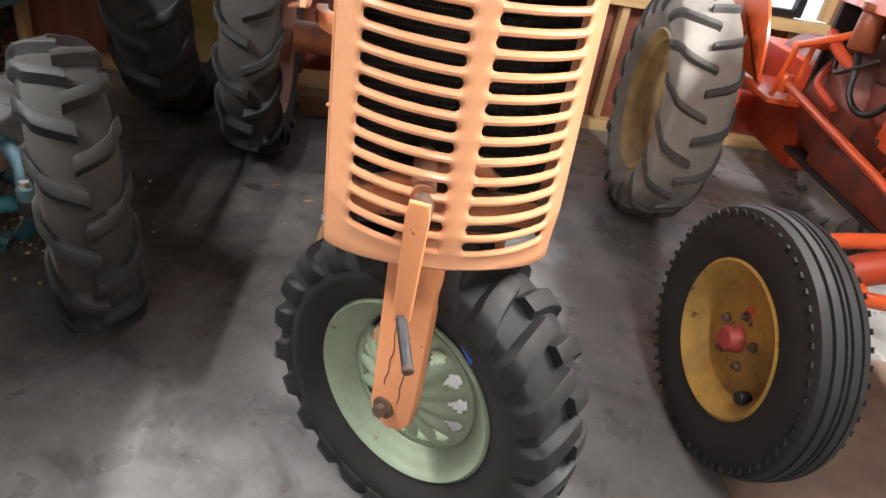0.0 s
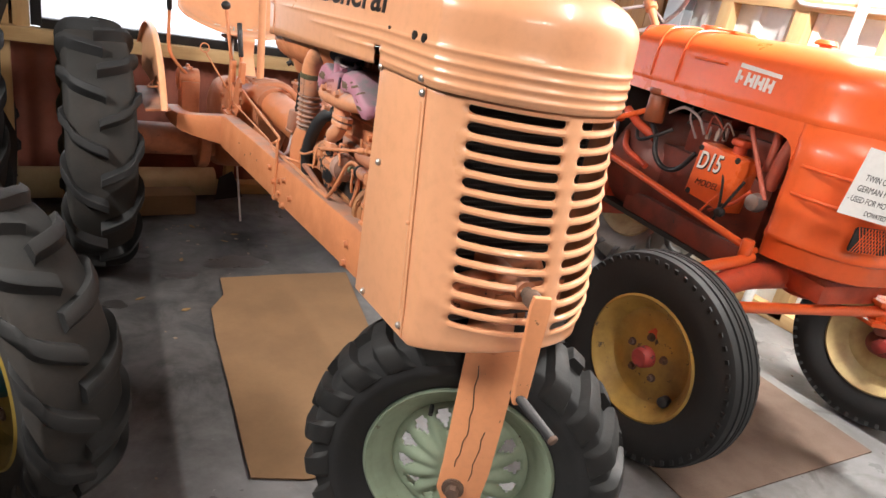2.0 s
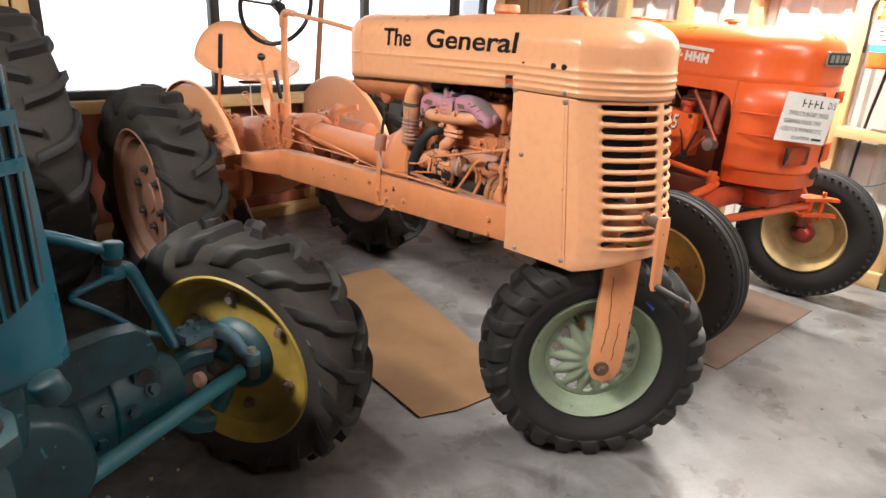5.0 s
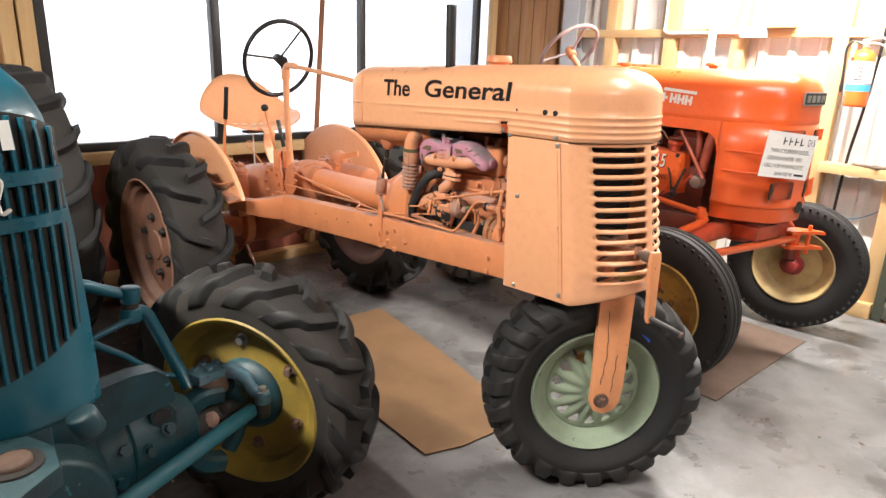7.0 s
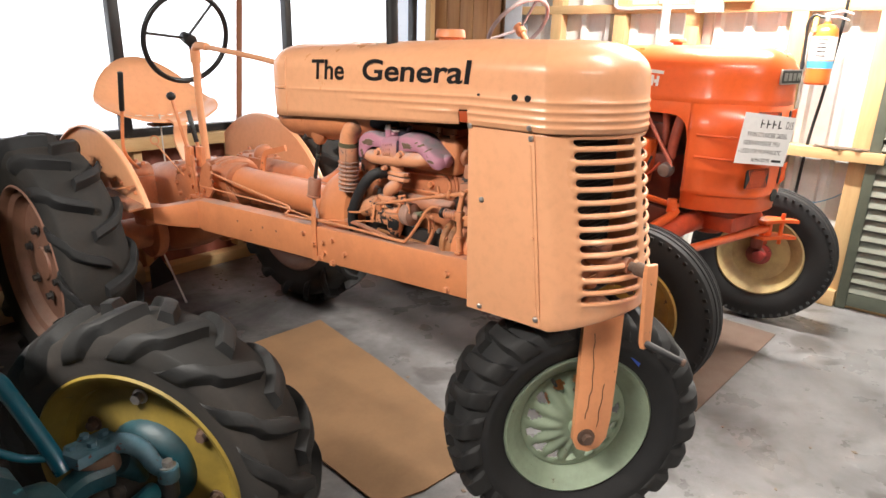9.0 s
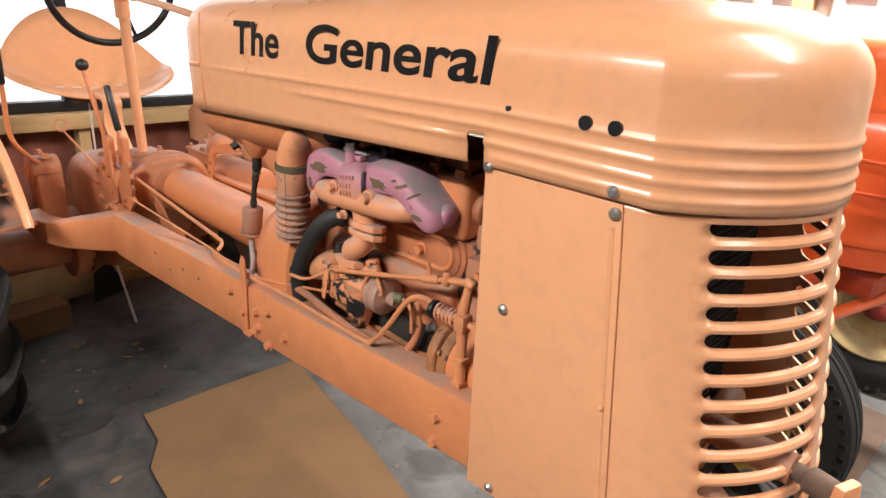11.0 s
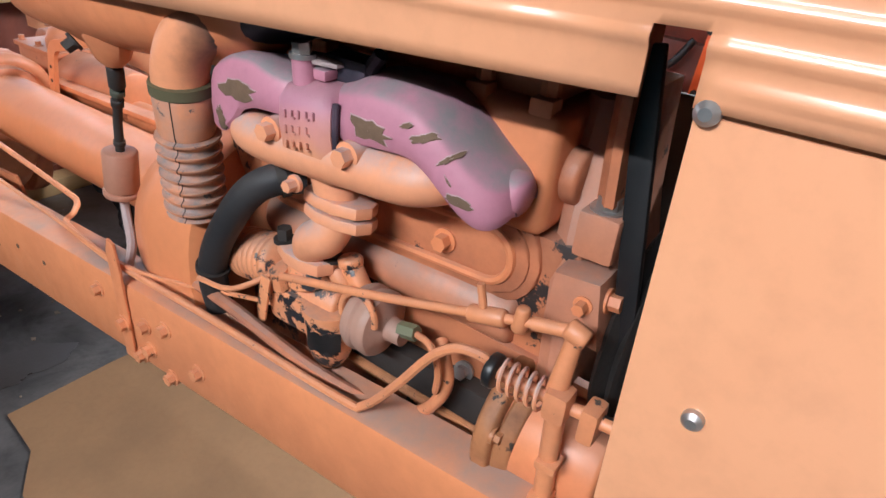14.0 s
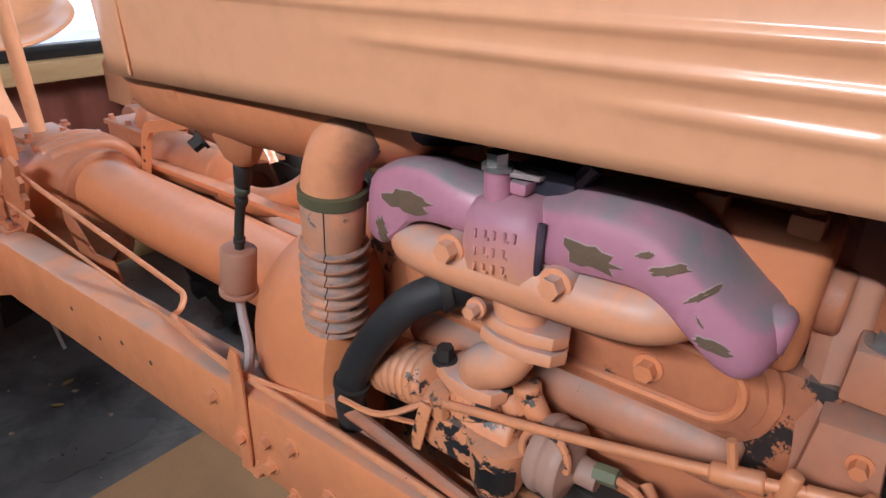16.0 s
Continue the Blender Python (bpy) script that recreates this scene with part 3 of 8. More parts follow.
def corrugated(name, a, b, z0, z1, out, material, label, pitch=0.09, depth=0.014, trap=True):
    """A ribbed sheet from a to b (x, y), thick toward out."""
    a, b, out = Vector((*a, 0)), Vector((*b, 0)), Vector((*out, 0))
    bm = bm_new()
    ln = (b - a).length
    d = (b - a) / ln
    pts, s = [], 0.0
    while s < ln:
        if trap:
            pts += [(s, 0), (s + pitch * 0.62, 0), (s + pitch * 0.72, depth), (s + pitch * 0.9, depth)]
        else:
            pts += [(s + pitch * i / 8, depth * (0.5 - 0.5 * math.cos(2 * math.pi * i / 8))) for i in range(8)]
        s += pitch
    pts = [(min(x, ln), y) for x, y in pts] + [(ln, 0)]
    f0 = [a + d * x + out * y for x, y in pts]
    f1 = [p - out * 0.004 for p in f0]
    rows = [[p + Vector((0, 0, z0)) for p in f0], [p + Vector((0, 0, z1)) for p in f0], [p + Vector((0, 0, z1)) for p in f1], [p + Vector((0, 0, z0)) for p in f1]]
    loft(bm, rows + [rows[0]], closed=False)
    return solo(name, bm, material, label, kind="structure", angle=25)


# back wall: iron below, glass above
corrugated("wall_north_lower", (-5.9, YB + 0.10), (3.0, YB + 0.10), FZ, 0.80, (0, -1), MAROON, "dark maroon horizontal-lapped iron lining below the windows", 0.16, 0.03, False)
slab("wall_north_upper", (-3.42, YB + 0.09, 1.75), (4.96, 0.03, 1.85), PLY, "stained plywood lining beside the window")
slab("wall_north_head", (0.95, YB + 0.09, 2.46), (3.78, 0.03, 0.40), PLY, "stained plywood lining above the windows")
slab("sill_rail", (-1.3, YB + 0.01, 0.825), (9.0, 0.11, 0.07), PINE_H, "pine rail under the windows", 0.004, "structure")
slab("bottom_plate", (-1.3, YB + 0.03, 0.035 + FZ), (9.0, 0.10, 0.07), PINE_H, "dusty pine bottom plate on the concrete", 0.004, "structure")
for x in (-2.2, -1.62, -1.01, 0.14, 0.78, 1.42, 2.06, 2.62):
    slab("wall_stud", (x, YB + 0.035, 0.43), (0.05, 0.09, 0.72), PINE, "upright pine stud of the lower wall", 0.003)
for x in (-1.02, -0.93):
    slab("window_jamb", (x, YB + 0.05, 1.75), (0.075, 0.05, 1.78), PINE, "pine jamb beside the window", 0.004)

win = thing("window_1", "wide black-framed window, bright with daylight", "window", kind="structure")
for x, w in ((-0.865, 0.05), (0.115, 0.06), (1.29, 0.05), (2.57, 0.05)):
    part("window_frame", box(bm_new(), (x, YB + 0.05, 1.55), (w, 0.06, 1.36), 0.004), BLACK, win, "black aluminium upright")
for z in (0.885, 2.235):
    part("window_frame", box(bm_new(), (0.85, YB + 0.052, z), (3.4, 0.055, 0.05), 0.004), BLACK, win, "black aluminium rail")
for x0, x1 in ((-0.84, 0.085), (0.145, 1.265), (1.315, 2.545)):
    ob = part("pane", box(bm_new(), ((x0 + x1) / 2, YB + 0.062, 1.56), (x1 - x0 + 0.01, 0.004, 1.31)), GLASS, win)
    ob.visible_shadow = False
slab("backdrop", (0.85, YB + 1.4, 1.4), (12.0, 0.05, 6.0), OUTSIDE, "white overcast daylight outside the windows", 0, "structure")

bm = bm_new()
cyl(bm, (0.795, YB - 0.06, 0.87), (0.93, YB - 0.03, 2.3), 0.026, n=4)
solo("wooden_prop", bm, REDWOOD, "reddish square wooden prop standing at the window", "post")

# right wall: white iron on pine framing
corrugated("wall_east", (XR + 0.105, -4.9), (XR + 0.105, 2.32), FZ, 2.66, (-1, 0), GALV, "white ribbed iron cladding behind pine framing", 0.19, 0.03)
slab("wall_east_boards", (XR + 0.06, 2.76, 1.33), (0.04, 0.80, 2.72), PLY, "varnished upright boards in the corner", 0.0)
for y in (2.48, 2.62, 2.76, 2.90, 3.04):
    slab("corner_board", (XR + 0.03, y, 1.33), (0.02, 0.134, 2.72), PLY, "varnished tongue-and-groove board", 0.005)
slab("window_jamb", (XR - 0.03, YB - 0.005, 1.75), (0.06, 0.06, 1.75), PINE, "pine jamb in the corner", 0.004)
bm = bm_new()
for dx in (-0.045, 0.045):
    box(bm, (XR + 0.03 + dx, 2.27, 1.33), (0.01, 0.15, 2.72), 0.002)
box(bm, (XR + 0.03, 2.27, 1.33), (0.09, 0.01, 2.72))
solo("steel_column", bm, STEEL_POST, "grey painted steel column by the wall", "column", kind="structure")
for y in (1.90, 1.40, 0.90, 0.28, -0.16):
    slab("wall_stud", (XR + 0.045, y, 1.33), (0.085, 0.088, 2.66), PINE, "upright pine stud against white iron", 0.004)
slab("wall_rail", (XR + 0.03, 1.0, 1.70), (0.06, 2.42, 0.058), PINE_H, "pine rail across the studs", 0.004)
slab("wall_rail_short", (XR + 0.00, -0.02, 0.885), (0.12, 0.54, 0.062), PINE_H, "short pine rail with debris on it", 0.004)
slab("bottom_plate", (XR + 0.045, 0.6, 0.04 + FZ), (0.085, 3.3, 0.08), PINE_H, "dirty pine bottom plate", 0.005)
slab("bottom_plate_block", (XR + 0.01, -0.12, 0.05 + FZ), (0.11, 0.16, 0.10), PINE_H, "dirty wood block at the post foot", 0.008)

# louvred door leaf
door = thing("door_1", "dark olive louvred timber door", "door", kind="structure")
for y in (-0.235, -1.10):
    part("stile", box(bm_new(), (XR - 0.01, y, 0.99), (0.045, 0.055, 2.02), 0.004), OLIVE, door)
for z in (0.04, 1.97):
    part("door_rail", box(bm_new(), (XR - 0.01, -0.667, z), (0.04, 0.81, 0.08), 0.004), OLIVE, door)
slat_bm = bm_new()
box(slat_bm, (0, 0, 0), (0.01, 0.81, 0.075), 0.002)
slat = finish("slat", slat_bm, OLIVE_SLAT)
for i in range(28):
    ob = new("slat", slat)
    ob.matrix_basis = pose(XR - 0.01, -0.667, 0.115 + i * 0.065, 0, 28, 0)
    ob.parent = door

# conduit, pipe and switch box on the wall
bm = bm_new()
sweep(bm, [(XR - 0.02, 1.43, 2.6), (XR - 0.02, 1.43, 1.80), (XR - 0.02, 1.425, 1.72), (XR - 0.02, 1.38, 1.70), (XR - 0.02, 1.2, 1.70), (XR - 0.02, 0.88, 1.70)], 0.011, 10, 4)
solo("conduit", bm, WHITE, "white plastic electrical conduit bent along the rail", "conduit")
bm = bm_new()
cyl(bm, (XR - 0.045, 1.06, FZ), (XR - 0.045, 1.06, 2.62), 0.028, n=20)
cyl(bm, (XR - 0.045, 1.06, 1.50), (XR - 0.045, 1.06, 1.56), 0.034, n=20)
solo("downpipe", bm, WHITE, "upright white plastic pipe with a joint collar", "pipe")
bm = bm_new()
box(bm, (XR - 0.03, 0.79, 1.70), (0.07, 0.16, 0.065), 0.006)
solo("junction_box", bm, WHITE, "white plastic junction box on the rail", "box")
bm = bm_new()
box(bm, (XR - 0.02, 0.63, 1.742), (0.06, 0.18, 0.028), 0.004)
solo("timber_offcut", bm, PINE_H, "pale timber offcut lying on the rail", "offcut")
bm = bm_new()
rng = random.Random(4)
for i in range(40):
    box(bm, (XR - 0.045 + rng.uniform(-0.01, 0.03), rng.uniform(-0.2, 0.05), 0.921 + rng.uniform(0, 0.006)), (rng.uniform(0.01, 0.03), rng.uniform(0.02, 0.08), 0.006), 0, pose(0, 0, 0, 0, 0, rng.uniform(-40, 40)))
solo("wood_debris", bm, GRIT, "bark and wood debris lying on the short rail", "debris", kind="stuff")

# fire extinguisher
fe = thing("fire_extinguisher", "orange-red fire extinguisher with white label hung on the stud", "extinguisher", pose(XR - 0.085, 0.115, 1.27))
bm = bm_new()
lathe(bm, [(0, 0.055), (0.006, 0.062), (0.015, 0.064), (0.27, 0.064), (0.30, 0.058), (0.32, 0.040), (0.328, 0.018), (0.345, 0.016)], pose(0, 0, 0, 0, -90, 0), 32)
part("cylinder", bm, EXT_RED, fe)
bm = bm_new()
lathe_open(bm, [(0.135, 0.0652), (0.26, 0.0652)], 32, pose(0, 0, 0, 0, -90, 0))
part("label", bm, PAPER, fe, "white printed label")
bm = bm_new()
lathe_open(bm, [(0.09, 0.0653), (0.13, 0.0653)], 32, pose(0, 0, 0, 0, -90, 0))
part("label_band", bm, BLUE, fe, "blue and white printed band")
for k in range(5):
    bm = bm_new()
    box(bm, (-0.0655, -0.005, 0.245 - k * 0.022), (0.0012, 0.05 - 0.006 * (k % 2), 0.006))
    part("print_line", bm, INK if k else EXT_RED, fe)
bm = bm_new()
cyl(bm, (0, 0, 0.34), (0, 0, 0.375), 0.017, n=14)
part("valve", bm, STEEL, fe, "metal valve")
bm = bm_new()
sweep(bm, [(0.0, 0.02, 0.375), (-0.005, -0.06, 0.392), (-0.005, -0.115, 0.378)], 0.007, 8)
sweep(bm, [(0.0, 0.01, 0.36), (-0.005, -0.05, 0.362), (-0.005, -0.10, 0.345)], 0.006, 8)
part("handle", bm, STEEL, fe, "white metal squeeze handle")
bm = bm_new()
sweep(bm, [(0, 0.015, 0.36), (0, 0.07, 0.372), (0, 0.098, 0.33), (0, 0.092, 0.22), (0, 0.088, 0.12)], 0.008, 8)
cyl(bm, (0, 0.088, 0.12), (0, 0.087, 0.08), 0.011, 0.009, n=10)
part("hose", bm, BLACK, fe, "black rubber hose")
bm = bm_new()
prism(bm, [(-0.012, -0.05), (0.012, -0.05), (0.012, 0.04), (0, 0.055), (-0.012, 0.04)], 0.0015, pose(-0.03, 0.055, 0.325, 55, 0, -80))
part("tag", bm, YELLOW_TAG, fe, "yellow service tag")
bm = bm_new()
sweep(bm, [(XR - 0.005, 0.06, 2.6), (XR - 0.005, 0.05, 1.75), (XR + 0.02, 0.085, 1.25), (XR + 0.03, 0.12, 0.9), (XR + 0.04, 0.14, 0.3)], 0.009, 8)
solo("cable", bm, BLACK, "black cable running down the wall", "cable")
bm = bm_new()
sweep(bm, [(XR + 0.06, -0.22, 0.80), (XR + 0.05, -0.12, 0.66), (XR + 0.06, 0.0, 0.58), (XR + 0.06, 0.12, 0.56)], 0.003, 6)
solo("twine", bm, BLUE, "thin pale blue twine hanging on the wall", "twine")

# things on the floor
bm = bm_new()
outline = [(-0.352, 0.572), (-0.20, 0.515), (0.06, 0.49), (0.20, 0.72), (0.33, 1.20), (0.46, 1.868), (0.12, 1.885), (-0.165, 1.888), (-0.185, 1.72), (-0.262, 1.60), (-0.29, 1.35), (-0.315, 1.0)]
prism(bm, outline, 0.005, pose(0, 0, 0.0065), 0.0)
solo("cardboard_sheet", bm, CARD, "flattened brown cardboard sheet lying under the tractor", "cardboard", m=FLOOR)
bm = bm_new()
prism(bm, [(0.95, 0.0), (2.03, -0.05), (2.08, 0.75), (1.0, 0.85)], 0.005, pose(0, 0, 0.0035))
solo("floor_mat", bm, BROWN_RUG, "brown frayed mat under the tractor wheels", "mat", m=FLOOR)
bm = bm_new()
sweep(bm, [(-1.18, 2.93, 0.11), (-0.5, 2.98, 0.11), (0.02, 3.02, 0.11)], 0.085, 24, 6)
solo("carpet_roll", bm, CLOTH, "cream rolled-up carpet lying by the wall", "carpet", m=FLOOR)
bm = bm_new()
box(bm, (-0.33, 2.80, 0.06), (0.40, 0.16, 0.12), 0.01, pose(0, 0, 0, 0, 0, 5))
solo("cardboard_box", bm, CARD, "low brown cardboard box beside the carpet roll", "box", m=FLOOR)
bm = bm_new()
prism(bm, [(-0.08, 0), (0.10, 0), (0.07, 0.16), (-0.02, 0.13)], 0.012, pose(0.06, 2.80, 0.075, 62, 0, 20))
solo("rubber_flap", bm, BLACK, "black rubber flap leaning by the carpet roll", "rubber", m=FLOOR)
bm = bm_new()
cyl(bm, (0.10, 2.62, 0.0), (0.14, 2.95, 0.26), 0.006, n=8)
solo("white_stick", bm, WHITE, "thin white stick leaning under the tractor", "stick", m=FLOOR)
bm = bm_new()
rng = random.Random(2)
for i in range(150):
    x, y = (rng.uniform(-0.9, 0.6), rng.uniform(2.1, 3.0)) if i < 60 else (rng.uniform(-1.6, 2.4), rng.uniform(-0.9, 2.8))
    s = rng.uniform(0.003, 0.011)
    prism(bm, [(-s, -s * 0.5), (s * 0.7, -s * 0.7), (s, s * 0.3), (-s * 0.3, s * 0.8)], 0.003, pose(x, y, 0.0016, 0, 0, rng.uniform(0, 360)))
solo("floor_grit", bm, GRIT, "scattered crumbs of dirt on the concrete", "dirt", kind="stuff", m=FLOOR)
for i, (x, y, a) in enumerate(((-0.36, 1.62, 20), (-0.30, 2.12, 70), (-0.05, 2.33, 130), (0.02, 2.42, 10), (-0.52, 1.75, 200), (-0.18, 2.55, 300))):
    bm = bm_new()
    prism(bm, [(-0.022, 0), (-0.008, -0.009), (0.012, -0.007), (0.024, 0.002), (0.008, 0.009), (-0.01, 0.008)], 0.002, pose(x, y, 0.004, 6, 4, a))
    solo("dry_leaf", bm, LEAF, "small dry brown leaf on the concrete", "leaf", group="leaves on the floor", m=FLOOR)
bm = bm_new()
rng = random.Random(9)
for i in range(500):
    s = rng.uniform(0.003, 0.009)
    box(bm, (rng.gauss(-1.55, 0.22), rng.gauss(1.35, 0.25), s * 0.5), (s, s * 1.2, s), 0, pose(0, 0, 0, 0, 0, rng.uniform(0, 90)))
solo("gravel_patch", bm, CLOTH, "pale sandy gravel crumbs under the blue tractor", "gravel", kind="stuff", m=FLOOR)

# ceiling lamps
for x, y, w, a in TUBES:
    lamp = thing("ceiling_light", "white fluorescent batten on the ceiling", "lamp", pose(x, y, 2.66, 0, 0, a), group="ceiling lights")
    part("housing", box(bm_new(), (0, 0, -0.03), (1.3, 0.09, 0.055), 0.006), WHITE, lamp)


# marks on the floor
def blot(name, c, rx, ry, seed, label):
    rnd = random.Random(seed)
    ph = [rnd.uniform(0, 6.3) for _ in range(4)]
    bm = bm_new()
    poly = []
    for k in range(40):
        a = 2 * math.pi * k / 40
        q = 1 + 0.16 * math.sin(2 * a + ph[0]) + 0.12 * math.sin(3 * a + ph[1]) + 0.07 * math.sin(7 * a + ph[2]) + 0.05 * math.sin(11 * a + ph[3])
        poly.append((rx * q * math.cos(a), ry * q * math.sin(a)))
    prism(bm, poly, 0.0012, Matrix.Translation((c[0], c[1], FZ + 0.0008)))
    return solo(name, bm, OIL, label, "stain", kind="structure")


blot("oil_stain", (-0.05, 2.07), 0.13, 0.085, 3, "dark oil stain soaked into the concrete")
blot("oil_stain", (-0.62, 1.72), 0.05, 0.035, 5, "small dark oil spot on the concrete")
blot("oil_stain", (-0.33, 1.95), 0.07, 0.04, 8, "dark oil stain soaked into the concrete")
blot("oil_stain", (-0.50, 2.20), 0.06, 0.04, 9, "small dark oil spot on the concrete")
rnd = random.Random(21)
bm = bm_new()
pts = [(-0.70 - 0.07 * k / 14 + rnd.uniform(-0.008, 0.008), 1.90 - 0.62 * k / 14 + rnd.uniform(-0.008, 0.008), 0.0005) for k in range(15)]
sweep(bm, pts, 0.0022, 5, 1, False)
solo("floor_crack", bm, DARK, "thin dark crack running across the concrete", "crack", kind="structure", m=FLOOR)
# ---- the peach row-crop tractor ----
gen = thing("tractor", "peach-orange vintage row-crop tractor with a single front wheel", "tractor", group="tractors in the shed")


def half_w(z):
    return 0.205 + 0.019 * (z - 0.736)


def tip_y(z):
    return -0.062 + (z - 0.83) * (0.16 if z > 0.83 else -0.10)


def nose_d(z):
    return 0.142


NOSE = 0.139


def bow(u):
    """Plan of the nose: a rounded curve that meets the flat sides without a kink."""
    return 1 - max(0.0, 1 - u * u) ** 0.8


def bow_slope(u):
    return 1.6 * u * max(0.012, 1 - u * u) ** -0.2


def widen(x):
    """The nose stands a little to the tractor's left of its middle line."""
    return x + 0.012 * max(0.0, 1 - abs(x) / 0.21) + (0.12 * x if x > 0 else 0.0)


def nose(u, z, off=0.0):
    w = half_w(z)
    x, y = u * w, tip_y(z) + nose_d(z) * bow(u)
    dx, dy = w, nose_d(z) * bow_slope(u)
    ln = math.hypot(dx, dy)
    return Vector((widen(x + dy / ln * off), y - dx / ln * off, z))


def build_grille():
    bm = bm_new()
    ends = [-0.815, -0.812, -0.803, -0.79, -0.775]
    inner = [-0.125, -0.110, -0.099, -0.092, -0.089]
    left = [-1.0, -0.998, -0.99, -0.975, -0.95, -0.91, -0.86] + ends + [float(v) for v in np.linspace(-0.74, -0.16, 14)] + inner + [-0.05]
    us = left + [0.0] + [-v for v in left[::-1]]
    pitch, hh0 = 0.0331, 0.0088
    zs = [0.807 + k * pitch for k in range(13)]

    def hole_h(u):
        a = abs(u)
        d = min(0.815 - a, a - 0.089) * 0.215
        if d <= 0:
            return 0.0004
        return hh0 if d >= hh0 else max(0.0004, math.sqrt(max(0.0, hh0 * hh0 - (hh0 - d) ** 2)))

    def inside(u):
        return 0.089 <= abs(u) <= 0.815

    low = [0.708 + 0.048 * (1 - u * u) + 0.012 * max(0.0, u) for u in us]
    rows = [[(z, 0.0) for z in low], [(z + 0.004, 0.002) for z in low], [(z + (0.779 - z) * 0.5, 0.001) for z in low], [(0.782, 0.0)] * len(us)]
    holes = []
    for z in zs:
        for kind in ("mid", "low", "edge0", "edge1", "high"):
            row = []
            for u in us:
                a = abs(u)
                f = max(0.0, min(1.0, (0.85 - a) / 0.06)) * max(0.0, min(1.0, (a - 0.06) / 0.05))
                h = hole_h(u)
                if kind == "mid":
                    row.append((z - pitch / 2, 0.0035 * f + 0.002 * (1 - f) * (1 if a < 0.1 else 0)))
                elif kind == "low":
                    row.append((z - max(h + 0.0025, 0.0115), 0.0018 * f + 0.002 * (1 if a < 0.07 else 0)))
                elif kind == "edge0":
                    row.append((z - h, -0.004 * f + 0.002 * (1 if a < 0.07 else 0)))
                elif kind == "edge1":
                    row.append((z + h, -0.004 * f + 0.002 * (1 if a < 0.07 else 0)))
                else:
                    row.append((z + max(h + 0.0025, 0.0115), 0.0018 * f + 0.002 * (1 if a < 0.07 else 0)))
            if kind == "edge1":
                holes.append(len(rows) - 1)
            rows.append(row)
    rows += [[(1.2135, 0.001)] * len(us), [(1.222, 0.0)] * len(us)]
    grid = [[bm.verts.new(nose(u, z, o)) for u, (z, o) in zip(us, row)] for row in rows]
    for i in range(len(rows) - 1):
        for j in range(len(us) - 1):
            if i in holes and inside(us[j]) and inside(us[j + 1]) and us[j] * us[j + 1] > 0:
                continue
            bm.faces.new((grid[i][j], grid[i][j + 1], grid[i + 1][j + 1], grid[i + 1][j]))
    # flat sides back to the engine
    for s in (0, -1):
        back = [bm.verts.new((r[s].co.x * 1.0, 0.369 - 0.02 * (1.2 - r[s].co.z), r[s].co.z)) for r in grid]
        for i in range(len(rows) - 1):
            bm.faces.new((grid[i][s], back[i], back[i + 1], grid[i + 1][s]))
    return bm


ob = part("grille_shell", build_grille(), PEACH, gen, "ribbed peach sheet-metal grille shell with slots", 32)
md = ob.modifiers.new("thick", "SOLIDIFY")
md.thickness, md.offset = 0.003, -1.0

bm = bm_new()
box(bm, (0, 0.175, 0.98), (0.41, 0.05, 0.47))
core = part("radiator_core", bm, DARK, gen, "dark finned radiator behind the slots")
bm = bm_new()
for i in range(60):
    box(bm, (-0.18 + i * 0.0061, 0.136, 1.02), (0.0014, 0.012, 0.40))
for i in range(34):
    box(bm, (0, 0.134, 0.83 + i * 0.0118), (0.37, 0.010, 0.0016))
tagged(part("fin_mesh", bm, DARK, core), "", "", "", "stuff")
bm = bm_new()
box(bm, (0, 0.115, 0.770), (0.34, 0.09, 0.004))
part("air_shroud", bm, DARK, core)
bm = bm_new()
box(bm, (0, 0.13, 0.80), (0.39, 0.07, 0.06), 0.008)
cyl(bm, (-0.045, -0.045, 0.886), (-0.03, 0.14, 0.886), 0.022, n=16)
sweep(bm, [(0.10, 0.10, 0.86), (0.04, 0.07, 0.90), (-0.05, 0.09, 0.86), (-0.12, 0.11, 0.83)], 0.018, 10)
part("radiator_tank", bm, PEACH_DUST, gen, "peach lower radiator tank")

for s in (-1, 1):
    bm = bm_new()
    w = 0.2145
    poly = [(0.112, 0.712), (0.359, 0.705), (0.369, 1.219), (0.165, 1.219)]
    m = Matrix(((0, 0, 1, s * 0.2158 + (0.026 if s > 0 else 0)), (1, 0, 0, 0), (0, 1, 0, 0), (0, 0, 0, 1)))
    prism(bm, poly, 0.003, m, 0.0008)
    for v in bm.verts:
        v.co.x += s * 0.019 * (v.co.z - 1.18)
    panel = part("side_panel", bm, PEACH, gen, "flat peach side panel held by screws")
    bm = bm_new()
    sweep(bm, [(s * 0.2085 + (0.026 if s > 0 else 0), 0.128, 0.745), (s * 0.2165 + (0.026 if s > 0 else 0), 0.174, 1.19)], 0.0038, 8, 1, False)
    part("bead", bm, PEACH, panel)
    for y, z in ((0.176, 1.2325), (0.172, 1.207), (0.362, 1.2215), (0.317, 1.029), (0.312, 0.721), (0.127, 0.735)):
        bm = bm_new()
        x = half_w(z) + 0.0055 + (0.004 if z > 1.225 else 0) + (0.026 if s > 0 else 0)
        screw(bm, (s * x, y, z), (s, 0, 0), 0.0075)
        part("screw", bm, STEEL, panel, "bright slotted screw")
    bm = bm_new()
    screw(bm, (s * 0.2145, 0.150, 0.955), (s, 0, 0), 0.0045)
    part("rivet", bm, PEACH, panel)


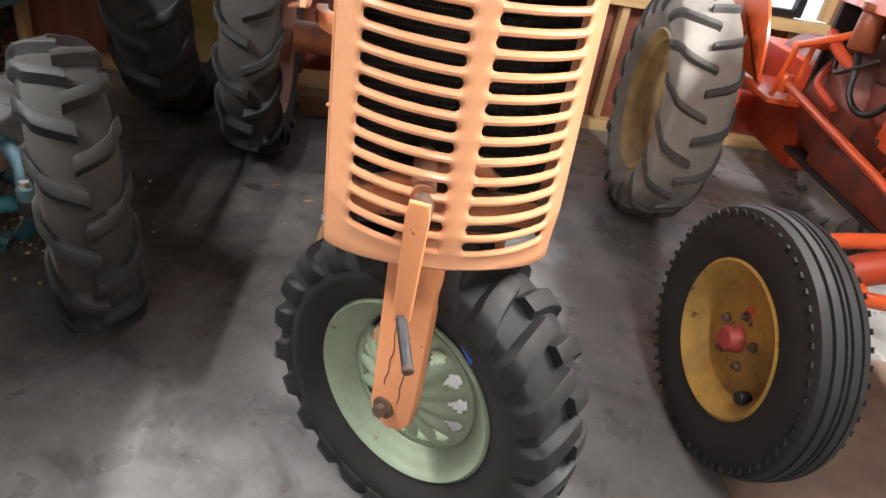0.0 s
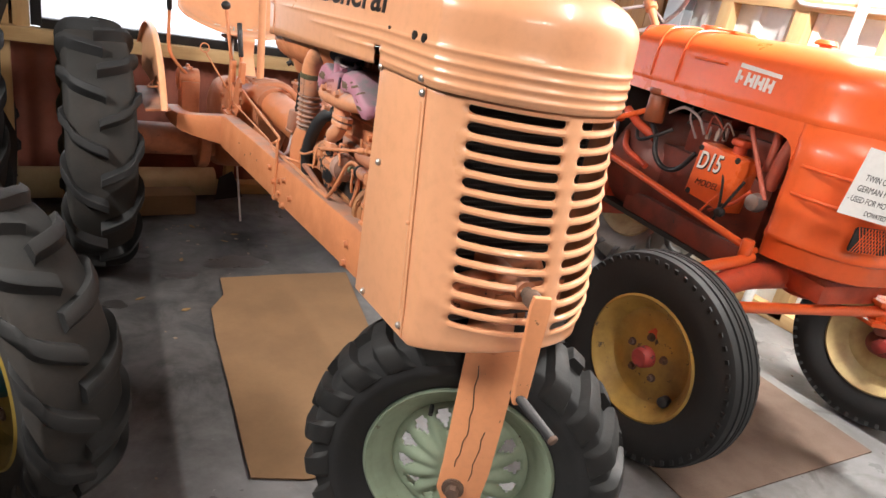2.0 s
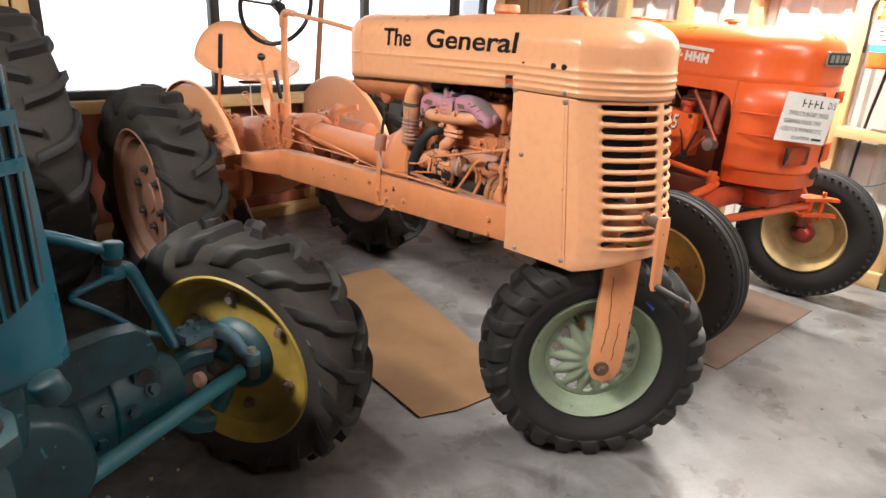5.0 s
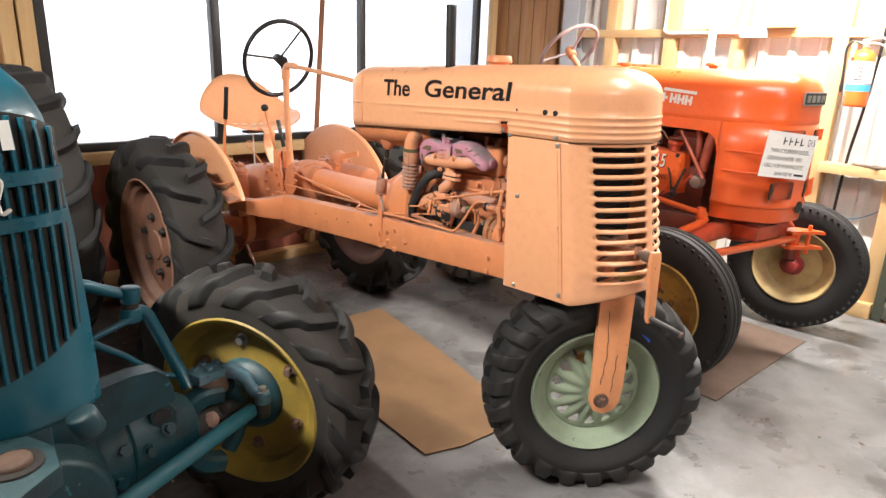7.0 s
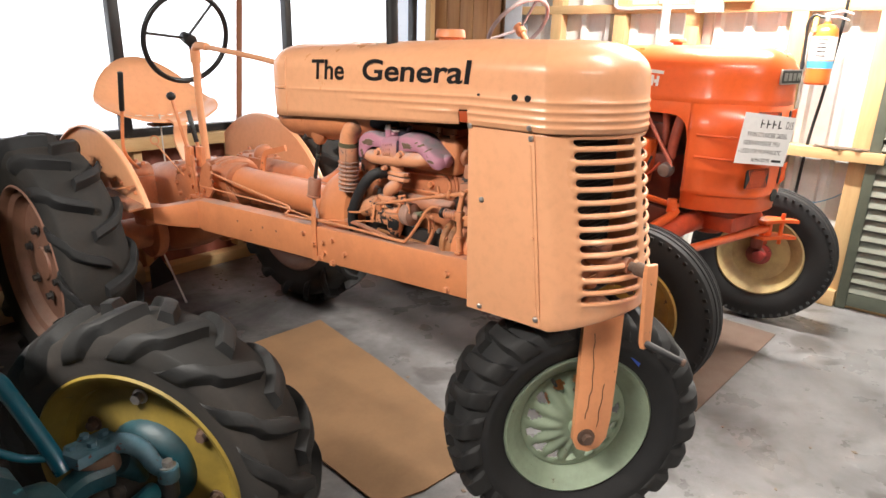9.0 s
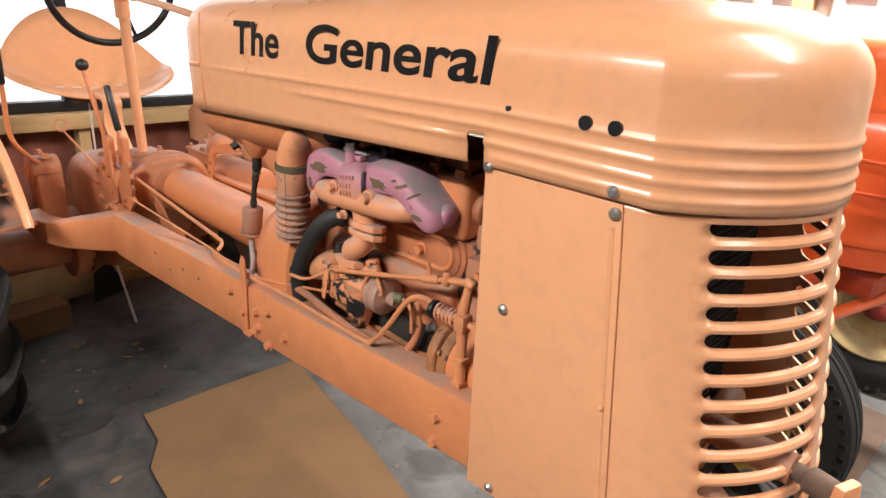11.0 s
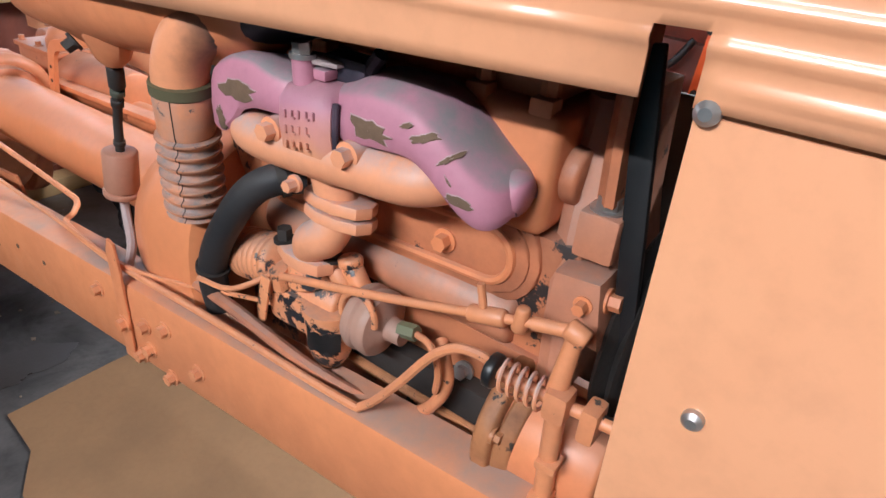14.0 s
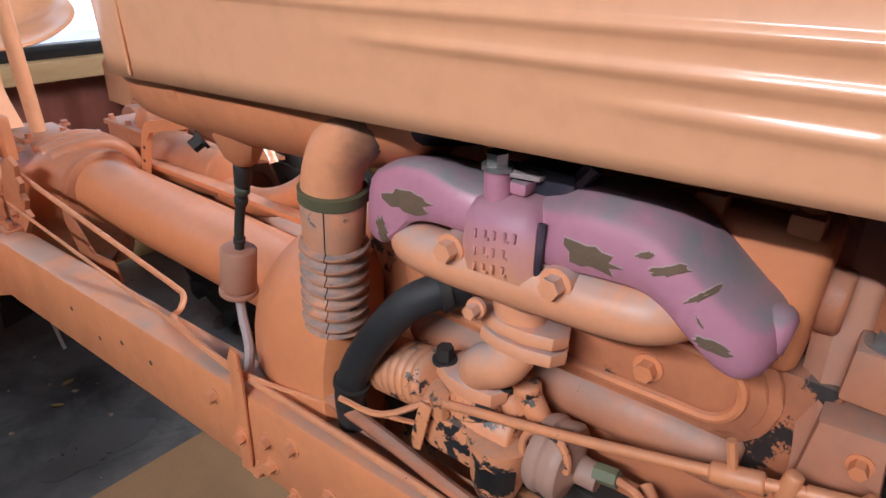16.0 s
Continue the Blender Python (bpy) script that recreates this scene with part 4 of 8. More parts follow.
# hood
def build_hood():
    bm = bm_new()
    ribs = [(1.296, 1.085), (1.2745, 0.81), (1.2545, 0.615), (1.236, 0.37)]
    rows = [(1.2225, None, 0.0, 0.0)]
    for k, (c, end) in enumerate(ribs[::-1]):
        for dz, a in ((-0.0068, 0.0), (-0.0045, 0.35), (-0.002, 0.88), (0.0, 1.0), (0.002, 0.88), (0.0045, 0.35), (0.0068, 0.0)):
            rows.append((c + dz, end, a, 0.0))
    rows += [(1.32, None, 0.0, 0.0), (1.34, None, 0.0, 0.0), (1.36, None, 0.0, 0.0)]
    for i in range(1, 13):
        a = radians(90 * i / 12.0)
        rows.append((1.36 + 0.083 * math.sin(a), None, 0.0, 1 - max(0.0, math.cos(a)) ** 0.62))
    ys = [1.178, 1.10, 1.0, 0.9, 0.83, 0.80, 0.77, 0.70, 0.63, 0.605, 0.58, 0.5, 0.4, 0.396, 0.374, 0.370, 0.36, 0.34, 0.30, 0.25]
    us = [math.sin(float(v)) for v in np.linspace(-math.pi / 2, math.pi / 2, 49)]
    rear_a = [radians(v) for v in (12, 25, 40, 55, 70, 80, 90)]
    rings, tags = [], None
    for z, end, amp, ins in rows:
        w = 0.2215 + 0.004 * min(1.0, (z - 1.2225) / 0.06)
        tip = tip_y(1.222) - 0.006 + 0.12 * (z - 1.222) * 0.6
        wx, k = w * (1 - ins), ins
        pts, tg = [], []
        corner = tip + NOSE

        def rib(y):
            return 0.0 if not amp else 0.0029 * amp * max(0.0, min(1.0, (end - y) / 0.04))

        def shear(y):
            return -0.03 * max(0.0, y - 0.37) - (0.024 * max(0.0, y - 0.37) if end is None and z < 1.23 else 0.0)

        n_off = 0.17 * k
        for y in ys:
            yy = y - 0.02 * k * (y > 1.05)
            pts.append((-(wx + rib(y)), max(yy, corner + n_off * 0.9 + 0.02 * (y - 0.25)) if y < 0.37 else yy, z + shear(y)))
            tg.append(y)
        for u in us:
            x, y = u * wx, tip + n_off + (NOSE - 0.06 * k) * bow(u)
            d = NOSE * bow_slope(u)
            ln = math.hypot(wx, d) or 1
            o = 0.0029 * amp if amp else 0.0
            pts.append((widen(x + d / ln * o), y - wx / ln * o, z))
            tg.append(0)
        for y in ys[::-1]:
            yy = y - 0.02 * k * (y > 1.05)
            pts.append((widen(wx + rib(y)), max(yy, corner + n_off * 0.9 + 0.02 * (y - 0.25)) if y < 0.37 else yy, z + shear(y)))
            tg.append(-y)
        rb = 0.11 - 0.05 * k
        full = [math.pi / 2 - a for a in rear_a]
        for a in rear_a:
            pts.append((wx * math.cos(a) ** 0.6 if math.cos(a) > 1e-6 else 0, 1.178 - 0.02 * k + rb * math.sin(a), z + shear(1.19)))
            tg.append(99)
        for a in rear_a[-2::-1]:
            pts.append((-wx * math.cos(a) ** 0.6, 1.178 - 0.02 * k + rb * math.sin(a), z + shear(1.19)))
            tg.append(99)
        rings.append(pts)
        tags = tg
    vs = [[bm.verts.new(p) for p in r] for r in rings]
    n = len(tags)
    for i in range(len(vs) - 1):
        for j in range(n):
            j2 = (j + 1) % n
            t1, t2 = tags[j], tags[j2]
            if rings[i + 1][j][2] < 1.266 and {abs(t1), abs(t2)} <= {0.4, 0.396, 0.374, 0.370}:
                continue
            bm.faces.new((vs[i][j], vs[i][j2], vs[i + 1][j2], vs[i + 1][j]))
    bm.faces.new(vs[-1])
    return bm


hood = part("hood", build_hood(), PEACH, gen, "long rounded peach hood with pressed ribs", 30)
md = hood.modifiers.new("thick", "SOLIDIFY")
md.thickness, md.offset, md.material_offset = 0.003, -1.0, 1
# near-black inner skin paints in the shade under the hood
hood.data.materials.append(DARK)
for s in (-1, 1):
    for y, r in ((0.333, 0.0034), (0.222, 0.0085), (0.184, 0.0085)):
        bm = bm_new()
        cyl(bm, (s * 0.2235, y, 1.3025), (s * 0.2294, y, 1.3025), r, n=18)
        part("hole", bm, BLACK, hood, "dark drilled hole")
for s in (-1, 1):
    bm = bm_new()
    sweep(bm, [(s * 0.2238, 1.142, 1.185), (s * 0.2256, 1.142, 1.24), (s * 0.2256, 1.142, 1.34), (s * 0.2225, 1.142, 1.375)], 0.0018, 6, 3)
    part("seam", bm, PEACH, hood)
    bm = bm_new()
    sweep(bm, [(s * 0.2258, 1.145, 1.2745), (s * 0.2250, 1.180, 1.273), (s * 0.2090, 1.224, 1.272), (s * 0.172, 1.262, 1.271), (s * 0.10, 1.283, 1.271), (0, 1.290, 1.271)], 0.0052, 8, 4)
    part("rear_bead", bm, PEACH, hood)
LM = Matrix(((0, 0, -1, -0.2262), (-1, 0, 0, 0.998), (0, 1, 0, 1.3105), (0, 0, 0, 1)))
tilt = Matrix.Rotation(radians(1.4), 4, "Z")
part("lettering", fit_text("The", 0.150, 0.058, LM @ tilt, 0.0008, 0.10, 0.017), LETTER, hood, "black lettering reading The")
LM2 = Matrix(((0, 0, -1, -0.2262), (-1, 0, 0, 0.765), (0, 1, 0, 1.3180), (0, 0, 0, 1)))
part("lettering", fit_text("General", 0.407, 0.059, LM2 @ tilt, 0.0008, 0.10, 0.017), LETTER, hood, "black lettering reading General")
bm = bm_new()
rings = []
for y, w, h in ((0.775, 0.04, 0.012), (0.785, 0.15, 0.030), (0.81, 0.185, 0.042), (0.87, 0.198, 0.052), (0.95, 0.203, 0.056), (1.05, 0.203, 0.058), (1.14, 0.203, 0.057), (1.21, 0.198, 0.054), (1.255, 0.180, 0.045), (1.280, 0.13, 0.028), (1.288, 0.04, 0.010)):
    top = 1.223 - 0.052 * (y - 0.37)
    rings.append([Vector((w * math.copysign(abs(math.cos(t)) ** 0.7, math.cos(t)), y, top - h * 1.62 * math.sin(t) ** 0.75)) if 0 <= t <= math.pi else Vector((w * math.cos(t), y, top)) for t in np.linspace(0, math.pi, 24)])
loft(bm, rings)
tank = part("fuel_tank", bm, PEACH_OLD, gen, "rounded peach tank belly under the hood", 50)
bm = bm_new()
rings = []
for x, y, z, w in ((-0.206, 1.103, 1.182, 0.004), (-0.2035, 1.103, 1.166, 0.009), (-0.195, 1.103, 1.148, 0.016), (-0.184, 1.102, 1.133, 0.022), (-0.170, 1.100, 1.117, 0.025), (-0.150, 1.096, 1.102, 0.022)):
    rings.append([Vector((x, y - w, z)), Vector((x, y + w, z)), Vector((x + 0.005, y + w, z + 0.003)), Vector((x + 0.005, y - w, z + 0.003))])
loft(bm, rings)
strap = part("tank_strap", bm, PEACH_OLD, tank, "folded peach strap at the tank outlet")
bm = bm_new()
rings = []
for z, r in ((1.145, 0.036), (1.125, 0.033), (1.108, 0.026), (1.094, 0.020), (1.086, 0.011)):
    rings.append([Vector((-0.150 + r * 0.9 * math.cos(t), 1.066 + r * 1.15 * math.sin(t), z)) for t in np.linspace(0, 2 * math.pi, 10, endpoint=False)])
loft(bm, rings)
part("outlet_boss", bm, PEACH_OLD, tank)
bm = bm_new()
bolt(bm, (-0.168, 1.116, 1.108), (-0.75, 0.3, -0.55), 0.0085, 0.012)
part("bolt", bm, DARK, tank, "dark worn bolt")
for name, p, r, h in (("fuel_cap", (0.05, 0.66, 1.425), 0.048, 0.045), ("small_cap", (-0.02, 1.02, 1.405), 0.018, 0.022)):
    bm = bm_new()
    cyl(bm, p, (p[0], p[1], p[2] + h * 0.45), r * 0.75, n=24)
    cyl(bm, (p[0], p[1], p[2] + h * 0.4), (p[0], p[1], p[2] + h), r, r * 0.93, n=24, bev=0.004)
    part(name, bm, PEACH_OLD, gen, "peach screw cap on the hood")
bm = bm_new()
cyl(bm, (-0.131, 0.735, 1.36), (-0.131, 0.742, 1.635), 0.0185, n=20)
part("exhaust_pipe", bm, BLACK, gen, "black upright exhaust pipe")
for dy in (-0.05, 0.05):
    bm = bm_new()
    screw(bm, (-0.145, 0.735 + dy, 1.415), (-0.5, 0, 0.8), 0.006)
    part("screw", bm, STEEL, hood)


# frame rails
def rail_top(y):
    return 0.848 - 0.052 * (y - 0.33)


def rail_bot(y):
    return 0.726 - 0.062 * (y - 0.33)


for s in (-1, 1):
    bm = bm_new()
    rings = []
    for x, y, t, b in [(0.210, y, rail_top(y), rail_bot(y)) for y in (0.36, 0.7, 1.0, 1.4, 1.79)] + [(0.215, 1.815, 0.768, 0.645), (0.26, 1.835, 0.762, 0.652), (0.33, 1.855, 0.756, 0.668), (0.375, 1.88, 0.755, 0.685), (0.395, 1.93, 0.755, 0.695), (0.40, 2.02, 0.755, 0.70)]:
        f, c = 0.055, 0.010
        prof = [(-f, t), (-c, t), (-c * 0.3, t - c * 0.3), (0, t - c), (0, b + c), (-c * 0.3, b + c * 0.3), (-c, b), (-f, b), (-f, b + 0.007), (-0.009, b + 0.008), (-0.008, t - 0.008), (-f, t - 0.007)]
        dx, dy = (1, 0) if x < 0.212 else ((0.75, -0.66) if x < 0.36 else (0.95, -0.3))
        rings.append([Vector((s * (x + p * dx), y + p * dy, z)) for p, z in prof])
    loft(bm, rings)
    rail = part("frame_rail", bm, PEACH_RAIL, gen, "peach pressed-steel frame rail with bolts", 30)
    for y, z in ((0.942, 0.778), (0.942, 0.697), (0.985, 0.722), (0.990, 0.760), (0.878, 0.742), (1.10, 0.772), (0.433, 0.787), (0.433, 0.737), (1.01, 0.70)):
        bm = bm_new()
        bolt(bm, (s * 0.210, y, z), (s, 0, 0), 0.0085, 0.009)
        part("bolt", bm, PEACH_ROD, rail)
    for y, z in ((1.52, 0.735), (1.43, 0.715), (1.35, 0.742), (1.265, 0.745)):
        bm = bm_new()
        cyl(bm, (s * 0.205, y, z), (s * 0.2107, y, z), 0.0042, n=12)
        part("hole", bm, RUST, rail)

# strap and rod along the rail
bm = bm_new()
prism(bm, [(-0.012, -0.09), (0.012, -0.09), (0.012, 0.085), (0.004, 0.105), (-0.008, 0.10), (-0.012, 0.06)], 0.004, Matrix(((0, 0, 1, -0.2085), (1, 0, 0, 1.035), (0, 1, 0, 0.775), (0, 0, 0, 1))) @ Matrix.Translation((0, 0, -0.005)), 0.001)
bolt(bm, (-0.2155, 1.035, 0.745), (-1, 0, 0), 0.009, 0.008)
part("rod_bracket", bm, PEACH_OLD, gen)
bm = bm_new()
sweep(bm, [(-0.13, 1.90, 0.877), (-0.13, 1.835, 0.872), (-0.13, 1.60, 0.850), (-0.13, 1.33, 0.825), (-0.132, 1.287, 0.819), (-0.150, 1.265, 0.812), (-0.17, 1.25, 0.805), (-0.195, 1.10, 0.822), (-0.20, 1.04, 0.828), (-0.204, 0.85, 0.840), (-0.204, 0.64, 0.842), (-0.202, 0.606, 0.850), (-0.198, 0.57, 0.895), (-0.195, 0.535, 0.948), (-0.192, 0.512, 0.968), (-0.188, 0.490, 0.970), (-0.184, 0.478, 0.962)], 0.0048, 8, 4)
part("control_rod", bm, PEACH_ROD, gen, "long bent peach control rod")
bm = bm_new()
sweep(bm, [(-0.24, 2.08, 0.985), (-0.15, 2.03, 0.84), (-0.15, 1.926, 0.812), (-0.175, 1.6, 0.826), (-0.20, 1.232, 0.842), (-0.20, 1.02, 0.835), (-0.16, 0.80, 0.865), (-0.15, 0.73, 0.875)], 0.0032, 6, 5)
part("choke_wire", bm, PEACH_ROD, gen, "thin peach pull wire")
bm = bm_new()
ring = [(-0.24 + 0.018 * math.cos(a), 2.08 + 0.004 * math.sin(a), 0.997 + 0.018 * math.sin(a)) for a in np.linspace(0, 2 * math.pi, 20)]
sweep(bm, ring, 0.003, 6, 1, False)
part("pull_ring", bm, PEACH_ROD, gen)
bm = bm_new()
sweep(bm, [(-0.17, 1.00, 0.845), (-0.18, 0.85, 0.85), (-0.185, 0.70, 0.835), (-0.17, 0.60, 0.82)], 0.008, 8, 5)
part("dusty_pipe", bm, PEACH_DUST, gen, "dusty peach pipe lying on the rail")

# drive line
bm = bm_new()
TM = Matrix(((0, 0, 1, 0.0), (1, 0, 0, 1.10), (0, 1, 0, 0.828), (0, 0, 0, 1)))
lathe(bm, [(0, 0.075), (0.015, 0.072), (0.03, 0.064), (0.69, 0.064), (0.71, 0.066)], TM, 40)
part("torque_tube", bm, PEACH_TUBE, gen, "thick peach drive tube")
bm = bm_new()
rings = []
for y, w, z0, z1 in ((0.895, 0.165, 0.70, 1.00), (0.91, 0.185, 0.69, 1.025), (0.99, 0.188, 0.69, 1.02), (1.06, 0.165, 0.71, 0.985), (1.10, 0.11, 0.76, 0.95), (1.115, 0.09, 0.78, 0.93)):
    rings.append([Vector((w * math.copysign(abs(math.cos(t)) ** 0.75, math.cos(t)), y, (z0 + z1) / 2 + (z1 - z0) / 2 * math.copysign(abs(math.sin(t)) ** 0.85, math.sin(t)))) for t in np.linspace(0, 2 * math.pi, 40, endpoint=False)])
loft(bm, rings)
part("bell_housing", bm, PEACH_TUBE, gen, "rounded peach clutch housing")
bm = bm_new()
rings = []
for y, w, z0, z1 in ((1.780, 0.067, 0.760, 0.894), (1.786, 0.079, 0.748, 0.904), (1.800, 0.082, 0.744, 0.906), (1.812, 0.076, 0.745, 0.902), (1.83, 0.092, 0.735, 0.908), (1.87, 0.104, 0.70, 0.906), (1.93, 0.112, 0.62, 0.896), (2.05, 0.125, 0.52, 0.876), (2.25, 0.15, 0.42, 0.862), (2.45, 0.15, 0.36, 0.83), (2.52, 0.12, 0.40, 0.78)):
    e = 0.95 if y < 1.84 else 0.7 if y < 1.95 else 0.5
    rings.append([Vector((w * math.copysign(abs(math.cos(t)) ** e, math.cos(t)), y, (z0 + z1) / 2 + (z1 - z0) / 2 * math.copysign(abs(math.sin(t)) ** e, math.sin(t)))) for t in np.linspace(0, 2 * math.pi, 44, endpoint=False)])
loft(bm, rings)
gbx = part("gearbox", bm, PEACH_CAST, gen, "dusty peach gearbox casting with bolted covers", 50)
for y, r in ((1.845, 0.020), (1.888, 0.023), (1.935, 0.024)):
    bm = bm_new()
    q = 1.895 - y
    sweep(bm, [(-0.055, y + 0.02, 0.882 + 0.1 * q), (-0.01, y, 0.897 + 0.1 * q), (0.04, y - 0.004, 0.896 + 0.1 * q), (0.082, y - 0.004, 0.872), (0.100, y, 0.82), (0.104, y, 0.77)], r, 14, 5)
    part("casting_rib", bm, PEACH_CAST, gbx, "rounded knuckle of the casting", 60)
for x, y in ((-0.085, 1.97), (0.085, 1.97), (-0.10, 2.18), (0.10, 2.18), (-0.10, 2.04), (0.06, 1.96)):
    bm = bm_new()
    bolt(bm, (x, y, 0.888 - 0.09 * (y - 1.95)), (0, 0, 1), 0.009, 0.009)
    part("bolt", bm, PEACH_CAST, gbx)
bm = bm_new()
cyl(bm, (-0.125, 2.02, 0.80), (-0.150, 2.02, 0.80), 0.092, n=32, bev=0.005)
lid = part("side_lid", bm, PEACH_CAST, gbx)
for k in range(8):
    a = radians(45 * k)
    bm = bm_new()
    bolt(bm, (-0.150, 2.02 + 0.07 * math.cos(a), 0.80 + 0.07 * math.sin(a)), (-1, 0, 0), 0.010, 0.010)
    part("bolt", bm, PEACH_CAST, lid)
bm = bm_new()
prism(bm, [(-0.11, -0.07), (-0.02, -0.075), (0.05, -0.045), (0.10, 0.03), (0.10, 0.06), (0.06, 0.045), (0.0, -0.01), (-0.08, 0.0)], 0.006, Matrix(((0, 0, 1, -0.10), (1, 0, 0, 1.66), (0, 1, 0, 0.76), (0, 0, 0, 1))), 0.0015)
part("clutch_fork_plate", bm, PEACH_CAST, gbx, "curved plate under the drive tube")
bm = bm_new()
cyl(bm, (-0.52, 2.31, 0.53), (0.52, 2.31, 0.53), 0.075, n=28)
for s in (-1, 1):
    cyl(bm, (s * 0.17, 2.31, 0.53), (s * 0.22, 2.31, 0.53), 0.13, n=28, bev=0.006)
part("rear_axle", bm, PEACH_DUST, gen, "thick peach rear axle tube")
for s in (-1, 1):
    bm = bm_new()
    box(bm, (s * 0.29, 2.13, 0.73), (0.075, 0.11, 0.22), 0.008, pose(0, 0, 0, -6, 0, 0))
    cyl(bm, (s * 0.25, 2.145, 0.845), (s * 0.335, 2.145, 0.845), 0.05, n=24, bev=0.004)
    cyl(bm, (s * 0.335, 2.145, 0.845), (s * 0.339, 2.145, 0.845), 0.028, n=20)
    for dy in (-0.035, 0.035):
        bolt(bm, (s * 0.29, 2.14 + dy, 0.895), (0, 0, 1), 0.009, 0.010)
    part("brake_housing", bm, PEACH_DUST, gen, "dusty peach upright brake casting")

# right-hand parts seen past the tube
bm = bm_new()
pp = smooth_path([(0.092, 1.800, 0.79), (0.092, 1.785, 0.84), (0.092, 1.765, 0.905), (0.092, 1.756, 0.930), (0.092, 1.738, 0.949), (0.092, 1.709, 0.957), (0.092, 1.65, 0.972), (0.092, 1.595, 0.986)], 5)
rings = []
for k, p in enumerate(pp):
    d = (pp[min(k + 1, len(pp) - 1)] - pp[max(k - 1, 0)]).normalized()
    u = d.cross(Vector((1, 0, 0)))
    rings.append([p + Vector((sx * 0.0045, 0, 0)) + u * sz * 0.012 for sx, sz in ((-1, -1), (1, -1), (1, 1), (-1, 1))])
loft(bm, rings)
pst = part("pedal_strap", bm, PEACH_TUBE, gen, "bent peach strap with holes")
for y, z in ((1.767, 0.900), (1.776, 0.868)):
    bm = bm_new()
    cyl(bm, (0.0875, y, z), (0.0868, y, z), 0.004, n=10)
    part("hole", bm, DARK, pst)
bm = bm_new()
box(bm, (0.205, 1.97, 0.81), (0.11, 0.18, 0.15), 0.008)
box(bm, (0.205, 1.97, 0.890), (0.12, 0.19, 0.012), 0.003)
lathe(bm, [(0, 0.048), (0.02, 0.047), (0.045, 0.036), (0.058, 0.018), (0.062, 0.002)], pose(0.21, 1.93, 0.893, 0, -90, 0), 24)
for dx in (-0.045, 0.045):
    for dy in (-0.08, 0.0, 0.08):
        bolt(bm, (0.205 + dx, 1.97 + dy, 0.896), (0, 0, 1), 0.007, 0.009)
cyl(bm, (0.20, 1.88, 0.83), (0.20, 1.64, 0.84), 0.065, 0.055, n=28, bev=0.005)
part("magneto_box", bm, PEACH_CAST, gen, "dusty peach casting with a domed lid")
bm = bm_new()
box(bm, (0.125, 1.45, 0.855), (0.03, 0.80, 0.012), 0.003, pose(0, 0, 0, -1.5, 0, 0))
sweep(bm, [(0.20, 1.66, 0.80), (0.18, 1.50, 0.82), (0.17, 1.36, 0.88), (0.20, 1.30, 0.95)], 0.03, 14, 5)
part("side_bar", bm, PEACH_OLD, gen)

# steering, seat and levers
bm = bm_new()
sweep(bm, [(0.01, 2.10, 0.87), (0.004, 2.11, 1.12), (-0.012, 2.085, 1.31), (-0.022, 2.068, 1.365), (-0.026, 2.045, 1.392), (-0.024, 2.01, 1.395), (-0.02, 1.97, 1.392)], 0.017, 14, 5)
cyl(bm, (-0.018, 2.076, 1.325), (-0.024, 2.064, 1.375), 0.023, n=16)
post = part("steering_post", bm, PEACH, gen, "peach steering post with an elbow")
bm = bm_new()
box(bm, (0.01, 2.10, 0.877), (0.11, 0.12, 0.016), 0.003)
part("foot_plate", bm, PEACH_CAST, post, "square bolted foot plate")
for dx in (-0.038, 0.038):
    bm = bm_new()
    bolt(bm, (0.01 + dx, 2.058, 0.885), (0, 0, 1), 0.008, 0.008)
    part("bolt", bm, PEACH_CAST, post)
bm = bm_new()
sweep(bm, [(-0.022, 2.0, 1.393), (-0.01, 1.6, 1.355), (0.0, 1.19, 1.30)], 0.011, 12, 3)
part("steering_shaft", bm, PEACH, gen)
SM = Matrix.Translation((-0.024, 2.125, 1.425)) @ Matrix.Rotation(radians(-73), 4, "X")
bm = bm_new()
sweep(bm, [SM @ Vector((0.195 * math.cos(a), 0.195 * math.sin(a), 0)) for a in np.linspace(0, 2 * math.pi, 49)], 0.0115, 10, 1, False)
wheel = part("steering_wheel", bm, BLACK, gen, "thin black steering wheel rim")
for k in range(3):
    a = radians(65 + 120 * k)
    bm = bm_new()
    cyl(bm, SM @ Vector((0.02 * math.cos(a), 0.02 * math.sin(a), 0.0)), SM @ Vector((0.19 * math.cos(a), 0.19 * math.sin(a), 0)), 0.006, n=8)
    part("spoke", bm, BLACK, wheel)
bm = bm_new()
cyl(bm, SM @ Vector((0, 0, -0.045)), SM @ Vector((0, 0, 0.03)), 0.028, 0.022, n=18, bev=0.004)
part("hub", bm, BLACK, wheel)


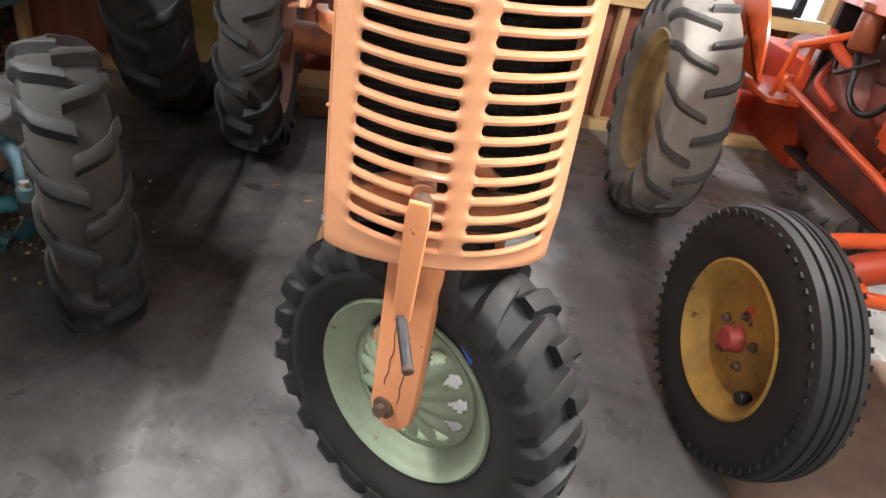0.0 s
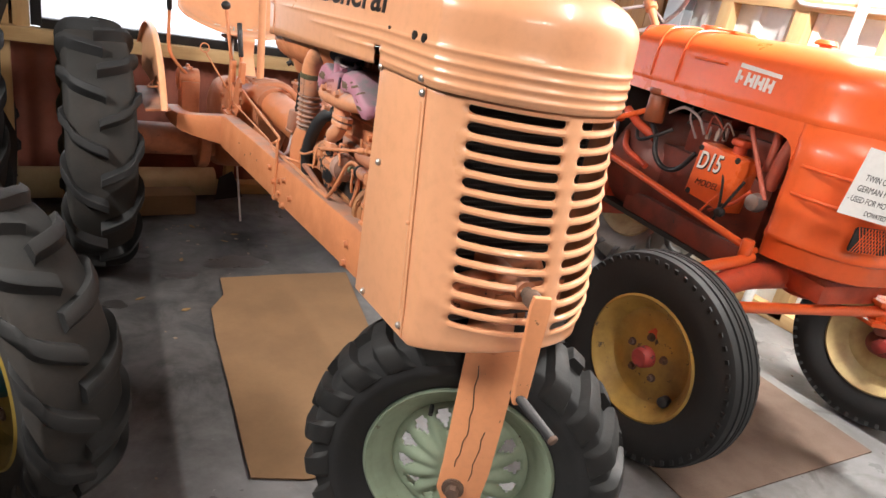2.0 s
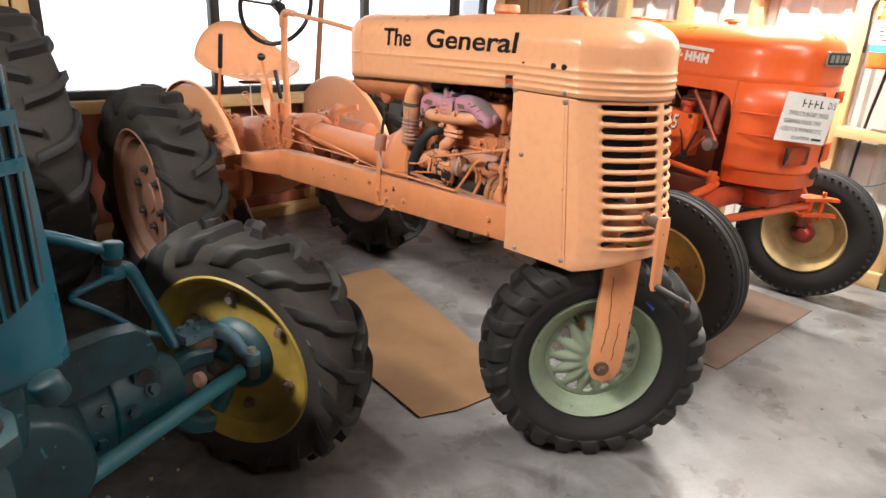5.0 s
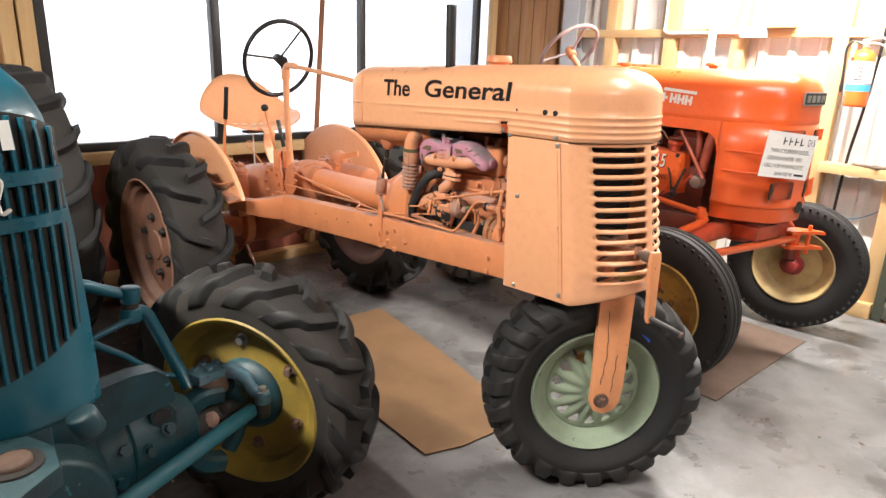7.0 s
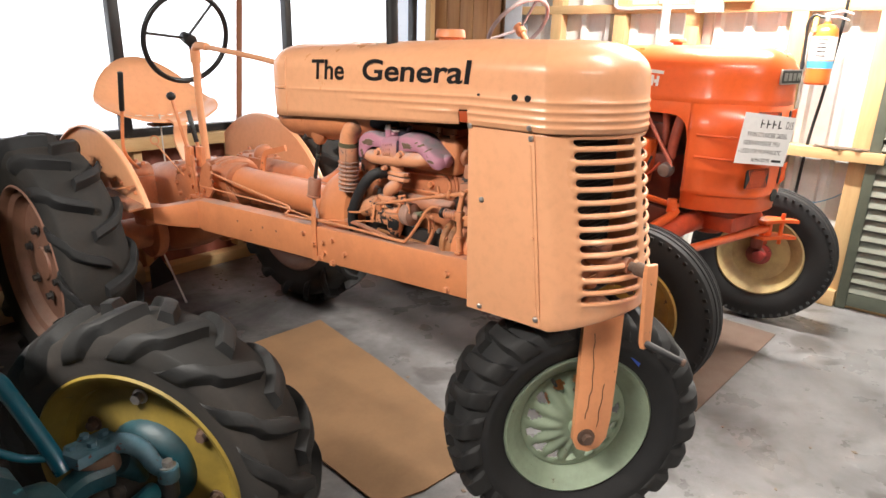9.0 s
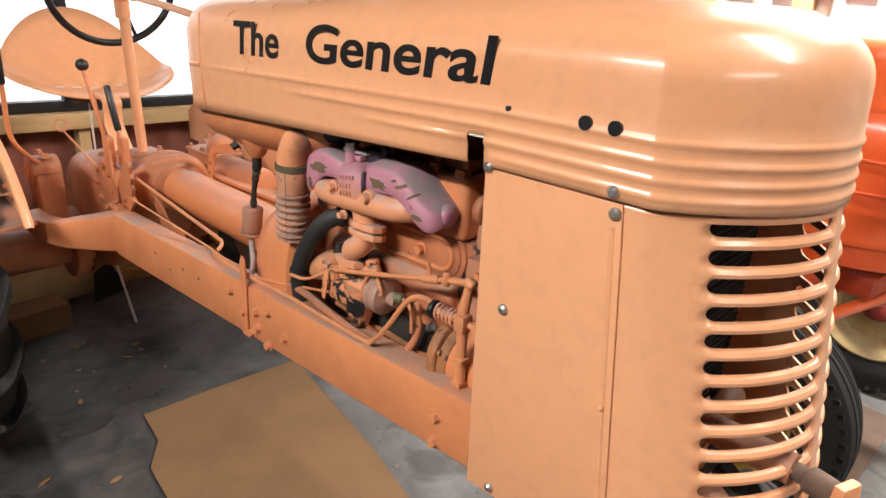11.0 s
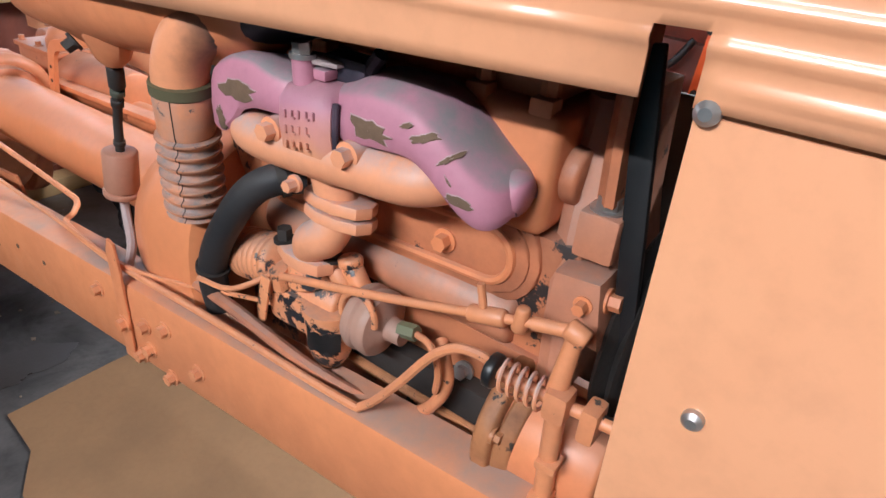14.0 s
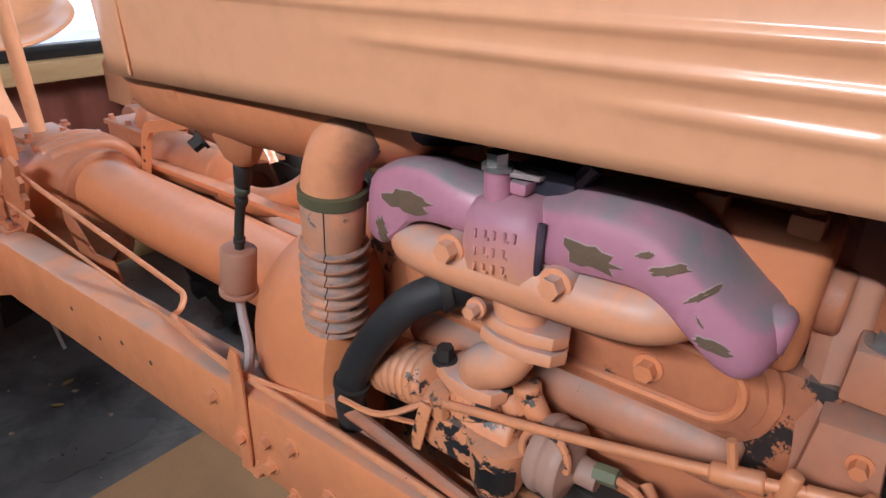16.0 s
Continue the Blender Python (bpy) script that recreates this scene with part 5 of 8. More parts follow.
def build_seat():
    """A pressed pan: a bowl whose rim rises high behind, less at the sides, with a notch in front."""
    bm = bm_new()
    rows = []
    for i in range(1, 15):
        q = i / 14
        row = []
        for j in range(64):
            a = 2 * math.pi * j / 64
            c, d = math.cos(a), math.sin(a)
            back, front = max(0.0, d), max(0.0, -d)
            out = 1.0 + 0.05 * math.cos(4 * a) * front - 0.20 * math.exp(-((c / 0.20) ** 2)) * (front > 0.3)
            x = 0.300 * c * q * out
            y = (0.19 * back - 0.185 * front) * q * out + 0.045 * back * q ** 3
            rise = 0.30 * back ** 1.6 + 0.085 * (1 - abs(d)) + 0.012 * front
            z = rise * q ** 2.6 - 0.030 * front * q ** 4
            z += 0.010 * math.cos(9 * a) * q * (1 - q) * 3 * back + 0.010 * math.cos(2 * a) * q * (1 - q)
            row.append(Vector((x, y, z)))
        rows.append(row)
    vs = loft(bm, rows, closed=True, caps=False)
    bm.faces.new(vs[0])
    return bm


seat = build_seat()
put(seat, pose(0.01, 2.50, 1.040, -3, 0, 0))
ob = part("seat", seat, PEACH, gen, "pressed-steel peach pan seat with a high back")
md = ob.modifiers.new("thick", "SOLIDIFY")
md.thickness = 0.005
for k in range(5):
    bm = bm_new()
    prism(bm, rounded(0.030, 0.010, 0.004, 3), 0.003, pose(-0.11 + 0.052 * k, 2.47 + 0.01 * abs(k - 2), 1.0545 + 0.003 * abs(k - 2), 0, 0, 15 * (k - 2)))
    part("seat_slot", bm, GALV, ob, "light slot through the seat pan")
bm = bm_new()
path = [(0.0, 2.56, 1.035), (-0.01, 2.42, 1.038), (-0.01, 2.33, 1.045), (-0.01, 2.285, 1.03), (-0.01, 2.29, 0.99), (-0.01, 2.285, 0.94), (0.0, 2.25, 0.86)]
pp = smooth_path(path, 6)
rings = []
for i, p in enumerate(pp):
    d = (pp[min(i + 1, len(pp) - 1)] - pp[max(i - 1, 0)]).normalized()
    nrm = Vector((1, 0, 0)).cross(d).normalized() * 0.005
    rings.append([p + Vector((-0.032, 0, 0)) + nrm, p + Vector((0.032, 0, 0)) + nrm, p + Vector((0.032, 0, 0)) - nrm, p + Vector((-0.032, 0, 0)) - nrm])
loft(bm, rings)
part("seat_spring", bm, PEACH, gen, "curled flat spring under the seat")
bm = bm_new()
box(bm, (-0.03, 2.40, 1.022), (0.14, 0.07, 0.012), 0.003)
part("seat_plate", bm, RUST, gen)
for nm, base, top, r, knob in (("gear_lever", (-0.145, 1.97, 0.93), (-0.173, 2.028, 1.185), 0.0075, 1), ("throttle_lever", (-0.115, 1.93, 0.93), (-0.123, 1.985, 1.116), 0.007, 2), ("brake_lever", (-0.385, 2.06, 0.97), (-0.403, 1.966, 1.28), 0.007, 3)):
    base, top = Vector(base), Vector(top)
    bm = bm_new()
    if knob == 3:
        sweep(bm, [(-0.29, 2.12, 0.86), (-0.35, 2.09, 0.92), (-0.385, 2.06, 0.985), (-0.395, 2.01, 1.13), top], r, 8, 5)
    else:
        cyl(bm, base, top, r, n=10)
        box(bm, base, (0.02, 0.05, 0.09), 0.004)
    lever = part(nm, bm, PEACH_OLD, gen)
    bm = bm_new()
    if knob == 1:
        lathe(bm, [(-0.019, 0.002), (-0.016, 0.011), (-0.008, 0.018), (0.002, 0.0195), (0.012, 0.015), (0.019, 0.002)], Matrix.Translation(top) @ pose(0, 0, 0, 0, -90, 0), 18)
    else:
        d = (top - base).normalized()
        cyl(bm, top - d * (0.13 if knob == 2 else 0.15), top + d * 0.01, 0.0105, n=12, bev=0.003)
    part("grip", bm, BLACK, lever, "black grip")
bm = bm_new()
teeth = [(1.800, 0.905 - 0.017 * k) if k % 2 else (1.788 - 0.002 * k, 0.912 - 0.017 * k) for k in range(7)]
prism(bm, [(1.842, 0.912), (1.815, 0.925)] + teeth + [(1.815, 0.775), (1.842, 0.742), (1.905, 0.742), (1.925, 0.775), (1.885, 0.84), (1.862, 0.90)], 0.009, Matrix(((0, 0, 1, -0.150), (1, 0, 0, 0), (0, 1, 0, 0), (0, 0, 0, 1))), 0.0015)
box(bm, (-0.162, 1.875, 0.768), (0.050, 0.085, 0.010), 0.002)
quad = part("lever_quadrant", bm, PEACH_CAST, gen, "toothed peach lever quadrant")
for y, z, d in ((1.850, 0.800, (-1, 0, 0)), (1.885, 0.775, (0, 0, 1)), (1.850, 0.775, (0, 0, 1))):
    bm = bm_new()
    bolt(bm, (-0.155 if d[0] else -0.172, y, z), d, 0.008, 0.008)
    part("bolt", bm, PEACH_CAST, quad)
bm = bm_new()
prism(bm, rounded(0.020, 0.17, 0.008), 0.006, Matrix(((0, 0, 1, -0.166), (1, 0, 0, 1.905), (0, 1, 0, 0.860), (0, 0, 0, 1))) @ Matrix.Rotation(radians(-9), 4, "Z"), 0.001)
part("quadrant_lever", bm, PEACH_CAST, quad, "flat lever blade against the quadrant")
bm = bm_new()
cyl(bm, (-0.05, 2.38, 0.45), (-0.05, 2.40, 1.07), 0.004, n=6)
part("cord", bm, ROPE, gen, "grey cord hanging under the seat")

# fenders
for s in (-1, 1):
    bm = bm_new()
    cy, cz, rr = 2.265, 0.500, 0.552
    arc = [(cy + rr * math.cos(radians(a)), cz + rr * math.sin(radians(a))) for a in np.linspace(149, 50, 26)]
    poly = arc + [(2.62, 0.80), (2.30, 0.80), (1.90, 0.765)]
    prism(bm, poly, 0.004, Matrix(((0, 0, 1, s * 0.425), (1, 0, 0, 0), (0, 1, 0, 0), (0, 0, 0, 1))))
    rows = []
    for dx, dr in ((0.0, -0.004), (0.006, 0.004), (0.014, 0.008), (0.023, 0.006), (0.026, -0.002), (0.021, 0.001), (0.013, 0.003), (0.007, 0.0), (0.002, -0.010)):
        rows.append([Vector((s * (0.423 + dx), cy + (rr + dr) * math.cos(radians(a)), cz + (rr + dr) * math.sin(radians(a)))) for a in np.linspace(150, 49, 34)])
    loft(bm, rows + [rows[0]], closed=False)
    fender = part("fender", bm, PEACH, gen, "thin peach rear fender with a rolled lip", 40)
    bm = bm_new()
    box(bm, (s * 0.455, 1.99, 0.783), (0.09, 0.34, 0.010), 0.002, pose(0, 0, 0, 4, s * 6, 0))
    part("fender_shelf", bm, PEACH_DUST, fender, "dusty fender bracket plate")
    for k in range(4):
        bm = bm_new()
        bolt(bm, (s * 0.428, 1.90 + k * 0.06, 0.82 + 0.01 * k), (s, 0, 0), 0.007, 0.006)
        part("bolt", bm, PEACH_ROD, fender)
    bm = bm_new()
    sweep(bm, [(s * 0.43, 1.86, 0.86), (s * 0.47, 2.0, 0.825), (s * 0.43, 2.14, 0.83)], 0.004, 6, 4)
    part("fender_stay", bm, PEACH_ROD, fender)

# engine
bm = bm_new()
box(bm, (0.0, 0.685, 0.90), (0.20, 0.47, 0.30), 0.012)
box(bm, (0.0, 0.68, 0.745), (0.16, 0.44, 0.05), 0.012)
engine = part("engine_block", bm, PEACH_OILY, gen, "peach engine block dulled with dust")
bm = bm_new()
box(bm, (0.0, 0.690, 1.108), (0.232, 0.408, 0.112), 0.014, seg=3)
box(bm, (0.0, 0.690, 1.172), (0.17, 0.37, 0.03), 0.012)
head = part("cylinder_head", bm, PEACH_OLD, engine, "peach cylinder head in the shade of the hood")
for k in range(5):
    bm = bm_new()
    y = 0.507 + 0.062 * k + (0.06 if k > 1 else 0)
    box(bm, (-0.104, y, 1.158), (0.020, 0.022, 0.030), 0.004)
    cyl(bm, (-0.098, y, 1.17), (-0.098, y, 1.188), 0.0085, n=6)
    part("head_stud", bm, PEACH_OLD, head)
bm = bm_new()
cyl(bm, (-0.075, 0.488, 1.105), (-0.075, 0.470, 1.105), 0.026, n=24, bev=0.004)
cyl(bm, (-0.02, 0.49, 1.13), (-0.02, 0.474, 1.13), 0.04, n=24, bev=0.004)
part("core_plug", bm, PEACH_DUST, head, "round plug on the end of the head")
bm = bm_new()
for w, h, d in ((0.372, 0.098, 0.010), (0.352, 0.082, 0.016)):
    prism(bm, rounded(w, h, h * 0.46), d, Matrix(((0, 0, 1, -0.100), (1, 0, 0, 0.672), (0, 1, 0, 1.012), (0, 0, 0, 1))) @ Matrix.Rotation(radians(-2), 4, "Z"), 0.003)
cov = part("side_cover", bm, PEACH_DUST, engine, "oval pressed side cover")
bm = bm_new()
pts = [Matrix(((0, 0, 1, -0.109), (1, 0, 0, 0.672), (0, 1, 0, 1.012), (0, 0, 0, 1))) @ Matrix.Rotation(radians(-2), 4, "Z") @ Vector((x, y, 0)) for x, y in rounded(0.318, 0.056, 0.027, 8)]
sweep(bm, pts + [pts[0]], 0.0048, 8, 1, False)
part("cover_rib", bm, PEACH_OLD, cov)
for y, z in ((0.587, 1.012), (0.79, 1.012)):
    bm = bm_new()
    bolt(bm, (-0.109, y, z), (-1, 0, 0), 0.0088, 0.011)
    part("bolt", bm, PEACH_OLD, cov)
bm = bm_new()
cyl(bm, (-0.088, 0.845, 0.948), (-0.088, 0.502, 0.948), 0.030, n=24, bev=0.006)
part("oil_gallery", bm, PEACH_GREYED, engine, "half-round casting along the block")
bm = bm_new()
prism(bm, [(-0.17, -0.04), (0.10, -0.055), (0.10, 0.045), (-0.17, 0.035)], 0.012, Matrix(((0, 0, 1, -0.103), (1, 0, 0, 0.57), (0, 1, 0, 0.885), (0, 0, 0, 1))), 0.003)
part("side_plate", bm, PEACH_CAST, engine)
bm = bm_new()
sweep(bm, [(-0.133, 0.80, 0.832), (-0.133, 0.46, 0.820)], 0.006, 8, 1, False)
part("sump_rail", bm, RUSTY_PEACH, engine)
# dark strip deepens the crevice with painted shade
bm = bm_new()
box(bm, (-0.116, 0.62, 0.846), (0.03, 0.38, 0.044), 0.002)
part("sump_gap_shade", bm, DARK, engine, "black strip painted as shade in the gap")
for y, z in ((0.545, 0.872), (0.66, 0.865)):
    bm = bm_new()
    bolt(bm, (-0.114, y, z), (-1, 0, 0.3), 0.008, 0.008)
    part("bolt", bm, STEEL, engine)

# front end of the engine
bm = bm_new()
rings = []
for z, x0, y0 in ((0.80, -0.125, 0.455), (0.93, -0.125, 0.452), (0.99, -0.118, 0.458), (1.05, -0.095, 0.470), (1.13, -0.075, 0.476), (1.17, -0.06, 0.478)):
    rings.append([Vector((x0, y0, z)), Vector((x0 + 0.008, y0 - 0.022, z)), Vector((0.09, y0 - 0.024, z)), Vector((0.09, y0 + 0.012, z)), Vector((x0 + 0.01, y0 + 0.014, z))])
loft(bm, rings)
part("timing_cover", bm, PEACH_GREYED, engine, "dusty grey-peach timing cover", 25)
bm = bm_new()
box(bm, (-0.096, 0.440, 1.072), (0.036, 0.036, 0.042), 0.004)
prism(bm, [(-0.030, -0.035), (0.026, -0.032), (0.022, 0.026), (-0.020, 0.030)], 0.04, Matrix(((0, 0, 1, -0.108), (1, 0, 0, 0.441), (0, 1, 0, 1.012), (0, 0, 0, 1))), 0.005)
part("bracket_block", bm, PEACH_GREYED, engine, "cast block carrying the fan bracket")
for p, d, r in (((-0.096, 0.440, 1.093), (0, 0, 1), 0.0105), ((-0.128, 0.432, 1.018), (-1, 0, 0), 0.006), ((-0.11, 0.417, 1.02), (0, -1, 0.1), 0.008)):
    bm = bm_new()
    bolt(bm, p, d, r, 0.010)
    part("bolt", bm, STEEL if p[2] > 1.05 else PEACH_OLD, engine)
bm = bm_new()
rings = []
for y, z, w in ((0.436, 1.10, 0.013), (0.438, 1.14, 0.015), (0.439, 1.18, 0.018), (0.44, 1.25, 0.020)):
    rings.append([Vector((-0.096 - w, y - 0.004, z)), Vector((-0.096 - w, y + 0.004, z)), Vector((-0.096 + 0.002, y + 0.016, z)), Vector((-0.096 + w, y + 0.004, z)), Vector((-0.096 + w, y - 0.004, z))])
loft(bm, rings)
part("fan_bracket", bm, PEACH_DUST, engine, "ribbed bracket rising to the fan", 25)
bm = bm_new()
cyl(bm, (-0.12, 0.372, 0.855), (-0.12, 0.474, 0.855), 0.054, n=32, bev=0.006)
dyn = part("dynamo", bm, PEACH_OLD, engine, "round peach generator body with oil stains")
bm = bm_new()
cyl(bm, (-0.12, 0.470, 0.858), (-0.12, 0.490, 0.858), 0.066, n=36, bev=0.004)
cyl(bm, (-0.12, 0.452, 0.856), (-0.12, 0.470, 0.857), 0.0565, 0.060, n=32, bev=0.003)
part("mounting_flange", bm, RUSTY_PEACH, dyn, "rust-stained mounting flange")
for a in (200, 250):
    bm = bm_new()
    c, s = math.cos(radians(a)), math.sin(radians(a))
    bolt(bm, (-0.12 + 0.060 * c, 0.470, 0.858 - 0.060 * s), (0, -1, 0), 0.006, 0.006)
    part("bolt", bm, RUSTY_PEACH, dyn)
bm = bm_new()
box(bm, (-0.103, 0.405, 1.03), (0.010, 0.020, 0.40), 0.003, pose(0, 0, 0, -9, 3, 0))
part("fan_belt", bm, BLACK, engine, "black rubber fan belt")
bm = bm_new()
lathe(bm, [(0, 0.02), (0, 0.10), (0.006, 0.112), (0.014, 0.095), (0.022, 0.112), (0.028, 0.10), (0.028, 0.02)], Matrix(((0, 0, 1, -0.02), (1, 0, 0, 0.385), (0, 1, 0, 0.95), (0, 0, 0, 1))), 36)
part("fan_pulley", bm, DARK, engine, "dark belt pulley")


# fan, and an added dark sheet that stands in for shade behind it
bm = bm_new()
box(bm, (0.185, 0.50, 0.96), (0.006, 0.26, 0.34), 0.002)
part("side_shade_sheet", bm, DARK, engine, "added dark sheet for the shade behind the fan")
bm = bm_new()
cyl(bm, (0.0, 0.385, 1.02), (0.0, 0.41, 1.02), 0.035, n=20, bev=0.003)
fan = part("fan_hub", bm, DARK, engine, "dark fan hub")


# manifolds
def section(y, xf, zb, zt, zr, back=-0.095):
    pts = [(back, zb + 0.010), (xf + 0.020, zb + 0.006), (xf + 0.004, zb), (xf, zb + 0.005), (xf - 0.001, (zb + zt) / 2 - 0.004), (xf + 0.001, zt - 0.012), (xf + 0.004, zt - 0.003), (xf + 0.010, zt + 0.0015), (xf + 0.024, (zt * 2 + zr) / 3 + 0.004), (-0.13, zr + 0.002), (back, zr - 0.010)]
    return [Vector((x, y, z)) for x, z in pts]


def run(stations):
    cols = [smooth_path([(s[0], s[k], 0) for s in stations], 4) for k in (1, 2, 3, 4)]
    return [section(cols[0][i].x, *(c[i].y for c in cols)) for i in range(len(cols[0]))]


bm = bm_new()
loft(bm, run([(0.857, -0.150, 1.092, 1.108, 1.110), (0.850, -0.166, 1.080, 1.124, 1.126), (0.838, -0.178, 1.076, 1.137, 1.138), (0.818, -0.184, 1.078, 1.149, 1.147), (0.800, -0.185, 1.092, 1.157, 1.151), (0.785, -0.186, 1.108, 1.160, 1.153), (0.765, -0.187, 1.115, 1.160, 1.154), (0.73, -0.187, 1.117, 1.152, 1.152), (0.69, -0.172, 1.110, 1.150, 1.158), (0.660, -0.182, 1.112, 1.155, 1.164), (0.645, -0.187, 1.114, 1.160, 1.170), (0.62, -0.188, 1.118, 1.164, 1.174), (0.585, -0.188, 1.120, 1.161, 1.172), (0.567, -0.187, 1.113, 1.152, 1.164), (0.549, -0.185, 1.098, 1.139, 1.151), (0.533, -0.183, 1.085, 1.126, 1.138), (0.519, -0.180, 1.077, 1.116, 1.127), (0.509, -0.175, 1.076, 1.111, 1.120), (0.502, -0.168, 1.079, 1.107, 1.113), (0.498, -0.160, 1.084, 1.102, 1.106), (0.496, -0.150, 1.089, 1.097, 1.100)]))
man = part("exhaust_manifold", bm, PURPLE, engine, "purple heat-faded exhaust manifold with flaking paint", 42)
bm = bm_new()
cyl(bm, (-0.138, 0.535, 1.103), (-0.138, 0.493, 1.098), 0.0200, n=28, bev=0.008)
part("end_plug", bm, PURPLE, man, "rounded closed end")
bm = bm_new()
sweep(bm, [(-0.105, 0.815, 1.078), (-0.150, 0.806, 1.081), (-0.170, 0.786, 1.083), (-0.174, 0.74, 1.084), (-0.174, 0.67, 1.089), (-0.174, 0.60, 1.094), (-0.168, 0.572, 1.098), (-0.140, 0.556, 1.098), (-0.105, 0.55, 1.09)], lambda t: 0.0195 + 0.003 * math.sin(math.pi * t), 20, 6)
part("intake_manifold", bm, PEACH_PALE, engine, "peach intake pipe under the manifold", 50)
bm = bm_new()
rings = []
for z, w, x in ((1.062, 0.024, -0.176), (1.068, 0.030, -0.186), (1.085, 0.032, -0.194), (1.115, 0.032, -0.198), (1.138, 0.031, -0.197), (1.150, 0.027, -0.190), (1.156, 0.018, -0.178)):
    yc = 0.692
    rings.append([Vector((x, yc - w * 0.75, z)), Vector((x + 0.006, yc - w, z)), Vector((-0.12, yc - w, z)), Vector((-0.12, yc + w, z)), Vector((x + 0.006, yc + w, z)), Vector((x, yc + w * 0.75, z))])
loft(bm, rings)
hot = part("heat_box", bm, HEATBOX, engine, "casting fading from purple to peach with raised marks", 40)
rnd = random.Random(4)
for row, n in ((1.128, 5), (1.114, 4), (1.100, 4)):
    for k in range(n):
        bm = bm_new()
        box(bm, (-0.1985, 0.709 - 0.0085 * k - rnd.uniform(0, 0.001), row + 0.0014 * k), (0.003, 0.0028, 0.0075), 0.001, pose(0, 0, 0, rnd.uniform(-0.3, 0.3), 0, 0))
        if k % 2:
            box(bm, (-0.1985, 0.7065 - 0.0085 * k, row + 0.0014 * k - 0.003), (0.003, 0.0045, 0.0022), 0.001)
        part("raised_mark", bm, HEATBOX, hot)
bm = bm_new()
sweep(bm, [(-0.186, 0.6590, 1.146), (-0.188, 0.6585, 1.125), (-0.187, 0.6590, 1.104)], 0.0032, 8, 4)
part("joint_gap", bm, SOOT_BLUE, hot, "dark sooty joint beside the casting")
bm = bm_new()
cyl(bm, (-0.176, 0.704, 1.146), (-0.178, 0.706, 1.174), 0.0115, 0.010, n=16)
box(bm, (-0.168, 0.698, 1.162), (0.018, 0.034, 0.010), 0.003)
part("stem", bm, PURPLE, engine, "purple clamp stem above the manifold")
bm = bm_new()
cyl(bm, (-0.178, 0.706, 1.178), (-0.179, 0.706, 1.188), 0.0088, n=6)
cyl(bm, (-0.178, 0.706, 1.174), (-0.178, 0.706, 1.178), 0.0118, n=20)
part("nut", bm, STEEL, engine, "bright worn nut")
bm = bm_new()
prism(bm, [(-0.012, -0.010), (0.022, -0.012), (0.034, 0.004), (0.020, 0.012), (-0.012, 0.011)], 0.004, pose(-0.168, 0.700, 1.173, 6, 4, -62), 0.001)
part("clamp_strap", bm, ASH, engine, "grey clamp strap")
bm = bm_new()
box(bm, (-0.146, 0.675, 1.166), (0.030, 0.050, 0.024), 0.006)
cyl(bm, (-0.152, 0.652, 1.170), (-0.152, 0.640, 1.186), 0.007, n=8)
part("heat_valve", bm, SOOT_BLUE, engine, "blue-black sooty valve casting")
for y, z in ((0.640, 1.107), (0.735, 1.104)):
    bm = bm_new()
    cyl(bm, (-0.13, y, z), (-0.192, y, z), 0.0150, 0.0125, n=20)
    bolt(bm, (-0.192, y, z), (-1, 0, 0), 0.0088, 0.011)
    part("bolt", bm, PEACH_PALE, engine)
bm = bm_new()
bolt(bm, (-0.190, 0.7085, 1.058), (-1, 0, 0), 0.0062, 0.010)
part("bolt", bm, PEACH_PALE, engine)
tree = BVHTree.FromPolygons([v.co for v in man.data.vertices], [list(p.vertices) for p in man.data.polygons])


def on_manifold(y, z, lift):
    hit = tree.ray_cast(Vector((-0.30, y, z)), Vector((1, 0, -0.12)))
    return (hit[0] + hit[1] * lift) if hit[0] else None


def patch(y, z, w, h, tilt, lift, seed, grow=1.0):
    """A ragged thin scab that follows the skin of the manifold."""
    rg = random.Random(seed)
    c, d = math.cos(radians(tilt)), math.sin(radians(tilt))
    spokes = [(radians(360 * k / 18 + rg.uniform(-7, 7)), rg.uniform(0.62, 1.12) * grow) for k in range(18)]
    rows = []
    for q in (0.02, 0.5, 0.85, 1.0, 1.02):
        row = []
        for a, r in spokes:
            u, v = w * 0.5 * r * q * math.cos(a), h * 0.5 * r * q * math.sin(a)
            p = on_manifold(y - (u * c - v * d), z + u * d + v * c, lift if q < 1.01 else -0.0006)
            row.append(p or Vector((-0.17, y, z)))
        rows.append(row)
    bm = bm_new()
    loft(bm, rows, closed=True, caps=False)
    return bm


FLAKES = ((0.786, 1.142, 0.058, 0.021, 8), (0.817, 1.106, 0.014, 0.030, 12), (0.620, 1.1475, 0.046, 0.020, -4), (0.583, 1.161, 0.012, 0.005, 24), (0.566, 1.155, 0.026, 0.008, 20), (0.545, 1.143, 0.020, 0.005, 40), (0.531, 1.112, 0.026, 0.009, -12), (0.541, 1.126, 0.012, 0.0018, -48))
for k, (y, z, w, h, a) in enumerate(FLAKES):
    part("lifted_edge", patch(y + 0.0004, z + 0.0007, w, h, a, 0.0007, k, 1.04), PALE_EDGE, man, "pale lifted edge of flaking paint")
    part("paint_flake", patch(y, z, w, h, a, 0.0011, k), FLAKE, man, "brown bare patch where paint flaked")

# carburettor side
FL = [(-0.040, 0.0), (-0.034, 0.016), (-0.012, 0.024), (0.012, 0.024), (0.034, 0.016), (0.040, 0.0), (0.034, -0.016), (0.012, -0.024), (-0.012, -0.024), (-0.034, -0.016)]
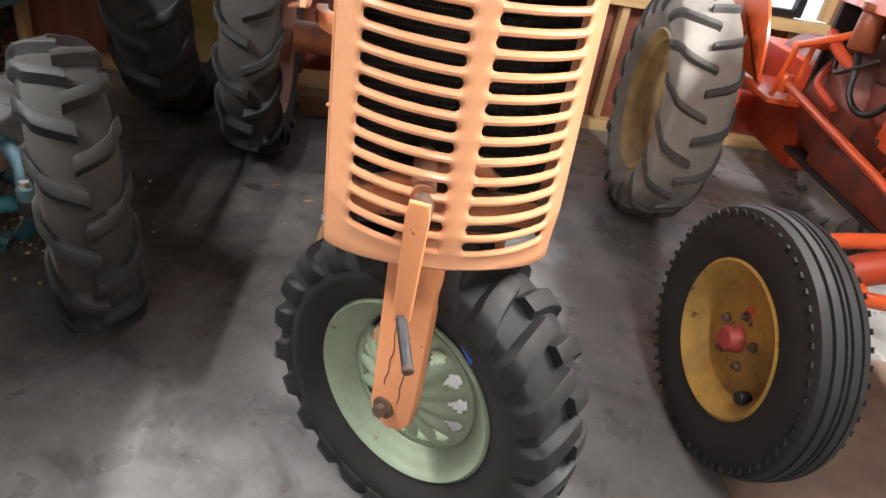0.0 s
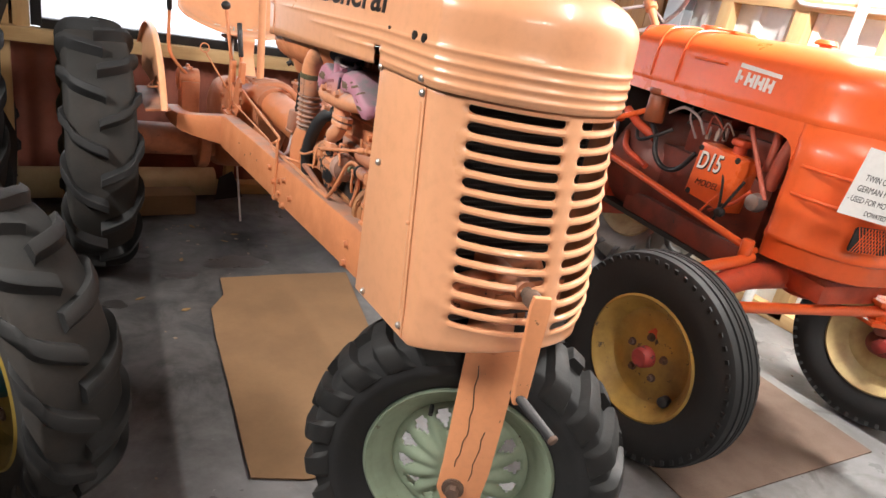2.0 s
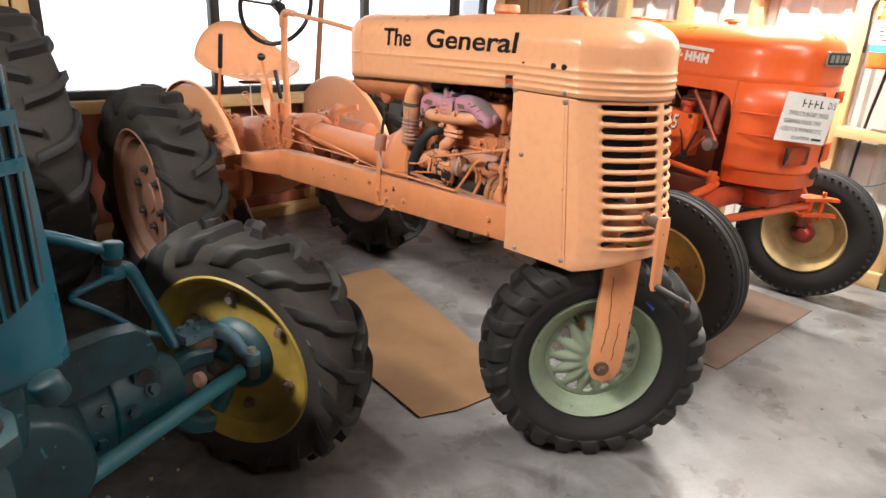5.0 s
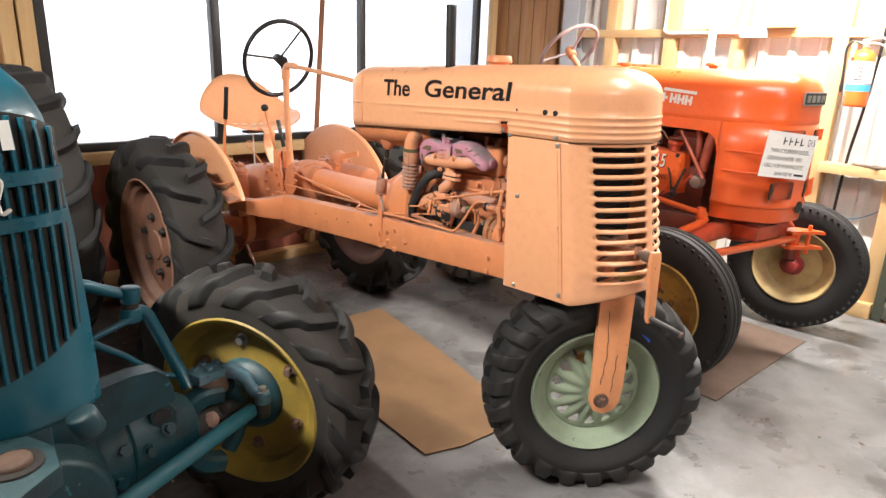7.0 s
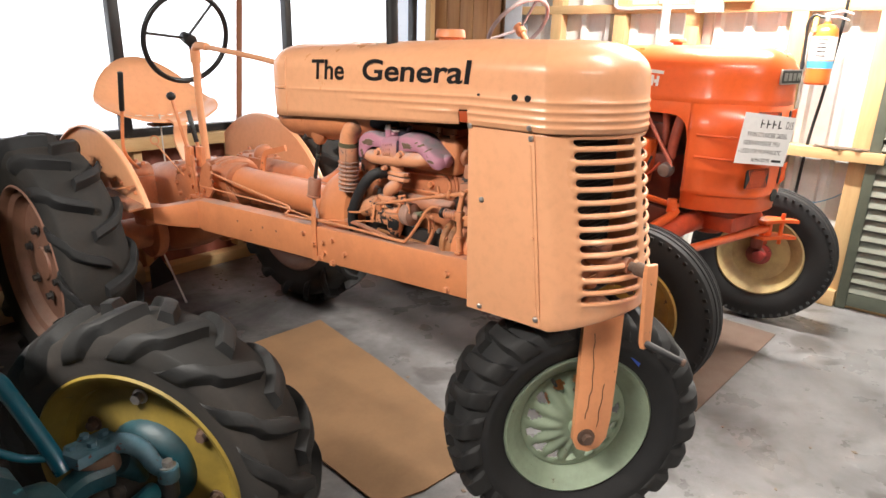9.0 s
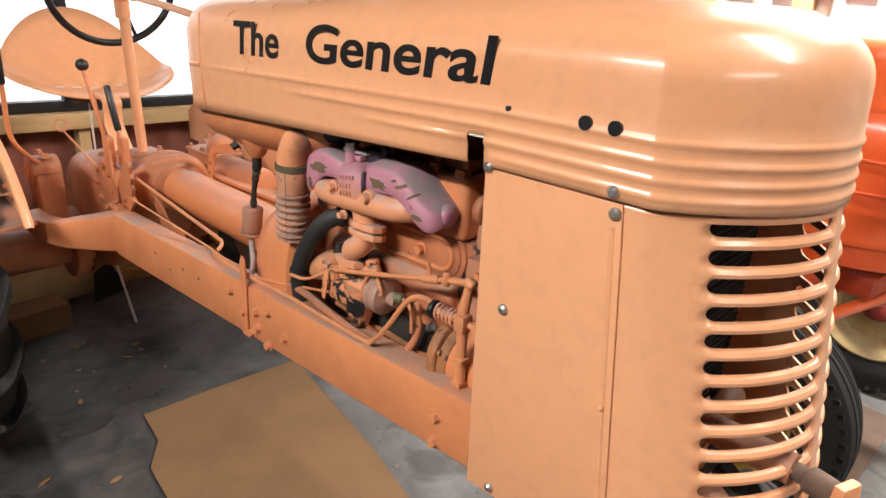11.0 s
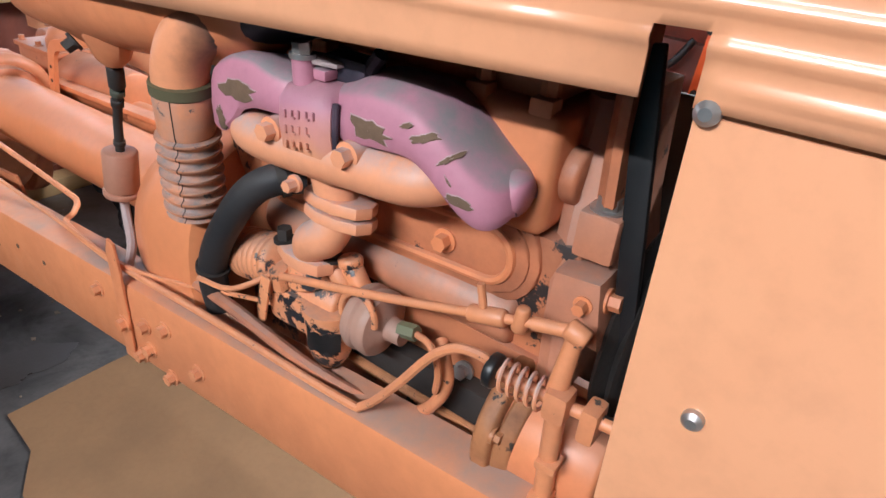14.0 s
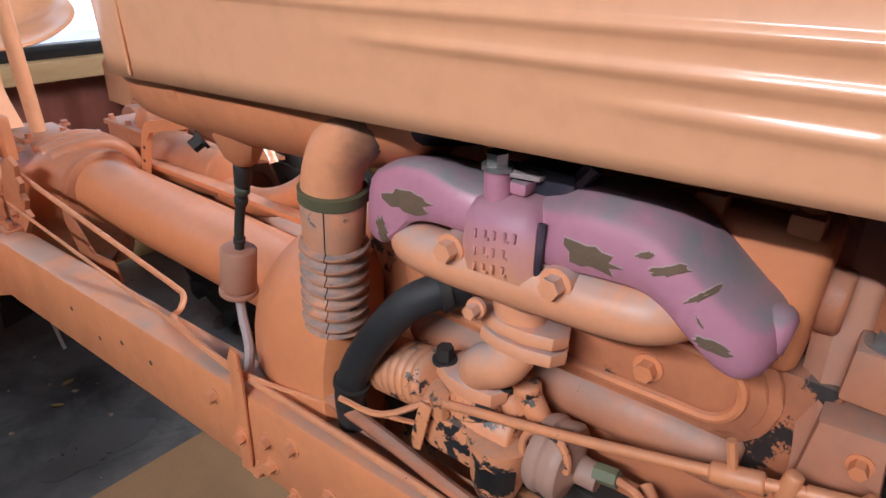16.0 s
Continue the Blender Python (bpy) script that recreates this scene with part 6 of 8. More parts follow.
for z, c in ((1.040, -0.160), (1.024, -0.160)):
    bm = bm_new()
    prism(bm, FL, 0.0125, pose(c, 0.678, z, 8, 0, 90), 0.003)
    part("flange", bm, PEACH_PALE, engine)
bm = bm_new()
cyl(bm, (-0.160, 0.69, 1.070), (-0.160, 0.682, 1.040), 0.021, n=20)
sweep(bm, [(-0.160, 0.680, 1.020), (-0.166, 0.692, 0.998), (-0.164, 0.712, 0.984), (-0.158, 0.722, 0.966)], lambda t: 0.0190 + 0.0025 * math.sin(math.pi * t), 18, 6)
carb = part("carburettor_elbow", bm, PEACH_PALE, engine, "bent peach intake elbow", 50)
bm = bm_new()
prism(bm, FL, 0.015, pose(-0.156, 0.728, 0.958, 0, 0, 84), 0.003)
part("flange", bm, PEACH_PALE, engine)
for k in (-1, 1):
    bm = bm_new()
    bolt(bm, (-0.156 - 0.004 * k, 0.728 + k * 0.032, 0.9655), (0, 0, 1), 0.0085, 0.013)
    part("bolt", bm, DARK, engine, "dark oily bolt")
bm = bm_new()
cyl(bm, (-0.155, 0.728, 0.955), (-0.155, 0.722, 0.925), 0.024, 0.028, n=20, bev=0.003)
cyl(bm, (-0.152, 0.775, 0.905), (-0.152, 0.675, 0.912), 0.027, 0.024, n=20, bev=0.004)
box(bm, (-0.162, 0.735, 0.895), (0.042, 0.065, 0.045), 0.010)
cyl(bm, (-0.178, 0.748, 0.918), (-0.182, 0.748, 0.942), 0.010, n=8)
cyl(bm, (-0.150, 0.680, 0.935), (-0.150, 0.694, 0.952), 0.011, n=12, bev=0.002)
body = part("carburettor", bm, PEACH_CHIP, engine, "chipped peach carburettor body")
bm = bm_new()
lathe(bm, [(0.0, 0.004), (0.004, 0.013), (0.016, 0.021), (0.034, 0.026), (0.060, 0.0285), (0.072, 0.0285), (0.074, 0.031), (0.082, 0.031), (0.084, 0.026)], Matrix.Translation((-0.162, 0.690, 0.832)) @ pose(0, 0, 0, 0, -90, 0), 24)
bowl = part("float_bowl", bm, PEACH_CHIP, body, "chipped peach float bowl with a pointed base")
bm = bm_new()
rows = []
for z in (0.870, 0.894):
    rows.append([Vector((-0.162 + 0.0294 * math.cos(radians(a)), 0.690 + 0.0294 * math.sin(radians(a)), z + 0.003 * math.sin(a))) for a in range(165, 250, 10)])
rows += [[Vector((-0.162 + (v.x + 0.162) * 0.93, 0.690 + (v.y - 0.690) * 0.93, v.z)) for v in r] for r in rows[::-1]]
loft(bm, rows + [rows[0]], closed=False)
part("nameplate", bm, BLACK, bowl, "black worn plate")
bm = bm_new()
prof = [(0.0, 0.026)]
for k in range(7):
    prof += [(0.006 + k * 0.012, 0.0325), (0.012 + k * 0.012, 0.0325), (0.0145 + k * 0.012, 0.029)]
prof += [(0.094, 0.026)]
a, b = Vector((-0.146, 0.775, 0.922)), Vector((-0.128, 0.880, 0.892))
q = (b - a).to_track_quat("X", "Z").to_matrix().to_4x4()
lathe(bm, prof, Matrix.Translation(a) @ q, 28)
part("ribbed_pipe", bm, PEACH_CHIP, engine, "dirty ribbed intake pipe", 60)
bm = bm_new()
rings_y = [(0.672, 0.022), (0.670, 0.033), (0.664, 0.0365), (0.658, 0.0365), (0.655, 0.034), (0.648, 0.036), (0.642, 0.0365), (0.638, 0.034), (0.634, 0.020), (0.630, 0.013), (0.612, 0.012)]
lathe(bm, [(-y, r) for y, r in rings_y], Matrix(((0, 0, 1, -0.156), (-1, 0, 0, -0.018), (0, 1, 0, 0.918), (0, 0, 0, 1))), 32)
gov = part("fuel_pump", bm, GREYPINK, engine, "grey-pink round diaphragm housing")
bm = bm_new()
cyl(bm, (-0.158, 0.598, 0.926), (-0.158, 0.578, 0.930), 0.0085, n=6)
part("union_nut", bm, mat("brass_green", (0.16, 0.17, 0.10), None, 20, 0.5, 90, 0.5), gov, "greenish pipe nut")
bm = bm_new()
cyl(bm, (-0.148, 0.655, 0.935), (-0.146, 0.676, 0.962), 0.0115, 0.012, n=14, bev=0.002)
cyl(bm, (-0.146, 0.676, 0.960), (-0.146, 0.678, 0.972), 0.0135, n=16, bev=0.003)
part("inlet_elbow", bm, PEACH_CHIP, gov)
bm = bm_new()
arc = [(-0.178, 0.637 + 0.022 * math.cos(a), 0.934 + 0.026 * math.sin(a)) for a in np.linspace(-0.3, math.pi + 0.2, 14)]
sweep(bm, arc, 0.0035, 8, 1, False)
part("bail_wire", bm, PEACH_CHIP, gov)
bm = bm_new()
sweep(bm, [(-0.184, 0.748, 0.936), (-0.182, 0.62, 0.969), (-0.176, 0.50, 1.001), (-0.172, 0.455, 1.012)], 0.0046, 10, 4)
cyl(bm, (-0.177, 0.512, 0.998), (-0.174, 0.478, 1.006), 0.0082, n=12, bev=0.002)
cyl(bm, (-0.172, 0.455, 1.012), (-0.168, 0.418, 1.019), 0.0062, n=10)
cyl(bm, (-0.176, 0.498, 1.002), (-0.176, 0.505, 1.030), 0.0036, n=8)
cyl(bm, (-0.173, 0.466, 1.000), (-0.173, 0.464, 1.024), 0.0075, 0.006, n=10, bev=0.002)
part("throttle_rod", bm, PEACH_ROD, engine, "peach throttle linkage rod with joints")
bm = bm_new()
cyl(bm, (-0.170, 0.418, 1.020), (-0.178, 0.421, 0.965), 0.0072, 0.0095, n=12)
cyl(bm, (-0.170, 0.408, 1.016), (-0.170, 0.427, 1.022), 0.0095, n=12, bev=0.003)
part("linkage_arm", bm, PEACH_ROD, engine)
bm = bm_new()
sweep(bm, [(-0.180, 0.752, 0.936), (-0.205, 0.80, 0.905), (-0.205, 0.86, 0.893)], 0.0034, 6, 4)
part("choke_link", bm, PEACH_ROD, engine)
bm = bm_new()
prism(bm, [(-0.006, 0.03), (0.008, 0.028), (0.006, -0.02), (0.0, -0.034), (-0.008, -0.03)], 0.003, Matrix(((0, 0, 1, -0.192), (1, 0, 0, 0.762), (0, 1, 0, 0.905), (0, 0, 0, 1))) @ Matrix.Rotation(radians(14), 4, "Z"), 0.0008)
part("choke_arm", bm, PEACH_CHIP, engine)
bm = bm_new()
hel = [(-0.182 + 0.0135 * math.cos(t), 0.470 - 0.0085 * t / (2 * math.pi), 0.957 + 0.0135 * math.sin(t)) for t in np.linspace(0, 10 * math.pi, 96)]
sweep(bm, hel, 0.0019, 6, 1, False)
part("spring", bm, PEACH_PALE, engine, "coil spring on the linkage")
bm = bm_new()
cyl(bm, (-0.182, 0.485, 0.956), (-0.176, 0.365, 0.954), 0.0062, n=12)
box(bm, (-0.182, 0.416, 0.957), (0.024, 0.022, 0.030), 0.006)
box(bm, (-0.176, 0.388, 0.950), (0.026, 0.016, 0.034), 0.005)
cyl(bm, (-0.181, 0.417, 0.95), (-0.183, 0.409, 0.80), 0.0088, n=12)
for z in (0.893, 0.85):
    box(bm, (-0.184, 0.412, z), (0.022, 0.020, 0.009), 0.003)
part("governor_arm", bm, PEACH_ROD, engine)
bm = bm_new()
cyl(bm, (-0.182, 0.483, 0.956), (-0.182, 0.473, 0.956), 0.0160, n=18, bev=0.002)
part("spring_collar", bm, BLACK, engine, "black rubber collar")
bm = bm_new()
cyl(bm, (-0.176, 0.381, 0.954), (-0.172, 0.340, 0.951), 0.0068, n=12)
part("rod_end", bm, DARK, engine, "dark steel rod end")
bm = bm_new()
sweep(bm, [(-0.158, 0.580, 0.929), (-0.163, 0.560, 0.930), (-0.170, 0.545, 0.922), (-0.172, 0.540, 0.905), (-0.166, 0.545, 0.88)], 0.0036, 8, 5)
part("fuel_line", bm, PEACH_ROD, engine)
bm = bm_new()
sweep(bm, [(-0.150, 0.64, 0.785), (-0.150, 0.599, 0.804), (-0.153, 0.570, 0.828), (-0.155, 0.550, 0.855), (-0.155, 0.539, 0.888), (-0.152, 0.547, 0.912), (-0.140, 0.56, 0.92)], 0.0070, 10, 5)
part("drain_pipe", bm, PEACH_ROD, engine)
bm = bm_new()
sweep(bm, [(-0.125, 0.765, 1.026), (-0.150, 0.782, 1.026), (-0.166, 0.806, 1.008), (-0.174, 0.836, 0.965), (-0.176, 0.864, 0.915), (-0.172, 0.880, 0.865), (-0.160, 0.884, 0.80)], 0.0175, 18, 6)
part("hose", bm, RUBBER_HOSE, engine, "black rubber breather hose", 50)
for p, q in (((-0.140, 0.774, 1.028), (-0.148, 0.780, 1.026)), ((-0.1755, 0.872, 0.893), (-0.175, 0.874, 0.887))):
    bm = bm_new()
    cyl(bm, p, q, 0.0205, n=20)
    part("hose_clip", bm, DARK, engine)

# air intake
bm = bm_new()
a, b = Vector((-0.172, 0.897, 0.955)), Vector((-0.180, 0.884, 1.115))
prof = [(0.0, 0.026), (0.003, 0.033)]
for k in range(7):
    x = 0.006 + k * 0.0142
    prof += [(x, 0.0272), (x + 0.0035, 0.0285), (x + 0.0055, 0.0342), (x + 0.0072, 0.0352), (x + 0.0090, 0.0348), (x + 0.0105, 0.0285)]
prof += [(0.108, 0.0305), (0.150, 0.032), (0.153, 0.030)]
q = (b - a).to_track_quat("X", "Z").to_matrix().to_4x4()
BQ = Matrix.Translation(a) @ q
lathe(bm, prof, BQ, 32)
bell = part("bellows_hose", bm, PEACH_BELLOWS, engine, "ribbed peach-painted bellows hose with grey rims", 60)
bm = bm_new()
a = radians(-118)
sweep(bm, [BQ @ Vector((x, r * math.cos(a), r * math.sin(a))) for x, r in prof[1:-1]], 0.0006, 5, 1, False)
part("moulding_seam", bm, DARK, bell, "dark moulding seam line")
bm = bm_new()
sweep(bm, [(-0.180, 0.888, 1.100), (-0.180, 0.882, 1.132), (-0.176, 0.868, 1.160), (-0.162, 0.842, 1.182), (-0.135, 0.805, 1.190), (-0.08, 0.76, 1.190)], 0.0290, 22, 6)
part("air_pipe", bm, PEACH_DARK_END, engine, "bent peach air pipe, black toward its inner end", 50)
bm = bm_new()
lathe(bm, [(0.148, 0.0322), (0.149, 0.0335), (0.160, 0.0335), (0.161, 0.030)], BQ, 28)
part("hose_band", bm, mat("olive_band", (0.10, 0.09, 0.045), None, 20, 0.4, 90, 0.6), engine, "olive green clamp band")

# fuel filter and line
bm = bm_new()
cyl(bm, (-0.138, 1.124, 0.896), (-0.135, 1.119, 0.957), 0.0235, n=24, bev=0.003)
cyl(bm, (-0.138, 1.125, 0.890), (-0.138, 1.124, 0.897), 0.0258, n=24, bev=0.001)
filt = part("fuel_filter", bm, mat("brown_peach_filter_paint", (0.42, 0.20, 0.13), (0.32, 0.16, 0.11), 15, 0.6, 90, 0.5), gen, "brown-peach cylindrical fuel filter")
bm = bm_new()
sweep(bm, [(-0.135, 1.118, 0.95), (-0.138, 1.105, 1.00), (-0.140, 1.088, 1.05), (-0.145, 1.074, 1.10)], 0.0062, 12, 6)
for p, q, r in (((-0.139, 1.096, 1.026), (-0.140, 1.092, 1.036), 0.0085), ((-0.140, 1.086, 1.054), (-0.143, 1.079, 1.082), 0.0105), ((-0.136, 1.114, 0.966), (-0.137, 1.111, 0.974), 0.008)):
    cyl(bm, p, q, r, n=10, bev=0.001)
part("filter_stem", bm, DARK, filt, "dark fuel tap stem")
bm = bm_new()
cyl(bm, (-0.1395, 1.090, 1.042), (-0.1402, 1.0875, 1.050), 0.0095, n=10, bev=0.001)
part("tap_nut", bm, OLIVE, filt, "olive tap nut")
bm = bm_new()
sweep(bm, [(-0.138, 1.125, 0.895), (-0.145, 1.113, 0.86), (-0.165, 1.075, 0.835), (-0.195, 1.04, 0.82)], 0.0065, 8, 5)
part("filter_pipe", bm, ASH, filt)

# front fork and wheel
ST = radians(50.5)
FW = Matrix.Translation((0.030, 0.122, 0.345)) @ Matrix.Rotation(ST, 4, "Z")
RIM_R, BW = 0.218, 0.070


def build_front_rim():
    bm = bm_new()
    o = -1
    lathe_open(bm, [(o * (BW + 0.003), RIM_R + 0.013), (o * (BW + 0.009), RIM_R + 0.006), (o * BW, RIM_R - 0.004), (o * (BW - 0.012), RIM_R - 0.010), (o * (BW - 0.016), RIM_R - 0.022), (o * (BW - 0.026), RIM_R - 0.026), (o * (BW - 0.030), RIM_R - 0.036), (o * (BW - 0.037), RIM_R - 0.040), (o * (BW - 0.040), RIM_R - 0.050)], 72)
    lathe_open(bm, [(o * (BW - 0.040), RIM_R - 0.050), (-o * 0.01, RIM_R - 0.045), (-o * (BW - 0.02), RIM_R - 0.02), (-o * BW, RIM_R - 0.006), (-o * (BW + 0.009), RIM_R + 0.006), (-o * (BW + 0.003), RIM_R + 0.013)], 72)
    nrib, na = 14, 14 * 10
    radii = [RIM_R - 0.050, 0.158, 0.150, 0.142, 0.132, 0.121, 0.110, 0.098, 0.086, 0.072, 0.058, 0.048, 0.040]
    grid = []
    for r in radii:
        row = []
        for j in range(na):
            a = 2 * math.pi * j / na
            wv = 0.5 + 0.5 * math.cos(nrib * a)
            f = max(0.0, min(1.0, (0.160 - r) / 0.03)) * max(0.0, min(1.0, (r - 0.05) / 0.04))
            rise = 0.040 * max(0.0, min(1.0, (0.152 - r) / 0.095)) ** 0.8
            x = o * (BW - 0.040 + rise + f * (0.011 * wv - 0.004))
            row.append(bm.verts.new((x, r * math.cos(a), r * math.sin(a))))
        grid.append(row)
    for i in range(len(radii) - 1):
        for j in range(na):
            ph = ((j + 0.5) / 10.0) % 1.0
            if 3 <= i + 1 <= 6 and abs(ph - 0.5) < (0.16, 0.26, 0.20, 0.09)[i - 2]:
                continue
            bm.faces.new((grid[i][j], grid[i][(j + 1) % na], grid[i + 1][(j + 1) % na], grid[i + 1][j]))
    bm.faces.new(grid[-1])
    return bm


fw = part("front_wheel", put(build_front_rim(), FW), GREEN_RIM, gen, "pale green pressed wheel with radial ribs and slots", 50)
md = fw.modifiers.new("thick", "SOLIDIFY")
md.thickness, md.offset = 0.003, 0.0
lug_tyre(gen, FW, 0.394, 0.215, RIM_R + 0.008, BW, 22, 0.022, 0.042, 0.13, 0.62, 1, 0.369, RUBBER, RUBBER_WORN, "black lugged front tyre", 80)
bm = bm_new()
lathe(bm, [(-0.088, 0.022), (-0.086, 0.03), (-0.045, 0.034), (-0.03, 0.05), (0.03, 0.05), (0.086, 0.03), (0.088, 0.022)], FW, 28)
part("hub", bm, GREEN_RIM, fw)
bm = bm_new()
cyl(bm, FW @ Vector((-BW + 0.01, 0.09, 0.155)), FW @ Vector((-BW - 0.018, 0.088, 0.15)), 0.0055, n=10)
part("valve_stem", bm, BLACK, fw, "black valve stem")
bm = bm_new()
prism(bm, [(-0.03, -0.006), (0.03, -0.010), (0.026, 0.008), (-0.022, 0.009)], 0.002, FW @ Matrix(((0, 0, 1, -0.094), (0.62, -0.78, 0, -0.145), (0.78, 0.62, 0, 0.225), (0, 0, 0, 1))))
part("paint_smear", bm, BLUE_PAINT, fw, "blue smear on the sidewall")
for side in (-1, 1):
    o = side * 0.118
    poly = [(-0.040, 0.40), (0.076, 0.40), (0.074, 0.20), (0.072, 0.06), (0.066, -0.01), (0.046, -0.040), (0.012, -0.054), (-0.022, -0.042), (-0.038, -0.010), (-0.036, 0.06), (-0.038, 0.2)]
    bm = bm_new()
    prism(bm, poly, 0.022, FW @ Matrix(((0, 0, 1, o), (-1, 0, 0, 0.0), (0, 1, 0, 0.0), (0, 0, 0, 1))), 0.004)
    leg = part("fork_leg", bm, PEACH_WORN, gen, "flat peach fork leg with worn edges")
    bm = bm_new()
    c = FW @ Vector((o + side * 0.011, 0, 0))
    d = FW.to_3x3() @ Vector((side, 0, 0))
    cyl(bm, c, c + d * 0.006, 0.026, n=20)
    bolt(bm, c + d * 0.006, d, 0.016, 0.016)
    part("axle_nut", bm, RUST, leg, "rusty axle nut")
    for x0, z0, x1, z1 in ((-0.006, 0.33, 0.004, 0.17), (0.004, 0.17, -0.008, 0.06), (0.030, 0.03, 0.040, 0.17)):
        bm = bm_new()
        pts = [FW @ Vector((o + side * 0.0112, -(x0 + (x1 - x0) * k / 6 + 0.0025 * math.sin(k * 2.1)), z0 + (z1 - z0) * k / 6)) for k in range(7)]
        sweep(bm, pts, 0.0011, 5, 1, False)
        part("paint_crack", bm, DARK, leg, "dark crack in the paint")
bm = bm_new()
prism(bm, rounded(0.26, 0.10, 0.03), 0.04, FW @ Matrix.Translation((0, 0, 0.385)) , 0.006)
cyl(bm, (0.03, 0.122, 0.70), (0.03, 0.135, 0.80), 0.05, n=24)
part("fork_crown", bm, PEACH_OLD, gen)

# starting crank
bm = bm_new()
cyl(bm, (-0.042, -0.035, 0.886), (-0.048, -0.075, 0.884), 0.013, n=16)
cyl(bm, (-0.046, -0.062, 0.885), (-0.052, -0.100, 0.882), 0.018, n=18, bev=0.002)
crank = part("starting_crank", bm, RUST, gen, "steel crank socket on a painted arm")
bm = bm_new()
prism(bm, [(-0.017, 0.022), (0.017, 0.022), (0.019, 0.0), (0.016, -0.19), (0.010, -0.205), (-0.010, -0.205), (-0.016, -0.19), (-0.019, 0.0)], 0.014, Matrix.Translation((-0.056, -0.106, 0.885)) @ Matrix.Rotation(radians(-20), 4, "Z") @ Matrix.Rotation(radians(90 - 3), 4, "X"), 0.003)
part("crank_arm", bm, PEACH_WORN, crank, "peach crank arm with worn paint")
bm = bm_new()
cyl(bm, (-0.062, -0.098, 0.70), (-0.048, -0.222, 0.668), 0.010, 0.0095, n=14, bev=0.003)
part("crank_handle", bm, RUBBER_HOSE, crank, "black crank handle")
bm = bm_new()
cyl(bm, (-0.049, -0.212, 0.6705), (-0.0478, -0.2225, 0.6678), 0.0105, n=14, bev=0.003)
part("handle_tip", bm, RUST, crank)

# rear wheels
for s in (-1, 1):
    RW = Matrix.Translation((s * 0.65, 2.22, 0.507)) @ Matrix.Rotation(math.pi if s > 0 else 0, 4, "Z")
    bm = rim_mesh(0.325, 0.10, 0.02, 0.07)
    rw = part("rear_wheel", put(bm, RW), RIM_DUST, gen, "dusty brown-peach rear wheel disc")
    lug_tyre(gen, RW, 0.540, 0.250, 0.333, 0.10, 15, 0.042, 0.036, 0.36, 0.74, -1 if s < 0 else 1, 0.531, RUBBER_BROWN, RUBBER, "dusty black lugged rear tyre", 80)
    bm = bm_new()
    lathe(bm, [(-0.06, 0.03), (-0.058, 0.07), (-0.02, 0.085), (0.12, 0.085)], RW, 28)
    part("hub", bm, RIM_DUST, rw)
    for k in range(6):
        a = radians(60 * k + 20)
        bm = bm_new()
        bolt(bm, RW @ Vector((-0.050, 0.14 * math.cos(a), 0.14 * math.sin(a))), RW.to_3x3() @ Vector((-1, 0, 0)), 0.015, 0.018)
        part("wheel_bolt", bm, DARK, rw)
# ---- the orange-red diesel tractor ----
FA = pose(1.59, 0.25, 0, 0, 0, -9)
fahr = thing("tractor", "orange-red vintage two-cylinder diesel tractor with cream front wheels", "tractor", FA, group="tractors in the shed")


def fahr_outline(w, tip, back, k=0.0, n=40):
    pts = [(-w, back), (-w, (back + tip + 0.25) / 2), (-w, tip + 0.25)]
    for u in np.linspace(-1, 1, n):
        pts.append((u * w, tip + 0.23 * abs(u) ** 3.2))
    return pts + [(w, tip + 0.25), (w, (back + tip + 0.25) / 2), (w, back)]


bm = bm_new()
rings = []
for z, w, tip, o in ((0.740, 0.262, -0.235, 0), (0.745, 0.268, -0.24, 0), (0.812, 0.272, -0.245, 0), (0.819, 0.278, -0.252, 0), (0.836, 0.279, -0.253, 0), (0.846, 0.274, -0.247, 0), (0.95, 0.278, -0.25, 0), (1.10, 0.281, -0.25, 0), (1.215, 0.283, -0.248, 0)):
    rings.append([Vector((x, y, z)) for x, y in fahr_outline(w, tip, 0.035)])
loft(bm, rings, closed=False)
ob = part("front_shell", bm, RED, fahr, "rounded orange-red radiator shell", 40)
md = ob.modifiers.new("thick", "SOLIDIFY")
md.thickness = 0.004
shell = ob
bm = bm_new()
rings = []
for i in range(14):
    if i == 0:
        z, k, grow = 1.213, 0.0, 0.0
    elif i == 1:
        z, k, grow = 1.225, 0.0, 0.0025
    elif i == 2:
        z, k, grow = 1.24, 0.0, 0.0025
    elif i == 3:
        z, k, grow = 1.248, 0.0, 0.0
    elif i == 4:
        z, k, grow = 1.32, 0.0, 0.0
    else:
        a = radians(90 * (i - 4) / 9)
        z, k, grow = 1.335 + 0.125 * math.sin(a), 1 - max(0.0, math.cos(a)) ** 0.62, 0.0
    w = (0.284 + grow) * (1 - k)
    tip = -0.248 - grow + 0.17 * k
    pts = []
    for y in (1.02, 0.8, 0.6, 0.4, 0.2, 0.08):
        pts.append((-w, y))
    for u in np.linspace(-1, 1, 44):
        pts.append((u * w, tip + (0.23 - 0.05 * k) * abs(u) ** 3.0))
    for y in (0.08, 0.2, 0.4, 0.6, 0.8, 1.02):
        pts.append((w, y))
    rings.append([Vector((x, y, z - 0.012 * max(0, y) * k)) for x, y in pts])
vs = loft(bm, rings, closed=True, caps=False)
bm.faces.new(vs[-1])
hood2 = part("hood", bm, RED, fahr, "smooth orange-red hood with a pressed seam", 35)
bm = bm_new()
